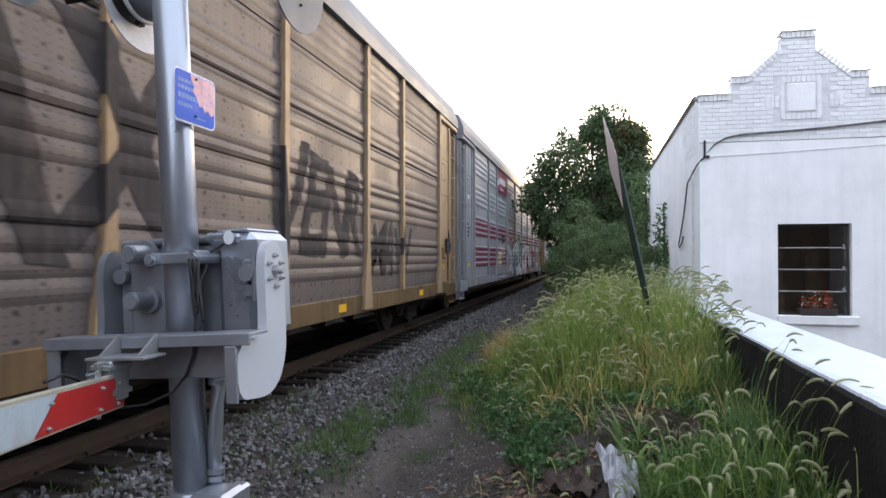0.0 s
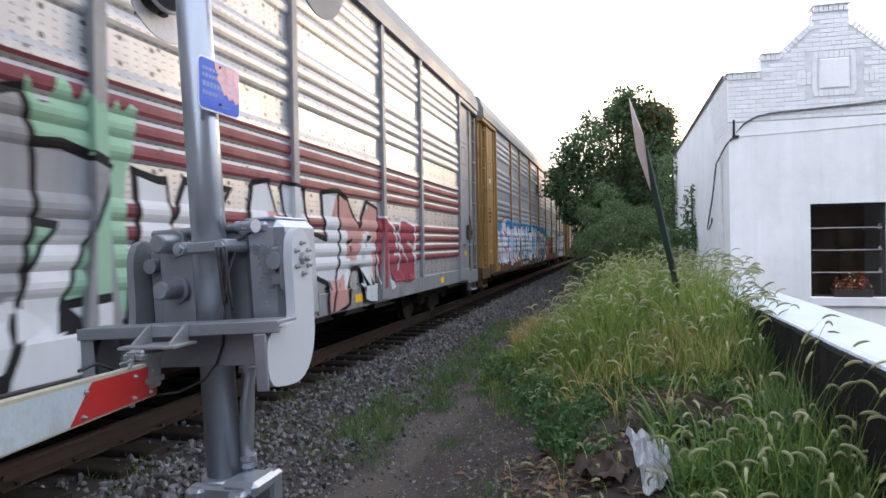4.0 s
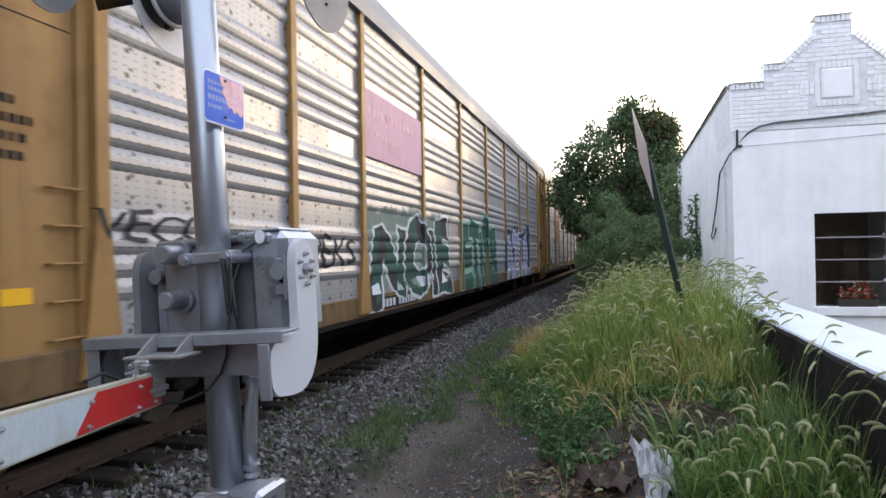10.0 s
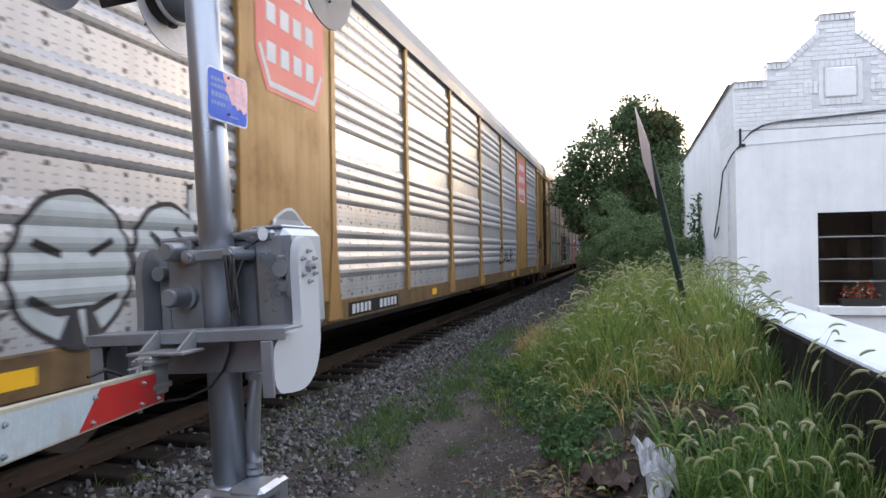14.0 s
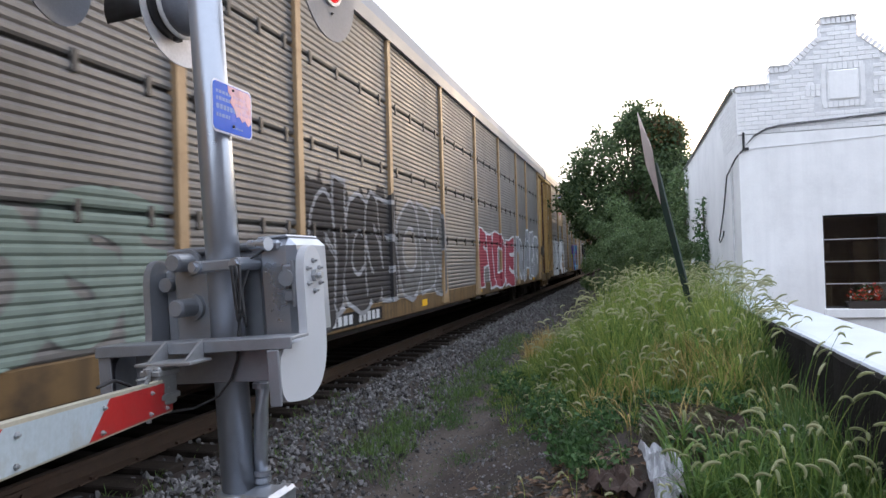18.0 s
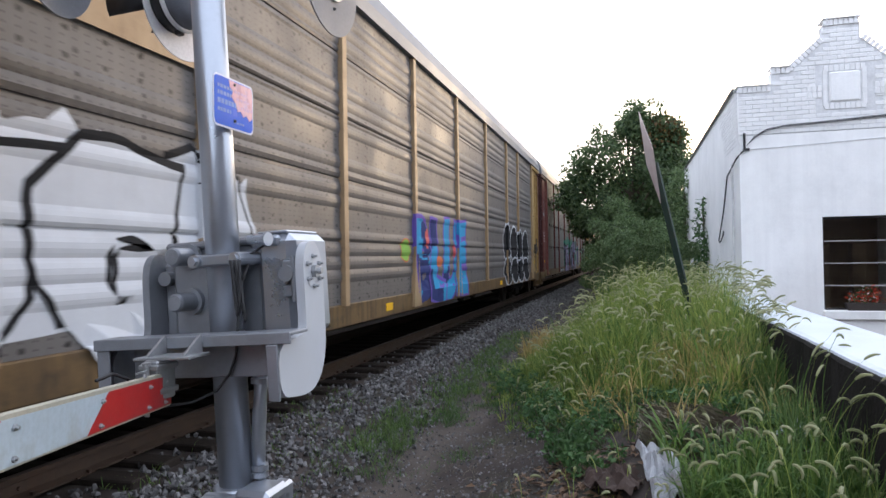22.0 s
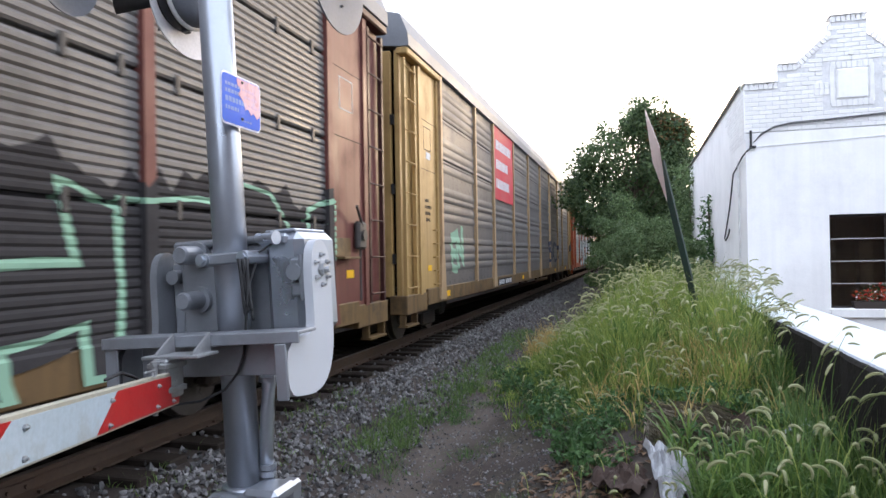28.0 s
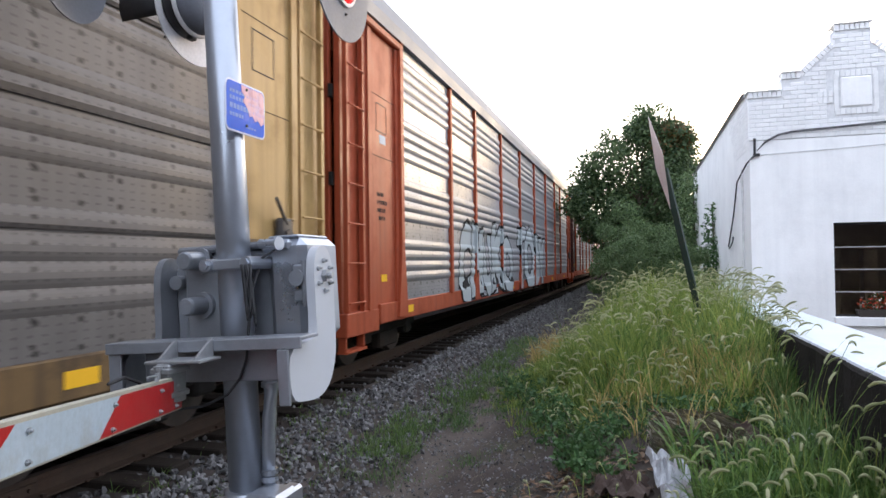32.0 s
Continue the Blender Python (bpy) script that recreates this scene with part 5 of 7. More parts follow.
def build_mast():
    gate = thing("crossing_gate_mast", pose(-1.689, 2.6, 0), "silver painted crossing mast with gate mechanism and lamps", "crossing signal")
    lean = Vector((-0.117 / 2.143, 0, 1))

    def on(z, r=0):
        return Vector((lean.x * (z - 0.607), 0, z))
    bm = bmesh.new()
    tube(bm, on(0.42), on(3.9), 0.0735, n=40)
    part("mast", bm, MAT["silver_paint"], gate, "round steel pole, silver paint", True)
    # base casting with clamp lugs on a concrete footing
    bm = lathe([(0.13, 0.30), (0.13, 0.34), (0.13, 0.42), (0.10, 0.47), (0.092, 0.585), (0.097, 0.60), (0.097, 0.63), (0.08, 0.635)], 28)
    part("base_casting", bm, MAT["silver_paint"], gate, "bolted cast base", True)
    for sx, sy in ((1, -1), (-1, -1), (1, 1), (-1, 1)):
        bm = bmesh.new()
        box(bm, 0.05 + sx * 0.10 - 0.04, sy * 0.12 - 0.05, 0.30, 0.05 + sx * 0.10 + 0.04, sy * 0.12 + 0.05, 0.62, bevel=0.014)
        part("base_lug", bm, MAT["silver_paint"], gate)
    bm = bmesh.new()
    box(bm, 0.06, -0.13, 0.585, 0.225, 0.06, 0.650, bevel=0.02)
    part("base_cap", bm, MAT["silver_paint"], gate)
    bm = bmesh.new()
    box(bm, -0.09, -0.135, 0.57, 0.19, -0.085, 0.625, bevel=0.012)
    part("base_strap", bm, MAT["silver_paint"], gate)
    for x, z in ((-0.055, 0.598), (0.16, 0.603)):
        part("bolt", bolt_bm((x, -0.137, z), (0, -1, 0), 0.022, 0.02), MAT["galv"], gate)
    bm = bmesh.new()
    box(bm, -0.3, -0.3, -0.45, 0.3, 0.3, 0.30, bevel=0.03)
    part("footing", bm, MAT["concrete"], gate, "square concrete footing")
    # conduit beside the pole
    bm = bmesh.new()
    cable(bm, [(0.085, 0.04, 0.64), (0.085, 0.04, 0.80), (0.09, 0.045, 0.95), (0.095, 0.05, 1.06), (0.09, 0.06, 1.16), (0.08, 0.12, 1.21)], 0.031, 14)
    part("conduit", bm, MAT["silver_paint"], gate, "silver painted conduit", True)
    for z in (0.66, 0.69, 1.075):
        bm = bmesh.new()
        tube(bm, (0.085 + (0.01 if z > 1 else 0), 0.045, z), (0.085 + (0.01 if z > 1 else 0), 0.045, z + 0.022), 0.041, n=16)
        part("conduit_collar", bm, MAT["silver_paint"], gate)
    # mechanism case
    bm = bmesh.new()
    box(bm, -0.40, 0.11, 1.10, 0.20, 0.46, 1.69, bevel=0.025)
    part("mechanism_case", bm, CASE, gate, "grey cast mechanism case")
    bm = bmesh.new()
    box(bm, -0.42, 0.10, 1.69, 0.14, 0.47, 1.725, bevel=0.012)
    part("case_lid", bm, CASE, gate)
    bm = bmesh.new()
    box(bm, 0.095, 0.04, 1.26, 0.285, 0.40, 1.725, bevel=0.035)
    box(bm, 0.075, 0.03, 1.665, 0.225, 0.07, 1.72, bevel=0.015)
    part("cover", bm, MAT["silver_paint"], gate, "silver rounded mechanism cover")
    bm = bmesh.new()
    box(bm, 0.10, 0.06, 1.726, 0.25, 0.36, 1.740, bevel=0.006)
    part("cover_lid", bm, MAT["silver_paint"], gate)
    for x, z, r in ((-0.284, 1.655, 0.044), (-0.284, 1.447, 0.043)):
        bm = bmesh.new()
        tube(bm, (x, 0.11, z), (x, 0.085, z), 0.062, n=20)
        tube(bm, (x, 0.085, z), (x, -0.02, z), r, r * 0.97, n=20)
        tube(bm, (x, -0.02, z), (x, -0.032, z), r * 0.97, r * 0.8, n=20)
        part("shaft_cap", bm, CASE, gate, "round grey shaft cap")
    bm = bmesh.new()
    for z in (1.44, 1.55):
        box(bm, 0.235, 0.02, z, 0.29, 0.045, z + 0.055, bevel=0.008)
    tube(bm, (0.292, 0.02, 1.42), (0.292, 0.02, 1.62), 0.013, n=10)
    tube(bm, (0.262, 0.0, 1.545), (0.262, 0.05, 1.545), 0.036, n=14)
    part("hinge", bm, CASE, gate)
    bm = tubes(((0.10, 0.0, 1.705), (0.19, -0.02, 1.70), 0.022), ((0.19, -0.02, 1.70), (0.205, -0.024, 1.699), 0.03), n=14)
    part("latch", bm, MAT["silver_paint"], gate)
    part("drive_housing", boxes((-0.484, 0.16, 1.12, -0.402, 0.42, 1.64), bevel=0.02), CASE, gate, "shaded drive housing beside the case")
    part("drive_boss", tubes(((-0.44, 0.16, 1.56), (-0.44, 0.11, 1.56), 0.035), n=14), CASE, gate)
    # pole clamp
    for ya, yb in ((-0.105, -0.07), (0.06, 0.105)):
        bm = bmesh.new()
        box(bm, -0.11, ya, 1.597, 0.10, yb, 1.647, bevel=0.008)
        part("clamp", bm, CASE, gate)
    for x in (-0.105, 0.096):
        bm = tubes(((x, -0.125, 1.622), (x, 0.12, 1.622), 0.029), n=14)
        tube(bm, (x, -0.125, 1.622), (x, -0.137, 1.622), 0.02, n=6)
        part("clamp_bolt", bm, MAT["silver_paint"], gate)
    # side arms of the gate, joined by a bar
    out = [(-0.25, 1.055), (-0.06, 1.03), (0.03, 1.04), (0.10, 1.08), (0.15, 1.15), (0.178, 1.24), (0.186, 1.56), (0.172, 1.625), (0.135, 1.672), (0.09, 1.685),
           (0.045, 1.67), (0.015, 1.63), (0.0, 1.56), (0.0, 1.33), (-0.015, 1.285), (-0.25, 1.265)]
    for _ in range(2):
        out = [(a[0] * w + b[0] * (1 - w), a[1] * w + b[1] * (1 - w)) for a, b in zip(out, out[1:] + out[:1]) for w in (0.8, 0.2)]
    part("side_arm", prism(out, (0.31, 0.35), "x"), MAT["white_metal"], gate, "pale grey-white painted side arm")
    part("side_arm", prism([(y + 0.06, z) for y, z in out], (-0.525, -0.487), "x"), CASE, gate, "grey side arm")
    for k in range(6):
        a = radians(60 * k + 30)
        part("bolt", bolt_bm((0.35, 0.09 + 0.062 * math.cos(a), 1.548 + 0.066 * math.sin(a)), (1, 0, 0), 0.012, 0.012), MAT["galv"], gate)
    part("hub", bolt_bm((0.35, 0.095, 1.548), (1, 0, 0), 0.03, 0.02), MAT["galv"], gate)
    bm = bmesh.new()
    box(bm, -0.529, -0.255, 1.267, 0.406, -0.243, 1.314, bevel=0.003)
    box(bm, -0.529, -0.2428, 1.300, 0.406, -0.10, 1.314, bevel=0.003)
    part("cross_bar", bm, CASE, gate, "grey steel cross bar")
    for row in ((-0.525, -0.242, 1.09, -0.46, -0.235, 1.298), (-0.525, -0.23, 1.07, -0.515, 0.04, 1.298), (0.302, -0.266, 1.045, 0.352, -0.252, 1.266), (-0.44, -0.12, 1.09, -0.30, -0.10, 1.298), (-0.30, -0.10, 1.12, 0.22, -0.08, 1.298)):
        part("bar_bracket", boxes(row, bevel=0.004), CASE, gate)
    # arm bracket with two gussets
    bm = bmesh.new()
    box(bm, -0.22, -0.385, 1.236, 0.04, -0.245, 1.249, bevel=0.003)
    part("arm_bracket", bm, MAT["galv"], gate, "galvanised arm bracket")
    for x in (-0.17, 0.0):
        part("gusset", prism([(-0.375, 1.25), (-0.257, 1.25), (-0.257, 1.325)], (x, x + 0.012), "x"), MAT["galv"], gate)
    bm = bmesh.new()
    box(bm, -0.155, -0.40, 1.075, -0.085, -0.29, 1.232, bevel=0.008)
    part("arm_clamp", bm, MAT["galv"], gate, "galvanised arm clamp")
    for z in (1.10, 1.195):
        part("clamp_band", boxes((-0.165, -0.415, z, -0.075, -0.285, z + 0.022), bevel=0.004), MAT["galv"], gate)
    part("clamp_pin", tubes(((-0.12, -0.42, 1.02), (-0.12, -0.42, 1.215), 0.010), ((-0.12, -0.42, 1.215), (-0.12, -0.42, 1.228), 0.017)), MAT["galv"], gate)
    for x, z in ((-0.15, 1.15), (-0.09, 1.15)):
        part("bolt", bolt_bm((x, -0.402, z), (0, -1, 0), 0.010, 0.010), MAT["galv"], gate)
    # the mechanism hangs on the pole and leans with it
    tilt = Matrix.Translation((0, 0, 1.33)) @ Matrix.Rotation(math.atan(lean.x), 4, "Y") @ Matrix.Translation((0, 0, -1.33))
    for o in list(gate.children):
        if o.name.split(".")[0] in ("mechanism_case", "drive_housing", "drive_boss", "case_lid", "cover", "cover_lid", "shaft_cap", "hinge", "latch", "clamp", "clamp_bolt", "side_arm", "hub", "cross_bar", "bar_bracket", "arm_bracket", "gusset") or (o.name.split(".")[0] == "bolt" and o.data.vertices[0].co.x > 0.34):
            o.matrix_basis = tilt @ o.matrix_basis
    # striped arm
    a, b = Vector((-0.125, -0.30, 1.105)), Vector((0.222, -1.30, 1.188))
    u = (b - a).normalized()
    side = u.cross(Vector((0, 0, 1))).normalized()
    upv = side.cross(u).normalized()
    M = Matrix((u, side, upv)).transposed().to_4x4()
    M.translation = a
    arm = new("gate_arm")
    arm.parent = gate
    arm.matrix_local = M
    tagged(arm, "white crossing gate arm with slanted red stripes")
    hh, ln = 0.068, 4.6
    bm = bmesh.new()
    box(bm, -0.02, -0.012, -hh, ln, 0.012, hh, bevel=0.003)
    part("core", bm, ARM_EDGE, arm)
    x = -0.015
    k = 0
    while x < ln - 0.1:
        w = 0.66 if k == 0 else 0.58
        s0 = 0 if k == 0 else 0.07
        e = min(x + w, ln)
        for sgn in (1, -1):
            d = (0.0122, 0.0145) if sgn > 0 else (-0.0145, -0.0122)
            outl = [(x - s0, hh - 0.014), (x + s0, -hh + 0.008), (e + 0.07, -hh + 0.008), (e - 0.07, hh - 0.014)]
            part("stripe", prism(outl, d, "y"), RED_TAPE if k % 2 == 0 else WHITE_TAPE, arm, "red stripe" if k % 2 == 0 else "white stripe")
        x = e
        k += 1
    for bx, bz in ((0.06, 0.035), (0.06, -0.045), (0.22, 0.03), (0.23, -0.045), (0.62, 0.03), (0.63, -0.045), (1.1, 0.03), (1.1, -0.045)):
        part("bolt", bolt_bm((bx, 0.0146, bz), (0, 1, 0), 0.009, 0.006), MAT["galv"], arm)
        part("bolt", bolt_bm((bx, -0.0146, bz), (0, -1, 0), 0.009, 0.006), MAT["galv"], arm)
    bm = bmesh.new()
    box(bm, 0.26, -0.02, hh, 0.275, -0.01, hh + 0.03)
    box(bm, 0.26, -0.02, hh + 0.02, 0.36, -0.012, hh + 0.026)
    part("arm_hook", bm, MAT["galv"], arm)
    # cables
    rnd = random.Random(3)
    for k in range(5):
        bm = bmesh.new()
        x0, w, z0 = 0.085 + rnd.uniform(-0.01, 0.02), rnd.uniform(0.02, 0.06), rnd.uniform(1.36, 1.46)
        pts = []
        for i in range(17):
            s = i / 16
            pts.append((x0 + w * math.sin(math.pi * s) * (1 if k % 2 else 0.6) + 0.01 * k * (s - 0.3), -0.11 - 0.012 * k - 0.02 * math.sin(3 * s), 1.62 - (1.62 - z0) * math.sin(math.pi * s)))
        cable(bm, pts, 0.006)
        part("cable", bm, MAT["dark_cable"], gate, "black cable loop", True)
    bm = bmesh.new()
    cable(bm, [(0.10, -0.05, 1.60), (0.085, -0.09, 1.5), (0.08, -0.10, 1.36), (0.08, -0.12, 1.22), (0.05, -0.12, 1.14), (0.0, -0.14, 1.07), (-0.08, -0.2, 1.03), (-0.16, -0.3, 1.03), (-0.17, -0.40, 1.10), (-0.14, -0.50, 1.18), (-0.10, -0.62, 1.22), (-0.05, -0.75, 1.22)], 0.006)
    part("cable", bm, MAT["dark_cable"], gate, "black cable to the arm", True)
    bm = bmesh.new()
    cable(bm, [(0.15, 0.02, 1.69), (0.1, -0.02, 1.65), (0.07, -0.08, 1.63)], 0.005)
    part("cable", bm, MAT["dark_cable"], gate)
    # lamps on their cross arms
    off = Vector((1.689, -2.6, 0))
    signal_lamp(gate, Vector((-1.46, 3.155, 3.08)) + off, (1, -0.03, 0), DISC, False, 0.26, 0.305)
    turned_lamp(gate, Vector((-2.45, 3.29, 3.08)) + off, (0.98, -0.1, 0), DISC_W)
    turned_lamp(gate, Vector((-2.59, 2.54, 3.10)) + off, (0.95, 0.2, 0), DISC)
    bm = tubes((Vector((-1.62, 3.155, 3.10)) + off, on(3.25), 0.025), (Vector((-2.48, 3.29, 3.10)) + off, on(3.3), 0.025), (Vector((-2.45, 2.54, 3.10)) + off, on(3.3), 0.025))
    part("lamp_arm", bm, MAT["silver_paint"], gate)
    # blue notice
    sign = new("notice")
    sign.parent = gate
    sign.matrix_local = pose(0.012, -0.165, 2.195)
    tagged(sign, "small blue notice with white border and faded lettering")
    part("sheet", prism(round_rect(0, 0, 0.31, 0.225, 0.03), (0.0, 0.003), "x"), WHITE_INK, sign)
    part("face", prism(round_rect(0.008, 0.008, 0.302, 0.217, 0.024), (0.003, 0.0045), "x"), BLUE_SIGN, sign)
    for zz, ya, yb, hgt in ((0.168, 0.03, 0.15, 0.014), (0.138, 0.03, 0.20, 0.016), (0.10, 0.03, 0.25, 0.022), (0.066, 0.03, 0.12, 0.016), (0.03, 0.15, 0.22, 0.008)):
        y = ya
        while y < yb:
            w = 0.012 + 0.01 * rnd.random()
            part("text_bar", boxes((0.0046, y, zz, 0.0052, min(y + w, yb + 0.01), zz + hgt)), FADED_INK, sign)
            y += w + 0.006
    # pinkish patch with a ragged edge over the upper right of the face
    edge_pts = [(0.115, 0.214), (0.12, 0.185), (0.145, 0.17), (0.13, 0.145), (0.165, 0.12), (0.18, 0.085), (0.205, 0.092), (0.225, 0.07), (0.25, 0.082), (0.275, 0.06), (0.298, 0.075), (0.299, 0.195), (0.285, 0.214)]
    part("faded_patch", prism(edge_pts, (0.0045, 0.0058), "x"), PINK_SHEET, sign, "pinkish patch with a ragged edge")
    for zz, ya, yb, hgt in ((0.165, 0.155, 0.24, 0.012), (0.135, 0.17, 0.27, 0.012), (0.10, 0.205, 0.285, 0.014)):
        y = ya
        while y < yb:
            w = 0.012 + 0.01 * rnd.random()
            part("text_bar", boxes((0.0059, y, zz, 0.0063, y + w, zz + hgt)), LILAC_INK, sign)
            y += w + 0.007
    for y, z in ((0.155, 0.20), (0.155, 0.04)):
        part("bolt", bolt_bm((0.0046, y, z), (1, 0, 0), 0.007, 0.004), MAT["black_paint"], sign)
    bm = boxes((-0.02, 0.12, 0.03, -0.0005, 0.19, 0.06), (-0.02, 0.12, 0.17, -0.0005, 0.19, 0.20))
    part("sign_strap", bm, MAT["galv"], sign)


build_mast()


# ---- leaning diamond sign ----
def build_sign():
    base, top = Vector((0.83, 8.7, 0.2)), Vector((0.16, 8.72, 3.44))
    d = (top - base).normalized()
    yaw = Vector((0.997, 0.05, 0)).normalized()
    s = thing("road_sign", Matrix.Translation(base), "pinkish-white diamond road sign on a leaning green post", "sign")
    ub = MATS_GREEN
    q = d.to_track_quat("Z", "Y").to_matrix().to_4x4()
    bm = bmesh.new()
    box(bm, -0.03, -0.008, -0.3, 0.03, 0.0, 2.6)
    box(bm, -0.038, -0.008, -0.3, -0.03, 0.03, 2.6)
    box(bm, 0.03, -0.008, -0.3, 0.038, 0.03, 2.6)
    o = part("post", bm, ub, s, "dark green channel post")
    o.matrix_local = q @ pose(0, 0, 0, 0, 0, 60)
    a = 0.61
    # the sheet stands almost in line with the view, and leans with the post
    nrm = Vector((0.995, 0.04, 0.0))
    nrm = (nrm - nrm.dot(d) * d).normalized()
    w = nrm.cross(d).normalized()
    R = Matrix((w, -nrm, d)).transposed().to_4x4()
    R.translation = d * ((top - base).length - a - 0.01) - nrm * 0.04
    out = []
    for k in range(4):
        c, n2 = radians(90 * k), 4
        for i in range(n2 + 1):
            t = c - radians(40) + radians(80) * i / n2
            out.append(((a - 0.07) * math.cos(c) + 0.05 * math.cos(t), (a - 0.07) * math.sin(c) + 0.05 * math.sin(t)))
    o = part("sign_sheet", prism(out, (-0.002, 0.002), "y"), SIGN_BACK, s, "pinkish-white sheet")
    o.matrix_local = R


MATS_GREEN = material("dark_green_post_paint", (0.02, 0.04, 0.03), 0.6, 0.2, 0.25, 6, 50, 0.15, (0.08, 0.05, 0.03), 0.4, 5.0)
SIGN_BACK = material("pinkish_sign_sheet", (0.80, 0.66, 0.63), 0.45, 0.1, 0.1, 3, 50, 0.05, (0.35, 0.2, 0.17), 0.4, 3.0)
build_sign()


# ---- building: window, sill, brick gable, cable, cornice ----
def build_details():
    h = HOUSE
    x0, x1, z0, z1 = 1.15, 2.2, 0.72, 2.15
    DARKF = material("dark_window_metal", (0.05, 0.045, 0.045), 0.5, 0.3, 0.2, 6, 60, 0.1)
    PALE = material("pale_window_bar", (0.45, 0.43, 0.43), 0.5, 0.2, 0.2, 6, 60, 0.1)
    glass = bpy.data.materials.new("window_glass")
    glass.use_nodes = True
    g = glass.node_tree.nodes["Principled BSDF"]
    g.inputs["Base Color"].default_value = (0.9, 0.93, 0.93, 1)
    g.inputs["Roughness"].default_value, g.inputs["Transmission Weight"].default_value, g.inputs["IOR"].default_value = 0.02, 1.0, 1.45
    win = new("window")
    win.parent = h
    tagged(win, "steel window of four wide panes in dark frame")
    bm = boxes((x0, 0.10, z0, x0 + 0.035, 0.15, z1), (x1 - 0.035, 0.10, z0, x1, 0.15, z1), (x0 + 0.036, 0.10, z1 - 0.035, x1 - 0.036, 0.15, z1), (x0 + 0.036, 0.10, z0, x1 - 0.036, 0.15, z0 + 0.03))
    part("window_frame", bm, DARKF, win)
    n = 4
    for k in range(n):
        za, zb = z0 + 0.03 + (z1 - z0 - 0.06) * k / n, z0 + 0.03 + (z1 - z0 - 0.06) * (k + 1) / n
        o = part("pane", boxes((x0 + 0.03, 0.12, za + 0.012, x1 - 0.03, 0.126, zb - 0.012)), glass, win)
        o.visible_shadow = False
        if k:
            part("glazing_bar", boxes((x0 + 0.036, 0.105, za - 0.008, x1 - 0.036, 0.14, za + 0.008)), PALE, win, "pale horizontal glazing bar")
    for k, z in enumerate((1.78, 1.44, 1.1, 1.75)):
        part("window_catch", boxes((x1 - 0.10, 0.085, z, x1 - 0.075, 0.104, z + 0.05)), PALE, win)
    bm = bmesh.new()
    box(bm, x0 - 0.02, -0.06, z0 - 0.14, x1 + 0.09, 0.25, z0 - 0.002, bevel=0.012)
    part("window_sill", bm, MAT["white_wall"], h, "white window sill")
    # inside: back wall, a curtain, a shelf board
    warm = material("dim_brown_interior", (0.22, 0.15, 0.08), 0.8, 0, 0.35, 1.5, 20, 0.2, (0.05, 0.04, 0.03), 0.6, 1.2)
    part("partition", boxes((0.31, 2.6, 0.16, BW - 0.31, 2.7, 3.8)), warm, h, "brown inner partition")
    for xa in (1.45, 2.02):
        bm = bmesh.new()
        box(bm, xa, 1.7, 0.16, xa + 0.22, 1.95, 1.75, bevel=0.01)
        part("cupboard", bm, warm, h)
    # bricks of the gable: outline steps up to a raised middle
    def top(x):
        s = abs(x - 1.475)
        if s < 0.25:
            return 5.17
        if s < 0.72:
            return 4.95 - (s - 0.25) / 0.47 * 0.43
        if s < 1.0:
            return 4.50
        return 4.23
    core = [(0.0, 3.47), (BW, 3.47), (BW, 4.17), (2.47, 4.17), (2.47, 4.44), (2.2, 4.44), (1.72, 4.87), (1.72, 5.11), (1.23, 5.11), (1.23, 4.87), (0.75, 4.44), (0.48, 4.44), (0.48, 4.17), (0.0, 4.17)]
    part("gable_core", prism([(x, z) for x, z in core], (0.009, 0.29), "y"), MAT["mortar"], h, "recessed mortar joints")
    full = bmesh.new()
    box(full, 0, 0, 0, 0.192, 0.05, 0.058, bevel=0.004)
    me = bpy.data.meshes.new("brick")
    full.to_mesh(me)
    me.materials.append(MAT["white_brick"])
    half = bmesh.new()
    box(half, 0, 0, 0, 0.092, 0.05, 0.058, bevel=0.004)
    mh = bpy.data.meshes.new("brick")
    half.to_mesh(mh)
    mh.materials.append(MAT["white_brick"])
    rl = bmesh.new()
    box(rl, 0, 0, 0, 0.06, 0.06, 0.092, bevel=0.004)
    mr = bpy.data.meshes.new("brick")
    rl.to_mesh(mr)
    mr.materials.append(MAT["white_brick"])
    full.free(), half.free(), rl.free()
    rnd = random.Random(21)

    def lay(mesh, m):
        o = new("brick", mesh)
        o.parent = h
        o.matrix_local = m
    plq = (1.28, 1.72, 3.86, 4.36)
    row = 0
    z = 3.475
    while z < 5.10:
        x = 0.1 if row % 2 else 0.0
        if row % 2 and z + 0.058 < 4.13:
            lay(mh, pose(0.0, rnd.uniform(-0.003, 0.003), z))
        while x < BW - 0.05:
            ln = 0.192
            mesh = me
            if x + ln > BW:
                mesh, ln = mh, 0.092
            lim = min(top(x + 0.02), top(x + ln - 0.02)) - 0.10
            if z + 0.058 < lim and not (x + ln > plq[0] - 0.09 and x < plq[1] + 0.09 and z + 0.058 > plq[2] - 0.08 and z < plq[3] + 0.08):
                lay(mesh, pose(x, rnd.uniform(-0.003, 0.003), z))
            elif mesh is me and z + 0.058 < min(top(x + 0.01), top(x + 0.08)) - 0.10 and not (x + 0.09 > plq[0] - 0.09 and x < plq[1] + 0.09 and z + 0.058 > plq[2] - 0.08 and z < plq[3] + 0.08):
                lay(mh, pose(x, rnd.uniform(-0.003, 0.003), z))
            x += ln + 0.009
        z += 0.0675
        row += 1
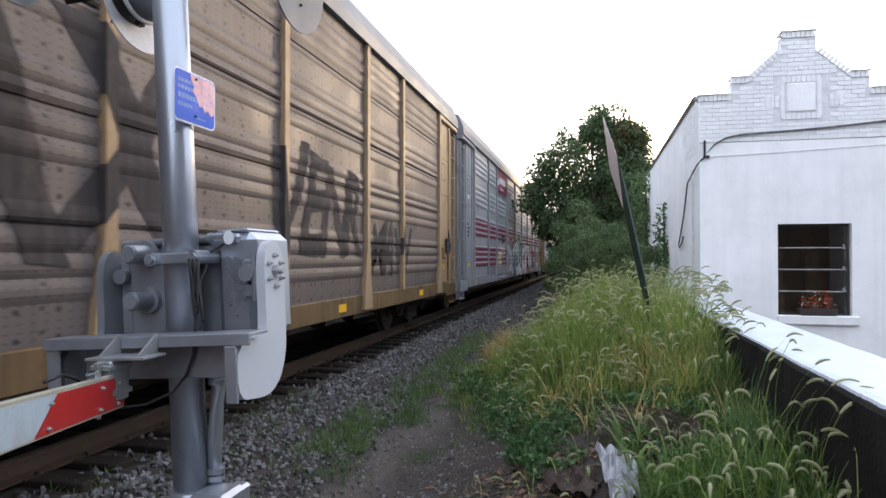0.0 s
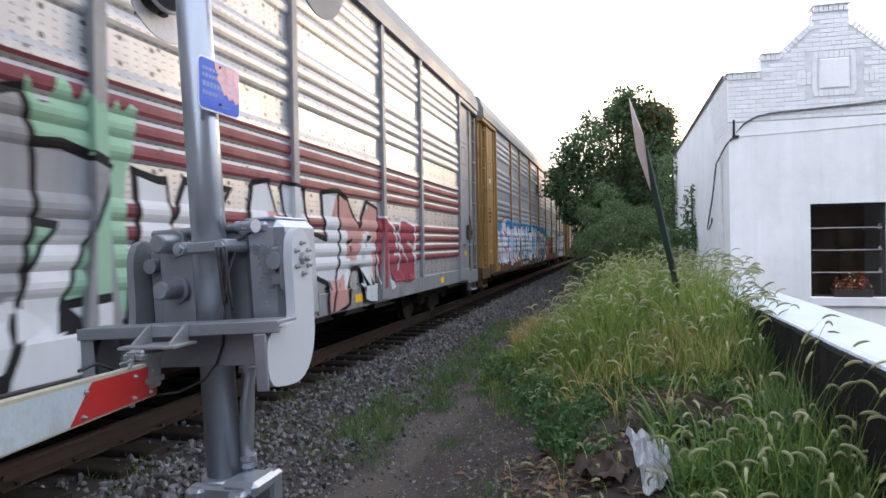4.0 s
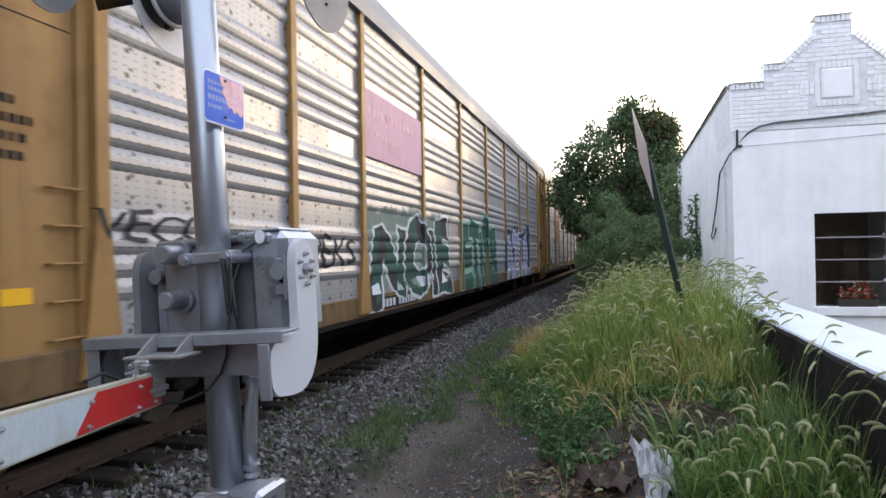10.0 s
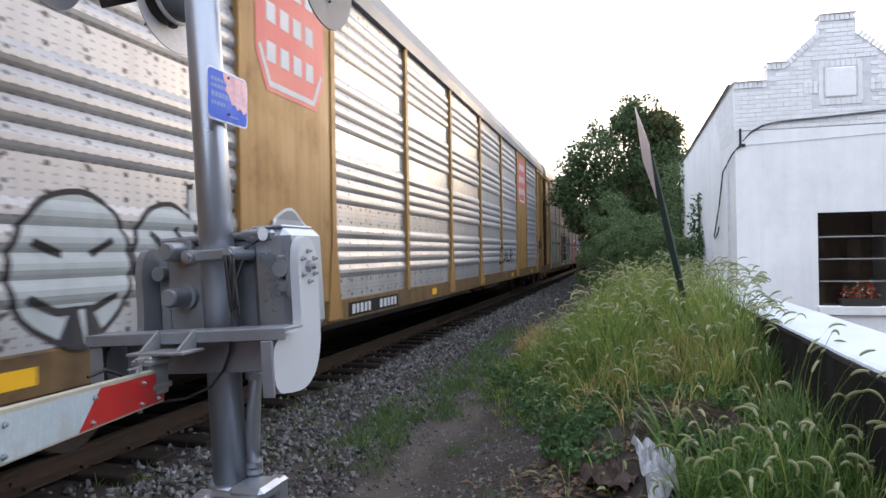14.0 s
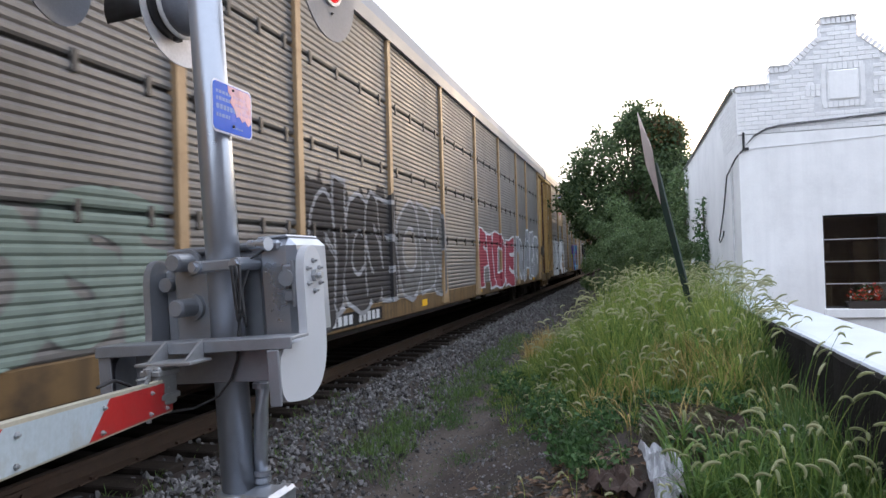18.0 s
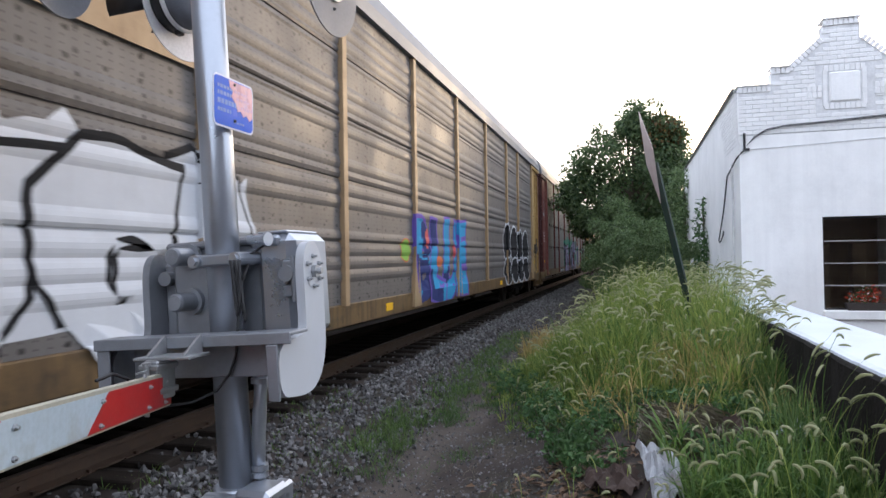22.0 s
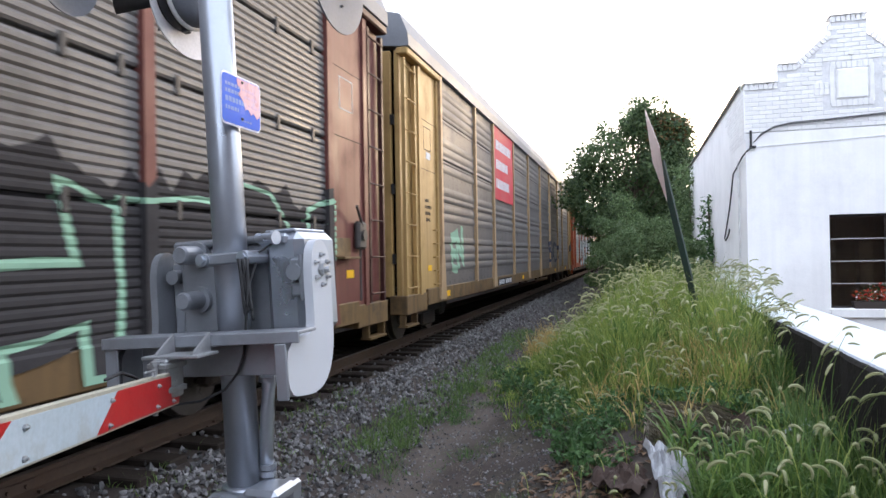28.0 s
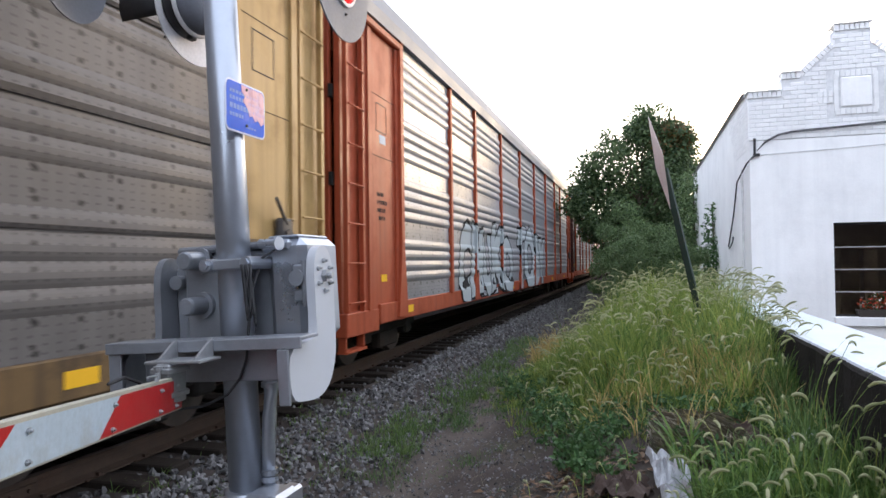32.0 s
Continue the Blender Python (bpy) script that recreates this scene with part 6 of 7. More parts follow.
    # upright brick courses along the stepped edge
    for xa, xb, zz in ((0.0, 0.48, 4.135), (2.47, BW - 0.02, 4.135), (0.48, 0.75, 4.40), (2.2, 2.46, 4.40), (1.23, 1.71, 5.075)):
        x = xa
        while x + 0.06 <= xb + 0.01:
            lay(mr, pose(x, -0.012, zz))
            x += 0.068
    for sgn, xa in ((1, 0.76), (-1, 2.19)):
        L = math.hypot(0.47, 0.43)
        ang = math.degrees(math.atan2(0.43, 0.47))
        for k in range(9):
            s = k * 0.07
            px, pz = xa + sgn * (s * 0.47 / L), 4.42 + s * 0.43 / L
            m = pose(px, -0.012, pz, 0, -ang if sgn > 0 else ang, 0)
            if sgn < 0:
                m = m @ pose(-0.06, 0, 0)
            lay(mr, m)
    # frame and plaque
    for x in (1.20, 1.735):
        for k in range(7):
            lay(mr, pose(x, -0.008, 3.84 + 0.0 + k * 0.08))
    for k in range(8):
        lay(mr, pose(1.215 + k * 0.072, -0.008, 3.79) if k else pose(1.215, -0.008, 3.79))
        lay(mr, pose(1.215 + k * 0.072, -0.008, 4.37))
    bm = bmesh.new()
    box(bm, 1.29, -0.02, 3.90, 1.71, 0.028, 4.36, bevel=0.02)
    part("plaque", bm, MAT["white_wall"], h, "plain white raised plaque")
    for xa in (0.98, 1.90):
        for k in range(3):
            lay(mr, pose(xa + k * 0.07, -0.012, 3.98))
            lay(mr, pose(xa + k * 0.07, -0.012, 4.076))
    lay(mr, pose(1.46, -0.014, 4.56))
    # caps
    for xa, xb, zz in ((-0.03, 0.47, 4.228), (2.48, BW + 0.03, 4.228), (0.47, 0.76, 4.493), (2.19, 2.48, 4.493), (1.21, 1.735, 5.168)):
        bm = bmesh.new()
        box(bm, xa, -0.035, zz, xb, 0.31, zz + 0.022, bevel=0.005)
        part("coping", bm, MAT["white_wall"], h)
    # side face bricks near the corner: laid on the long wall
    z = 3.36
    row = 0
    while z < 4.16:
        y = 0.05 + (0.1 if row % 2 else 0.0)
        stop = 1.5 + 1.1 * (z - 3.36) + rnd.uniform(-0.1, 0.1)
        while y < stop:
            lay(me, pose(-0.004, y + 0.192, z, 0, 0, -90))
            y += 0.201
        z += 0.0675
        row += 1
    bm = boxes((-0.016, 0.0, 3.36, 0.0, 0.045, 4.2))
    part("corner_strip", bm, MAT["white_wall"], h)
    # dark metal edge along the flat roof
    bm = bmesh.new()
    box(bm, -0.05, 0.33, 4.284, 0.16, 11.25, 4.30, bevel=0.004)
    part("roof_edge", bm, MAT["mortar"], h, "pale metal roof edge")
    for k in range(18):
        y = 0.4 + 0.6 * k
        part("edge_strip", boxes((-0.054, y, 4.262, -0.045, y + 0.52, 4.283)), MAT["old_concrete"], h)
    # cables and pipe on the wall
    bm = bmesh.new()
    for k in range(3):
        dz = 0.012 * k
        cable(bm, [(0.10, -0.03, 3.30), (0.22, -0.03, 3.42 + dz), (0.40, -0.03, 3.52 + dz), (0.62, -0.03, 3.56 + dz), (1.2, -0.03, 3.585 + dz), (2.0, -0.03, 3.63 + dz), (3.3, -0.06, 3.74 + dz)], 0.005)
    part("service_cable", bm, MAT["dark_cable"], h, "dark service cables across the front")
    bm = bmesh.new()
    tube(bm, (0.07, -0.03, 3.24), (0.07, -0.03, 3.50), 0.018, n=8)
    box(bm, 0.05, -0.045, 3.22, 0.14, -0.002, 3.26)
    part("insulator", bm, MAT["dark_cable"], h, "dark cable bracket")
    bm = bmesh.new()
    cable(bm, [(0.10, -0.03, 3.25), (0.03, -0.03, 3.2), (-0.035, 0.1, 3.12), (-0.035, 0.9, 3.0), (-0.035, 1.2, 2.96), (-0.035, 1.3, 2.85), (-0.035, 1.75, 2.4), (-0.035, 2.4, 1.95), (-0.035, 2.55, 1.87), (-0.035, 2.45, 1.82), (-0.035, 2.2, 1.86), (-0.035, 1.9, 1.95), (-0.035, 1.85, 2.02)], 0.013, 8)
    part("loose_cable", bm, MAT["dark_cable"], h, "dark loose cable hanging on the side wall", True)
    bm = bmesh.new()
    cable(bm, [(-0.03, 0.62, 3.1), (-0.03, 0.62, 1.6), (-0.03, 0.66, 0.95)], 0.016, 8)
    cable(bm, [(-0.02, 0.9, 3.0), (-0.02, 0.75, 2.7), (-0.02, 0.70, 2.2)], 0.01, 6)
    part("downpipe", bm, MAT["mortar"], h, "thin grey pipe down the wall")
    bm = bmesh.new()
    cable(bm, [(0.06, -0.006, 3.24), (1.0, -0.006, 3.27), (2.99, -0.006, 3.36)], 0.006)
    part("wall_crack", bm, MAT["mortar"], h, "thin grey line across the render")
    # flower box on the sill
    fb = thing("flower_box", pose(BX + 1.47, BY + 0.02, 0.72), "dark box of red and white flowers on the window sill", "flower box")
    bm = prism([(0.0, 0.0), (0.5, 0.0), (0.53, 0.11), (-0.03, 0.11)], (-0.06, 0.09), "y")
    part("box", bm, MATS_BOX, fb)
    for mat, seed, count in ((FLOWER_R, 1, 120), (FLOWER_W, 2, 35), (LEAF_DARK, 3, 90)):
        part("flowers" if seed < 3 else "leaves", leaf_cloud(count, [(0.13, 0.0, 0.20, 0.12), (0.3, 0.0, 0.26, 0.14), (0.42, 0.0, 0.17, 0.1)], 0.045, seed), mat, fb)


def leaf_cloud(count, blobs, size, seed, flat=0.35, droop=0.3, narrow=0.5):
    """Small pointed leaves strewn over round clumps (x, y, z, radius), denser to the outside."""
    rnd = np.random.RandomState(seed)
    bl = np.array(blobs, float)
    w = bl[:, 3] ** 2
    pick = rnd.choice(len(bl), count, p=w / w.sum())
    d = rnd.normal(size=(count, 3))
    d /= np.linalg.norm(d, axis=1)[:, None]
    r = bl[pick, 3] * (0.45 + 0.6 * rnd.rand(count) ** 0.6)
    c = bl[pick, :3] + d * r[:, None] * np.array([1, 1, 0.85])
    a = rnd.normal(size=(count, 3)) + d * 0.6 - np.array([0, 0, droop])
    a /= np.linalg.norm(a, axis=1)[:, None]
    n = d + rnd.normal(size=(count, 3)) * 0.5 + np.array([0, 0, flat])
    s = np.cross(a, n)
    s /= np.linalg.norm(s, axis=1)[:, None] + 1e-9
    up = np.cross(s, a)
    L = size * (0.6 + 0.8 * rnd.rand(count))[:, None]
    W = L * narrow
    V = np.stack([c, c + a * L * 0.45 + s * W * 0.5 + up * L * 0.06, c + a * L, c + a * L * 0.45 - s * W * 0.5 + up * L * 0.06], axis=1).reshape(-1, 3)
    bm = bmesh.new()
    vs = [bm.verts.new(v) for v in V.tolist()]
    for i in range(0, len(vs), 4):
        bm.faces.new(vs[i:i + 4])
    return bm


def leaf_material(name, a, b, backlit=0.35, rough=0.5):
    m = bpy.data.materials.new(name)
    m.use_nodes = True
    nt = m.node_tree
    N, L = nt.nodes, nt.links
    bsdf = N["Principled BSDF"]
    geo = N.new("ShaderNodeNewGeometry")
    mix = N.new("ShaderNodeMix")
    mix.data_type = "RGBA"
    mix.inputs[6].default_value, mix.inputs[7].default_value = (*a, 1), (*b, 1)
    L.new(geo.outputs["Random Per Island"], mix.inputs[0])
    L.new(mix.outputs[2], bsdf.inputs["Base Color"])
    bsdf.inputs["Roughness"].default_value = rough
    bsdf.inputs["Specular IOR Level"].default_value = 0.3
    tl = N.new("ShaderNodeBsdfTranslucent")
    L.new(mix.outputs[2], tl.inputs[0])
    mx = N.new("ShaderNodeMixShader")
    mx.inputs[0].default_value = backlit
    L.new(bsdf.outputs[0], mx.inputs[1])
    L.new(tl.outputs[0], mx.inputs[2])
    L.new(mx.outputs[0], N["Material Output"].inputs[0])
    return m


MATS_BOX = material("dark_plastic_box", (0.04, 0.03, 0.025), 0.6, 0, 0.2, 6, 60, 0.1)
FLOWER_R = leaf_material("red_petals", (0.45, 0.02, 0.02), (0.6, 0.10, 0.04))
FLOWER_W = leaf_material("white_petals", (0.7, 0.66, 0.62), (0.75, 0.6, 0.55))
LEAF_DARK = leaf_material("dark_green_leaf", (0.035, 0.085, 0.03), (0.10, 0.19, 0.065))
LEAF_MID = leaf_material("green_tree_leaf", (0.03, 0.06, 0.025), (0.12, 0.17, 0.07))
# reddish leaf tone that carries the low sun on the tree top
LEAF_SUNLIT = leaf_material("sunlit_reddish_leaf", (0.10, 0.05, 0.02), (0.17, 0.11, 0.035))
LEAF_SHRUB = leaf_material("pale_shrub_leaf", (0.055, 0.10, 0.04), (0.17, 0.24, 0.10))
# grass as lit: the brightness is put into a yellower colour
GRASS_LIT = leaf_material("lit_yellow_green_grass", (0.11, 0.19, 0.04), (0.40, 0.45, 0.12), 0.5)
GRASS_MID = leaf_material("green_grass", (0.06, 0.135, 0.035), (0.20, 0.30, 0.08), 0.45)
GRASS_DEEP = leaf_material("deep_green_grass", (0.035, 0.085, 0.025), (0.11, 0.20, 0.06), 0.4)
GRASS_DRY = leaf_material("dry_straw_grass", (0.36, 0.24, 0.08), (0.58, 0.46, 0.20), 0.4)
FOXTAIL = leaf_material("pale_foxtail_bristle", (0.30, 0.33, 0.16), (0.58, 0.57, 0.36), 0.5)
build_details()


# ---- grass and weeds ----
def blades(name, spots, length, width, mat, label, seed, bend=0.5, category="grass", seg=3):
    """Curved grass blades at the spots (n x 3)."""
    rnd = np.random.RandomState(seed)
    P = np.array(spots, float)
    n = len(P)
    L = length[0] + (length[1] - length[0]) * rnd.rand(n)
    W = width * (0.6 + 0.8 * rnd.rand(n))
    az = rnd.rand(n) * 2 * np.pi
    lean = bend * (0.25 + rnd.rand(n))
    d = np.stack([np.cos(az), np.sin(az), np.zeros(n)], 1)
    s = np.stack([-np.sin(az + 0.6), np.cos(az + 0.6), np.zeros(n)], 1)
    V = []
    for k in range(seg + 1):
        t = k / seg
        out = d * (L * lean * t ** 2)[:, None]
        up = np.stack([np.zeros(n), np.zeros(n), L * (t - 0.35 * lean * t ** 2.5)], 1)
        wk = (W * (1 - t) ** 0.7 if k < seg else W * 0)[:, None]
        V += [P + out + up - s * wk / 2, P + out + up + s * wk / 2] if k < seg else [P + out + up]
    nv = 2 * seg + 1
    V = np.stack(V, 1).reshape(-1, 3)
    base = (np.arange(n) * nv)[:, None]
    quads = [np.concatenate([base + 2 * k, base + 2 * k + 1, base + 2 * k + 3, base + 2 * k + 2], 1) for k in range(seg - 1)]
    tris = np.concatenate([base + 2 * seg - 2, base + 2 * seg - 1, base + 2 * seg], 1)
    F = [tuple(f) for q in quads for f in q.tolist()] + [tuple(f) for f in tris.tolist()]
    me = bpy.data.meshes.new(name)
    me.from_pydata(V.tolist(), [], F)
    me.materials.append(mat)
    return tagged(new(name, me), label, category, kind="stuff")


def spots(n, x0, x1, y0, y1, seed, keep=None, near=1.0):
    rnd = random.Random(seed)
    out = []
    tries = 0
    while len(out) < n and tries < n * 30:
        tries += 1
        y = y0 + (y1 - y0) * rnd.random() ** near
        x = rnd.uniform(x0, x1)
        if keep is None or rnd.random() < keep(x, y):
            out.append((x, y, ground_z(x, y) - 0.01))
    return out


def bank_edge(y):
    """Where the bank's growth begins, seen from the path."""
    e = -0.36 - 0.9 * (y - 5.9) if y < 6.5 else -0.9 - 0.35 * (y - 6.5)
    return min(0.3, max(-2.1, e)) + 0.22 * noise.noise((y * 0.9, 0.3, 0.0))


def growth(x, y):
    """Height of the growth, as a share of the full height."""
    e = bank_edge(y)
    v = 0.24 + 0.76 * smooth_step(e - 0.1, e + 1.5, x)
    v *= 0.62 + 0.38 * smooth_step(5.2, 7.6, y)
    return v * (0.92 + 0.55 * noise.noise((x * 1.7, y * 1.7, 5.0)) + 0.25 * noise.noise((x * 5.0, y * 5.0, 15.0)))


def tall(x, y):
    e = bank_edge(y)
    v = smooth_step(e - 0.4, e + 0.4, x) * (0.2 + 0.8 * smooth_step(5.2, 7.0, y))
    hollow = 1.0 - 0.85 * math.exp(-(((x - 1.0) / 0.42) ** 2 + ((y - 5.9) / 0.75) ** 2)) - 0.9 * math.exp(-(((x - 0.1) / 0.33) ** 2 + ((y - 5.1) / 0.8) ** 2))
    clump = noise.noise((x * 2.4, y * 2.4, 9.0)) + 0.5 * noise.noise((x * 6.0, y * 6.0, 2.0))
    return v * max(0.0, hollow) * max(0.05, min(1.0, 0.5 + 1.1 * clump))


def front(x, y):
    return max(0.02, 0.35 + 1.2 * noise.noise((x * 3.0, y * 3.0, 21.0))) * smooth_step(0.05, 0.45, x) * smooth_step(5.5, 4.9, y)


def clear_hollow(x, y):
    """Little grows where the rotten boards lie."""
    return 0.4 if 4.7 < y < 6.4 else 1.0


def dry(x, y):
    near = max(0.0, 1.0 - math.hypot((x - 0.7) / 0.5, (y - 7.1) / 1.0))
    side = max(0.0, 1.0 - math.hypot((x + 0.25) / 0.4, (y - 6.6) / 0.6)) * 0.25
    far = max(0.0, 1.0 - math.hypot((x + 1.75) / 0.35, (y - 13.5) / 1.5)) * 1.2
    return near + side + far + 0.03 * smooth_step(-0.9, 0.2, x)


def fringe(x, y):
    return max(0.0, noise.noise((x * 1.6, y * 0.8, 4.0)) + 0.42) * smooth_step(-3.0, -2.75, x) * smooth_step(-2.15, -2.42, x) * smooth_step(5.2, 7.0, y) * 1.6


def path_tufts(x, y):
    return max(0.0, noise.noise((x * 1.6, y * 1.1, 14.0)) - 0.06) * 1.6


def tufts(name, centres, per, length, width, mat, label, seed, bend=0.8, radius=0.05, scale=None, seg=4):
    """Tussocks: blades that spring from a few centres and arch outwards."""
    rnd = random.Random(seed)
    P, D, L, B = [], [], [], []
    for x, y, z in centres:
        k = scale(x, y) if scale else 1.0
        k *= rnd.uniform(0.65, 1.25)
        wind = rnd.uniform(0, 6.28)
        for _ in range(rnd.randint(per // 2, per + per // 2)):
            a = rnd.uniform(0, 6.28)
            r = radius * math.sqrt(rnd.random())
            P.append((x + r * math.cos(a), y + r * math.sin(a), z))
            D.append(a + rnd.gauss(0, 0.5) if rnd.random() < 0.7 else wind + rnd.gauss(0, 0.4))
            L.append(max(0.05, k * rnd.uniform(*length)))
            B.append(bend * (0.15 + 1.1 * rnd.random() ** 1.3))
    P, D, L, B = np.array(P), np.array(D), np.array(L), np.array(B)
    n = len(P)
    rs = np.random.RandomState(seed)
    W = width * (0.55 + 0.9 * rs.rand(n))
    d = np.stack([np.cos(D), np.sin(D), np.zeros(n)], 1)
    tw = D + rs.normal(0, 0.7, n)
    sd = np.stack([-np.sin(tw), np.cos(tw), np.zeros(n)], 1)
    V = []
    for k in range(seg + 1):
        t = k / seg
        ang = B * 1.5 * t
        c = L[:, None] * (d * (0.08 * t + np.sin(ang) * t * 0.62)[:, None] + np.stack([np.zeros(n), np.zeros(n), t * np.cos(ang * 0.85)], 1))
        wk = (W * (0.55 + 0.9 * t if t < 0.4 else 0.91 * ((1 - t) / 0.6) ** 0.8))[:, None]
        V += [P + c - sd * wk / 2, P + c + sd * wk / 2] if k < seg else [P + c]
    nv = 2 * seg + 1
    V = np.stack(V, 1).reshape(-1, 3)
    base = (np.arange(n) * nv)[:, None]
    quads = [np.concatenate([base + 2 * k, base + 2 * k + 1, base + 2 * k + 3, base + 2 * k + 2], 1) for k in range(seg - 1)]
    tris = np.concatenate([base + 2 * seg - 2, base + 2 * seg - 1, base + 2 * seg], 1)
    F = [tuple(f) for q in quads for f in q.tolist()] + [tuple(f) for f in tris.tolist()]
    me = bpy.data.meshes.new(name)
    me.from_pydata(V.tolist(), [], F)
    me.materials.append(mat)
    return tagged(new(name, me), label, "grass", kind="stuff")


# duller copy of the grass green, with shade put into its colour
GRASS_SHADE = leaf_material("shaded_green_grass", (0.05, 0.11, 0.03), (0.17, 0.25, 0.08), 0.4)
GRASS_DEAD = leaf_material("grey_dead_grass", (0.10, 0.085, 0.06), (0.26, 0.23, 0.16), 0.2)


def build_grass():
    tufts("tall_grass", spots(1500, -2.2, 1.31, 5.4, 15.5, 31, tall, 1.2), 12, (0.34, 0.72), 0.013, GRASS_LIT, "tall yellow-green foxtail grass on the bank", 41, 0.8, 0.07, growth)
    tufts("tall_grass", spots(1500, -2.3, 1.31, 4.6, 15.0, 32, tall, 1.2), 12, (0.28, 0.66), 0.012, GRASS_MID, "tall green grass on the bank", 42, 0.9, 0.07, growth)
    tufts("dark_grass", spots(1000, -2.3, 1.31, 4.6, 13.0, 63, tall, 1.1), 10, (0.18, 0.46), 0.014, GRASS_DEEP, "deep green undergrowth on the bank", 53, 1.0, 0.08, growth)
    tufts("crest_grass", spots(420, -0.9, 1.31, 7.5, 12.5, 59, tall), 7, (0.55, 0.95), 0.009, GRASS_LIT, "long pale grass on the crest of the bank", 52, 0.8, 0.06, growth)
    tufts("dry_grass", spots(330, -2.1, 1.31, 5.4, 15, 33, dry), 9, (0.3, 0.62), 0.009, GRASS_DRY, "dry straw-coloured grass around the sign post", 43, 1.1, 0.07)
    tufts("foreground_grass", spots(240, 0.3, 1.31, 2.9, 5.0, 34, front), 8, (0.16, 0.42), 0.015, GRASS_MID, "fresh green grass beside the low wall", 44, 1.0, 0.05, seg=5)
    tufts("broad_grass", spots(120, 0.12, 1.31, 2.9, 5.3, 40, front), 7, (0.24, 0.46), 0.022, GRASS_MID, "broad arching green leaves among the foxtails", 50, 1.2, 0.05, seg=6)
    tufts("wall_foot_grass", spots(300, 1.0, 1.325, 3.9, 11.0, 58, clear_hollow), 9, (0.28, 0.62), 0.010, GRASS_SHADE, "tall grass leaning on the dark low wall", 51, 0.7)
    tufts("fringe_grass", spots(620, -3.1, -2.1, 4.8, 17, 35, fringe, 1.1), 10, (0.06, 0.22), 0.008, GRASS_SHADE, "short green grass between ballast and path", 45, 1.0, 0.07)
    tufts("path_grass", spots(760, -2.6, -0.3, 3.2, 13, 36, path_tufts, 1.5), 10, (0.04, 0.13), 0.006, GRASS_DEEP, "sparse short grass tufts on the dirt path", 46, 1.0, 0.06)
    blades("straw_litter", spots(1700, -2.2, 0.9, 3.0, 9, 37, None, 1.2), (0.04, 0.14), 0.004, GRASS_DEAD, "dead straw lying on the dirt", 47, 1.9)
    tufts("track_weeds", spots(160, -3.9, -2.7, 2.3, 8, 38), 8, (0.04, 0.14), 0.007, GRASS_MID, "small weeds among the ballast by the rail", 48, 1.0)
    tufts("wall_grass", spots(260, 0.3, 1.31, 13, 24, 39), 9, (0.3, 0.6), 0.014, GRASS_MID, "tall grass along the building", 49, 0.7)


build_grass()


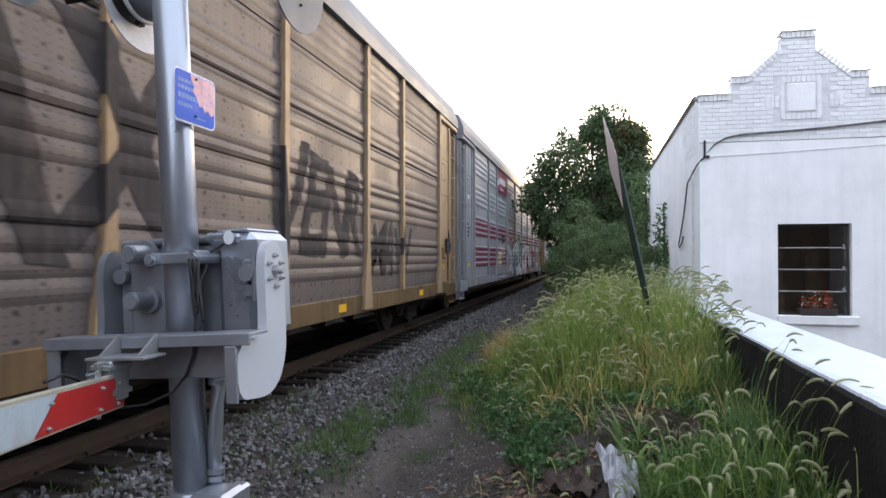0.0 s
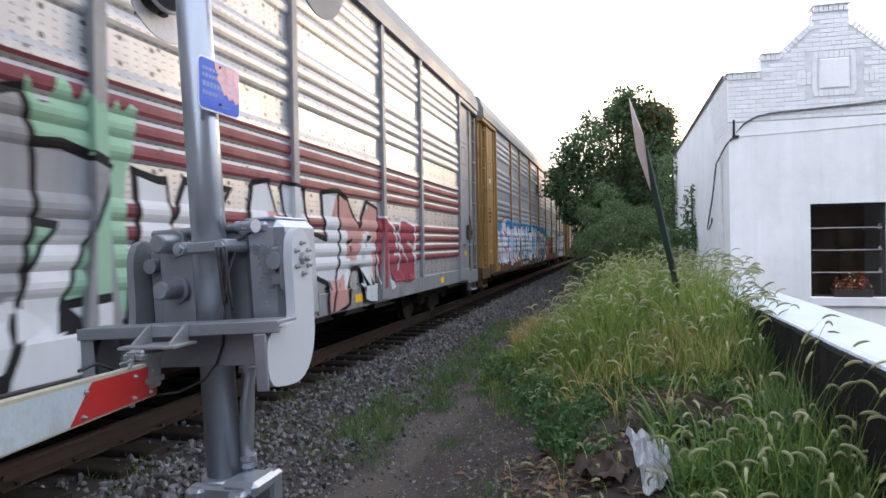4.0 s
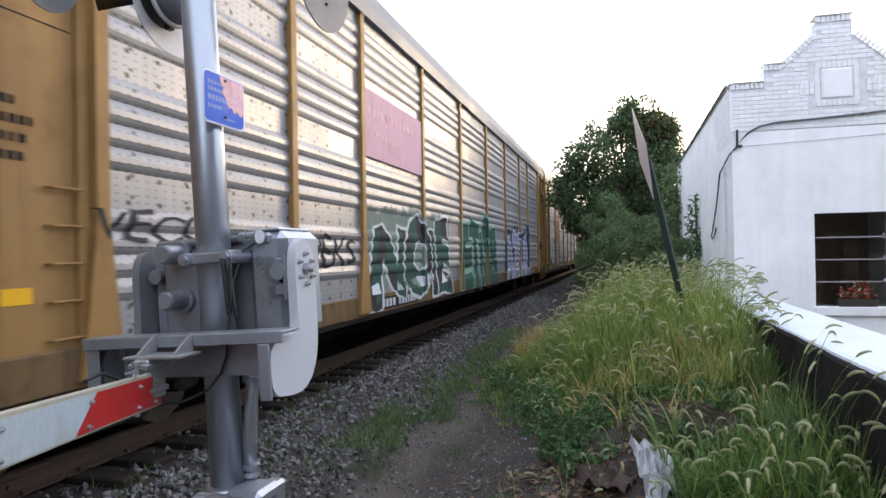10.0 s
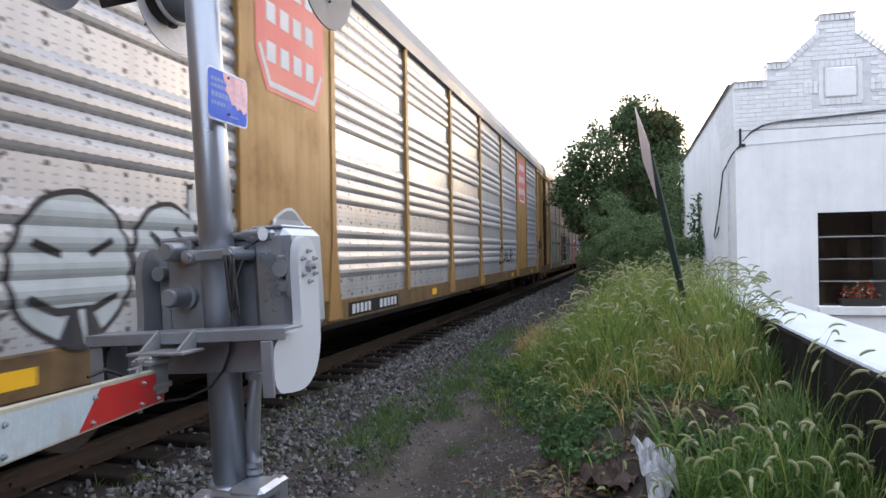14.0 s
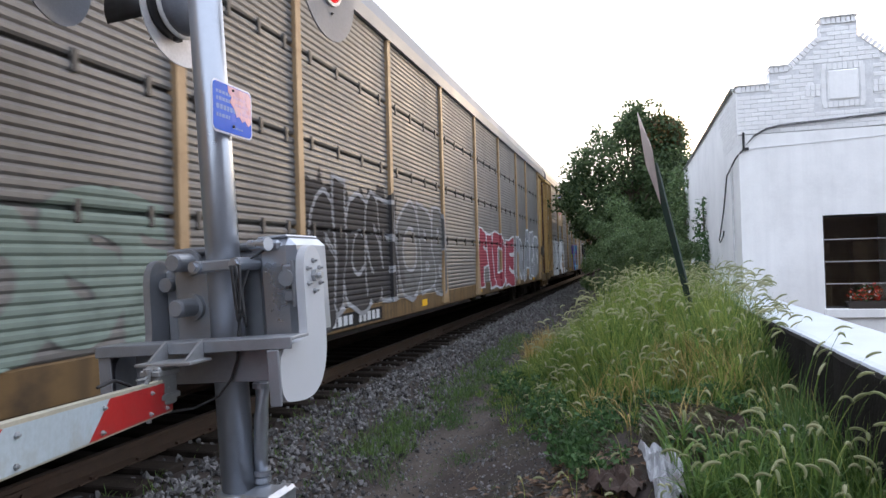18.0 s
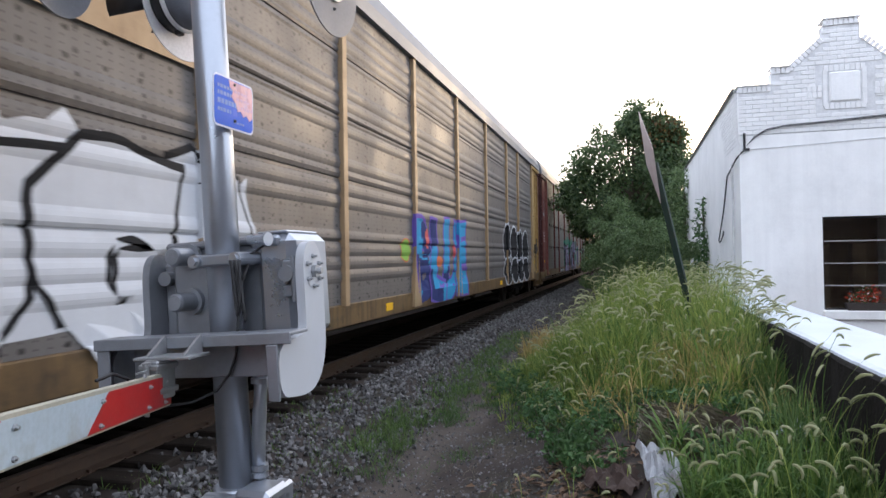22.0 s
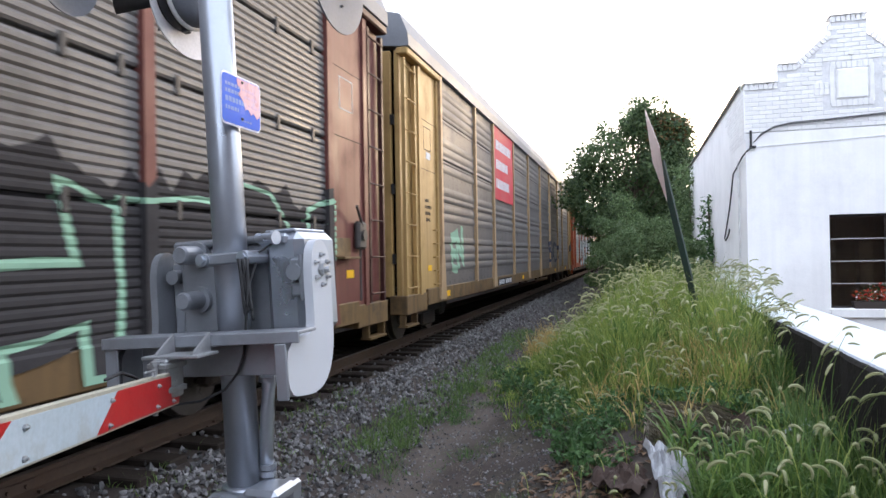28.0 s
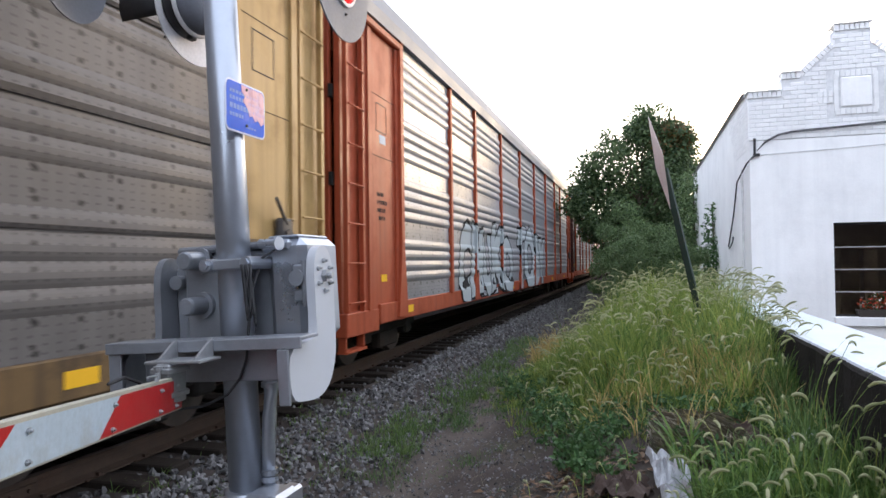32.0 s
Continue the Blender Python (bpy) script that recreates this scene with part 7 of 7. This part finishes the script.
def build_foxtails():
    """Arching stems that each carry a bristly nodding head."""
    rnd = random.Random(52)
    V, F, HV, HF = [], [], [], []

    def strand(p, hgt, az, nod, head, r):
        d = Vector((math.cos(az), math.sin(az), 0))
        side = Vector((-d.y, d.x, 0))
        n = 7
        th = rnd.uniform(0.02, 0.12)
        pts = [Vector(p)]
        for i in range(n):
            th += nod * 0.55 * (i / n) ** 2 * 0.9
            pts.append(pts[-1] + (d * math.sin(th) + Vector((0, 0, math.cos(th)))) * hgt / n)
        b = len(V)
        s = side * 0.0024
        for q in pts:
            V.append(tuple(q - s))
            V.append(tuple(q + s))
        for i in range(n):
            F.append((b + 2 * i, b + 2 * i + 1, b + 2 * i + 3, b + 2 * i + 2))
        # head: it curls over and hangs
        seg = [pts[-1]]
        m = 8
        tot = nod * rnd.uniform(1.4, 2.3)
        for i in range(m):
            th += tot / m
            seg.append(seg[-1] + (d * math.sin(th) + Vector((0, 0, math.cos(th)))) * head / m)
        c = 5
        b = len(HV)
        for i, q in enumerate(seg):
            t = i / m
            rr = r * (0.35 + 0.75 * math.sin(math.pi * min(1, t * 0.8 + 0.14)))
            e2 = (seg[min(i + 1, m)] - seg[max(i - 1, 0)]).normalized().cross(side)
            for k in range(c):
                a = 2 * math.pi * k / c
                HV.append(tuple(q + (side * math.cos(a) + e2 * math.sin(a)) * rr))
        for i in range(m):
            for k in range(c):
                HF.append((b + i * c + k, b + i * c + (k + 1) % c, b + (i + 1) * c + (k + 1) % c, b + (i + 1) * c + k))
        for _ in range(75):
            i = rnd.randrange(m)
            q = seg[i].lerp(seg[i + 1], rnd.random())
            w = Vector((rnd.uniform(-1, 1), rnd.uniform(-1, 1), rnd.uniform(-1, 1))).normalized()
            ax = (seg[i + 1] - seg[i]).normalized()
            tip = q + (w + ax * 0.7).normalized() * r * rnd.uniform(1.7, 2.8)
            g = len(HV)
            o = ax.cross(w).normalized() * 0.0013
            HV.extend((tuple(q - o), tuple(q + o), tuple(tip)))
            HF.append((g, g + 1, g + 2))
    for p in spots(820, -1.7, 1.3, 5.9, 12.8, 53, lambda x, y: tall(x, y) * smooth_step(-1.9, -0.3, x), 0.85):
        k = growth(p[0], p[1])
        strand(p, max(0.25, k * rnd.uniform(0.6, 0.9)), rnd.uniform(0, 6.28), rnd.uniform(0.6, 1.2), rnd.uniform(0.09, 0.15), rnd.uniform(0.007, 0.011))
    for p in spots(60, 0.2, 1.28, 3.0, 5.0, 54, front):
        strand(p, rnd.uniform(0.30, 0.52), rnd.uniform(0, 6.28), rnd.uniform(0.7, 1.2), rnd.uniform(0.07, 0.12), rnd.uniform(0.007, 0.010))
    for p in spots(34, 0.55, 1.3, 3.2, 4.7, 61):
        strand(p, rnd.uniform(0.42, 0.72), rnd.uniform(0, 6.28), rnd.uniform(0.7, 1.2), rnd.uniform(0.08, 0.13), rnd.uniform(0.008, 0.011))
    for p in spots(120, 0.95, 1.32, 3.8, 11.3, 55, clear_hollow):
        strand(p, rnd.uniform(0.6, 0.92), rnd.uniform(-0.9, 0.9), rnd.uniform(0.4, 1.0), rnd.uniform(0.09, 0.15), rnd.uniform(0.007, 0.009))
    for p in spots(150, -0.4, 1.3, 8.5, 12.5, 56, tall):
        strand(p, rnd.uniform(0.72, 0.98), rnd.uniform(0, 6.28), rnd.uniform(0.5, 1.0), rnd.uniform(0.09, 0.15), rnd.uniform(0.007, 0.009))
    for p in spots(30, -0.8, 0.3, 3.6, 4.9, 57):
        strand(p, rnd.uniform(0.14, 0.3), rnd.uniform(0, 6.28), rnd.uniform(0.8, 1.3), rnd.uniform(0.05, 0.09), rnd.uniform(0.007, 0.009))
    for nm, vv, ff, mat, lab in (("foxtail_stems", V, F, GRASS_LIT, "thin arching foxtail stems"), ("foxtail_heads", HV, HF, FOXTAIL, "pale bristly nodding foxtail seed heads")):
        me = bpy.data.meshes.new(nm)
        me.from_pydata(vv, [], ff)
        me.materials.append(mat)
        tagged(new(nm, me), lab, "grass", kind="stuff")


build_foxtails()


# ---- broad-leaved weeds, shrubs, tree, climbing plants ----
def weed(name, x, y, r, hgt, count, size, mat, label, seed, category="weed"):
    rnd = random.Random(seed)
    z = ground_z(x, y)
    t = thing(name, pose(x, y, z - 0.02), label, category)
    blobs = [(rnd.uniform(-r, r), rnd.uniform(-r, r), rnd.uniform(0.25, 0.9) * hgt, rnd.uniform(0.2, 0.4) * max(r, hgt * 0.5)) for _ in range(9)]
    for b in blobs:
        part("stem", cable(bmesh.new(), [(b[0] * 0.2, b[1] * 0.2, 0), (b[0] * 0.6, b[1] * 0.6, b[2] * 0.5), (b[0], b[1], b[2])], 0.004 + 0.004 * r, 5), MAT["stem"], t)
    part("foliage", leaf_cloud(count, blobs, size, seed), mat, t)


MAT["stem"] = material("green_brown_stem", (0.06, 0.06, 0.025), 0.7, 0, 0.3, 10, 60, 0.1)
MAT["bark"] = material("grey_brown_bark", (0.10, 0.075, 0.055), 0.9, 0, 0.35, 6, 30, 0.8, (0.04, 0.03, 0.025), 0.5, 3.0, streak=0.5)


def build_plants():
    for k, (x, y, r, hh) in enumerate(((-0.5, 6.1, 0.28, 0.34), (-0.2, 5.5, 0.30, 0.30), (-0.55, 5.4, 0.22, 0.24), (0.8, 6.4, 0.30, 0.28), (1.05, 6.9, 0.24, 0.3), (-1.0, 7.4, 0.28, 0.4), (-1.25, 8.2, 0.3, 0.4), (-0.3, 4.9, 0.18, 0.2), (0.55, 6.0, 0.28, 0.26), (1.15, 4.3, 0.2, 0.2), (0.95, 7.6, 0.3, 0.4), (-0.85, 6.6, 0.25, 0.3), (-1.6, 9.5, 0.3, 0.35), (-0.05, 6.3, 0.25, 0.3))):
        weed("leafy_weed", x, y, r, hh, 420, 0.05, LEAF_DARK, "dark green broad-leaved weed at the foot of the bank", 70 + k)
    for k, (x, y) in enumerate(((0.75, 4.9), (1.1, 5.0), (0.45, 5.2), (0.9, 5.8), (1.2, 5.7))):
        weed("leafy_weed", x, y, 0.24, 0.2, 360, 0.05, LEAF_DARK, "low dark green weed among the rotten boards", 170 + k)
    for k, (x, y, r, hh, s) in enumerate(((-0.65, 22.0, 0.85, 2.1, 0.10), (0.05, 20.0, 0.9, 2.2, 0.10), (0.75, 18.5, 0.7, 1.8, 0.09), (-1.1, 26.0, 0.7, 2.4, 0.11), (0.6, 24.0, 1.1, 3.4, 0.12), (1.0, 15.0, 0.4, 1.3, 0.08), (-0.5, 25.0, 0.9, 2.9, 0.11))):
        weed("shrub", x, y, r, hh, 6500, s * 0.7, LEAF_SHRUB, "feathery pale green shrub beside the track", 90 + k, "shrub")
    # climbing plant on the side wall
    ivy = thing("climbing_plant", pose(BX, 16.6, 0.6), "dark green climber on the white side wall", "climbing plant")
    bm = bmesh.new()
    cable(bm, [(-0.05, 0, 0), (-0.05, 0.1, 0.9), (-0.05, 0.0, 1.7), (-0.05, 0.15, 2.3)], 0.02)
    part("stem", bm, MAT["stem"], ivy)
    part("foliage", leaf_cloud(1500, [(-0.12, -0.15 + 0.3 * math.sin(k), 0.2 + 0.2 * k, 0.32 - 0.022 * k) for k in range(11)], 0.09, 77), LEAF_DARK, ivy)
    ivy = thing("climbing_plant", pose(BX, 21.6, 0.3), "bright green creeper at the far end of the side wall", "climbing plant")
    bm = bmesh.new()
    cable(bm, [(-0.05, 0, 0), (-0.05, 0.3, 1.5), (-0.05, 0.5, 3.2)], 0.03)
    part("stem", bm, MAT["stem"], ivy)
    part("foliage", leaf_cloud(2200, [(-0.2, 0.3 * math.sin(k * 1.7), 0.4 + 0.32 * k, 0.42) for k in range(11)], 0.11, 78), LEAF_SHRUB, ivy)
    # the tree beyond the shrubs
    tree = thing("tree", pose(0.0, 30.0, -0.1), "dense dark green broad-leaved tree, its top leaves coloured reddish as sunlit", "tree")
    rnd = random.Random(5)
    bm = bmesh.new()
    trunk = [(0.2, 0, -0.2), (0.15, 0.05, 1.6), (0.0, 0.1, 3.2), (0.1, 0.0, 5.0)]
    for (a, b, r0, r1) in ((trunk[0], trunk[1], 0.24, 0.2), (trunk[1], trunk[2], 0.2, 0.16), (trunk[2], trunk[3], 0.16, 0.09)):
        tube(bm, a, b, r0, r1, n=12)
    part("trunk", bm, MAT["bark"], tree)
    blobs = []
    outline = [(-2.45, 4.9, 0.65), (-2.1, 5.5, 0.6), (-2.55, 4.2, 0.5), (-1.75, 6.1, 0.65), (-1.25, 6.75, 0.65), (-0.65, 6.9, 0.6), (-0.2, 7.5, 0.6), (0.35, 7.9, 0.5), (0.2, 8.25, 0.32), (0.75, 7.6, 0.6),
               (1.25, 7.35, 0.55), (1.7, 6.95, 0.55), (2.05, 6.4, 0.55), (2.25, 5.8, 0.5), (2.0, 5.1, 0.6), (-2.75, 4.7, 0.5), (-2.9, 4.1, 0.45)]
    for x, z, r in outline:
        for _ in range(3):
            blobs.append((x + rnd.uniform(-0.2, 0.2), rnd.uniform(-1.3, 1.3), z + rnd.uniform(-0.25, 0.15), r * rnd.uniform(0.55, 1.0)))
    for x, z, r in ((0.5, 7.4, 0.5), (0.0, 7.3, 0.5), (0.6, 6.8, 0.6), (1.1, 6.6, 0.65), (1.5, 6.2, 0.65), (0.9, 6.0, 0.7), (1.6, 5.6, 0.6), (1.2, 7.0, 0.5), (0.3, 7.2, 0.5), (1.7, 6.7, 0.5), (-2.3, 3.6, 0.5), (-2.0, 3.0, 0.5)):
        for yy in (-0.9, 0.0, 0.8):
            blobs.append((x + rnd.uniform(-0.15, 0.15), yy, z, r))
    for _ in range(110):
        x, z = rnd.uniform(-2.1, 1.9), rnd.uniform(1.6, 7.0)
        if z > 6.4 + 0.4 * x or (x < -1.5 and z < 3.0):
            continue
        blobs.append((x, rnd.uniform(-1.6, 1.6), z, rnd.uniform(0.4, 0.75)))
    bm = bmesh.new()
    for b in blobs[::4]:
        cable(bm, [(0.1, 0.05, min(4.6, 1.5 + 0.4 * b[2])), (0.5 * b[0], 0.5 * b[1], 0.65 * b[2] + 0.8), (b[0], b[1], b[2])], 0.035, 5)
    part("limb", bm, MAT["bark"], tree)
    part("crown", leaf_cloud(42000, blobs, 0.15, 60, narrow=0.6), LEAF_MID, tree, "dense dark green leaves")
    # leaves at the upper right, coloured as if the low sun caught them
    part("top_leaves", leaf_cloud(1500, [b for b in blobs if b[0] > 0.9 and b[2] > 6.5], 0.18, 61, narrow=0.6), LEAF_SUNLIT, tree, "reddish-brown leaves at the top, low sun put into their colour")
    # unseen trees added behind the building to shade the lower part of the train
    for k, (x, y, hh) in enumerate(((3.6, 26.6, 5.2), (4.3, 31.0, 5.4), (4.7, 35.5, 5.7), (4.1, 40.0, 6.0), (3.7, 45.0, 6.3), (3.5, 51.0, 6.5))):
        t = thing("tree", pose(x, y, -0.6), "unseen broad-leaved green tree behind the white building, added for shade", "tree")
        rt = random.Random(200 + k)
        bm = bmesh.new()
        tube(bm, (0, 0, 0), (0.1, 0.1, hh * 0.45), 0.2, 0.13, n=10)
        part("trunk", bm, MAT["bark"], t)
        blobs = [(rt.uniform(-1.4, 1.4), rt.uniform(-2.6, 2.6), rt.uniform(0.15, 0.95) * hh, rt.uniform(0.6, 1.0)) for _ in range(44)]
        bm = bmesh.new()
        for b in blobs[::3]:
            cable(bm, [(0.05, 0.05, hh * 0.35), (0.5 * b[0], 0.5 * b[1], 0.6 * b[2] + 0.2), (b[0], b[1], b[2])], 0.03, 5)
        part("limb", bm, MAT["bark"], t)
        part("crown", leaf_cloud(5000, blobs, 0.24, 210 + k, narrow=0.6), LEAF_MID, t)
    # unseen row of trees along the track beyond the nearest, added for shade
    for k, (x, y, hh) in enumerate(((0.6, 39.0, 7.0), (1.0, 48.0, 7.5), (0.4, 57.0, 7.2), (0.9, 68.0, 8.0), (0.6, 80.0, 8.0))):
        t = thing("tree", pose(x, y, -0.4), "unseen broad-leaved green tree beside the railway line, added for shade", "tree", "row of trees along the track")
        rt = random.Random(300 + k)
        part("trunk", tube(bmesh.new(), (0, 0, 0), (0.1, 0.1, hh * 0.45), 0.2, 0.13, n=10), MAT["bark"], t)
        blobs = [(rt.uniform(-1.9, 1.9), rt.uniform(-3.2, 3.2), rt.uniform(0.15, 1.0) * hh, rt.uniform(0.7, 1.1)) for _ in range(40)]
        bm = bmesh.new()
        for b in blobs[::3]:
            cable(bm, [(0.05, 0.05, hh * 0.35), (0.5 * b[0], 0.5 * b[1], 0.6 * b[2] + 0.2), (b[0], b[1], b[2])], 0.03, 5)
        part("limb", bm, MAT["bark"], t)
        part("crown", leaf_cloud(6000, blobs, 0.26, 310 + k, narrow=0.6), LEAF_MID, t)
    # far woods close the view
    far = []
    rnd = random.Random(6)
    for _ in range(260):
        a = rnd.uniform(0, 2 * math.pi)
        r = rnd.uniform(90, 140)
        far.append((r * math.cos(a), r * math.sin(a), rnd.uniform(0.5, 4.5), rnd.uniform(2.5, 5.0)))
    far = [b for b in far if not (-30 < b[0] < 10 and abs(b[1]) < 300 and b[0] > -12 and b[0] < 2)]
    tagged(mesh_ob("far_woods", leaf_cloud(16000, far, 1.3, 62, narrow=0.8), LEAF_MID), "distant dark green woods", "trees", kind="stuff")


build_plants()


# ---- litter on the bank ----
def rag(name, x, y, w, l, hgt, mat, label, seed, rot=0.0, tilt=0.0):
    """A crumpled sheet with thickness."""
    bm = bmesh.new()
    nu, nv = 16, 16
    g = []
    for i in range(nu + 1):
        r = []
        for j in range(nv + 1):
            u, v = i / nu - 0.5, j / nv - 0.5
            k = 1 + 0.25 * noise.noise((u * 3, v * 3, seed))
            z = hgt * (0.6 + noise.noise((u * 4, v * 4, seed + 5)) + 0.5 * noise.noise((u * 11, v * 11, seed + 9))) * (1.15 - 1.6 * (u * u + v * v))
            r.append(bm.verts.new((u * w * k, v * l * k, z)))
        g.append(r)
    for i in range(nu):
        for j in range(nv):
            bm.faces.new((g[i][j], g[i + 1][j], g[i + 1][j + 1], g[i][j + 1]))
    o = mesh_ob(name, bm, mat, smooth=False)
    o.matrix_world = pose(x, y, ground_z(x, y) + 0.02, tilt, 0, rot)
    md = o.modifiers.new("thick", "SOLIDIFY")
    md.thickness = 0.006
    return tagged(o, label, "litter")


TORN = material("torn_white_sheet", (0.40, 0.41, 0.43), 0.6, 0, 0.12, 5, 40, 0.3, (0.16, 0.09, 0.055), 0.9, 3.5)
BARK_D = material("brown_torn_board", (0.055, 0.034, 0.026), 0.9, 0, 0.35, 6, 30, 0.6, (0.12, 0.10, 0.09), 0.4, 4.0)
GREYM = material("grey_dead_matting", (0.22, 0.205, 0.18), 0.9, 0, 0.25, 9, 60, 0.7, (0.12, 0.10, 0.08), 0.5, 4.0)
rag("torn_sheet", 0.17, 4.62, 0.22, 0.62, 0.12, TORN, "torn white and brown sheet lying on the bank", 2.0, 10, 16)
rag("torn_sheet", 1.16, 5.4, 0.40, 0.24, 0.12, TORN, "crumpled pale sheet among the grass by the wall", 6.0, 20)
rag("brown_board", -0.12, 4.62, 0.34, 0.40, 0.10, BARK_D, "brown torn board on the dirt", 12.0, -20)
rag("brown_board", 0.72, 5.45, 0.48, 0.30, 0.12, BARK_D, "dark brown rotten board in the grass", 14.0, 10)
rag("brown_board", 0.98, 5.15, 0.36, 0.22, 0.12, BARK_D, "dark brown rotten board in the grass", 17.0, -15)


def build_thatch():
    """Dead grass lying in one direction over the torn sheet."""
    rnd = random.Random(91)
    bm = bmesh.new()
    for _ in range(1500):
        x, y = rnd.uniform(0.02, 0.62), rnd.uniform(5.15, 6.1)
        z = ground_z(x, y) + rnd.uniform(0.02, 0.16)
        a = rnd.gauss(-1.15, 0.22)
        ln = rnd.uniform(0.15, 0.38)
        d = Vector((math.cos(a), math.sin(a), rnd.uniform(-0.45, 0.05))) * ln
        sd = Vector((-math.sin(a), math.cos(a), 0)) * rnd.uniform(0.002, 0.004)
        p = Vector((x, y, z))
        bm.faces.new([bm.verts.new(q) for q in (p - sd, p + sd, p + d * 0.6 + sd + Vector((0, 0, 0.02)), p + d, p + d * 0.6 - sd + Vector((0, 0, 0.02)))])
    tagged(mesh_ob("dead_thatch", bm, GRASS_DEAD, smooth=False), "grey-brown flattened dead grass on the bank", "grass", kind="stuff")


build_thatch()


def build_leaf_litter():
    """Curled brown leaves on the dirt at the foot of the bank."""
    rnd = random.Random(95)
    bm = bmesh.new()
    for _ in range(620):
        x, y = rnd.gauss(-0.35, 0.35), rnd.uniform(3.7, 5.4)
        z = ground_z(x, y) + rnd.uniform(0.004, 0.02)
        a, ln = rnd.uniform(0, 6.28), rnd.uniform(0.02, 0.055)
        u = Vector((math.cos(a), math.sin(a), rnd.uniform(-0.3, 0.3))) * ln
        w = Vector((-math.sin(a), math.cos(a), rnd.uniform(-0.4, 0.4))) * ln * 0.45
        p = Vector((x, y, z))
        bm.faces.new([bm.verts.new(q) for q in (p - u, p - w + Vector((0, 0, ln * 0.25)), p + u, p + w + Vector((0, 0, ln * 0.25)))])
    tagged(mesh_ob("leaf_litter", bm, LEAF_BROWN), "curled brown dead leaves on the dirt", "leaves", kind="stuff")


LEAF_BROWN = leaf_material("brown_dead_leaf", (0.07, 0.04, 0.025), (0.24, 0.15, 0.09), 0.15)
build_leaf_litter()


# ---- movement of the train ----
def motions():
    steps = [i * 2 / 30 for i in range(481)]
    for car, y in CARS:
        walk(car, [(t, pose(TRACK_X, y - rolled(t), 0)) for t in range(0, 33, 2)])
    for wheel, a in WHEELS:
        walk(wheel, [(t, pose(0, a, 0.425, math.degrees(rolled(t) / 0.425) % 360.0)) for t in steps])


motions()
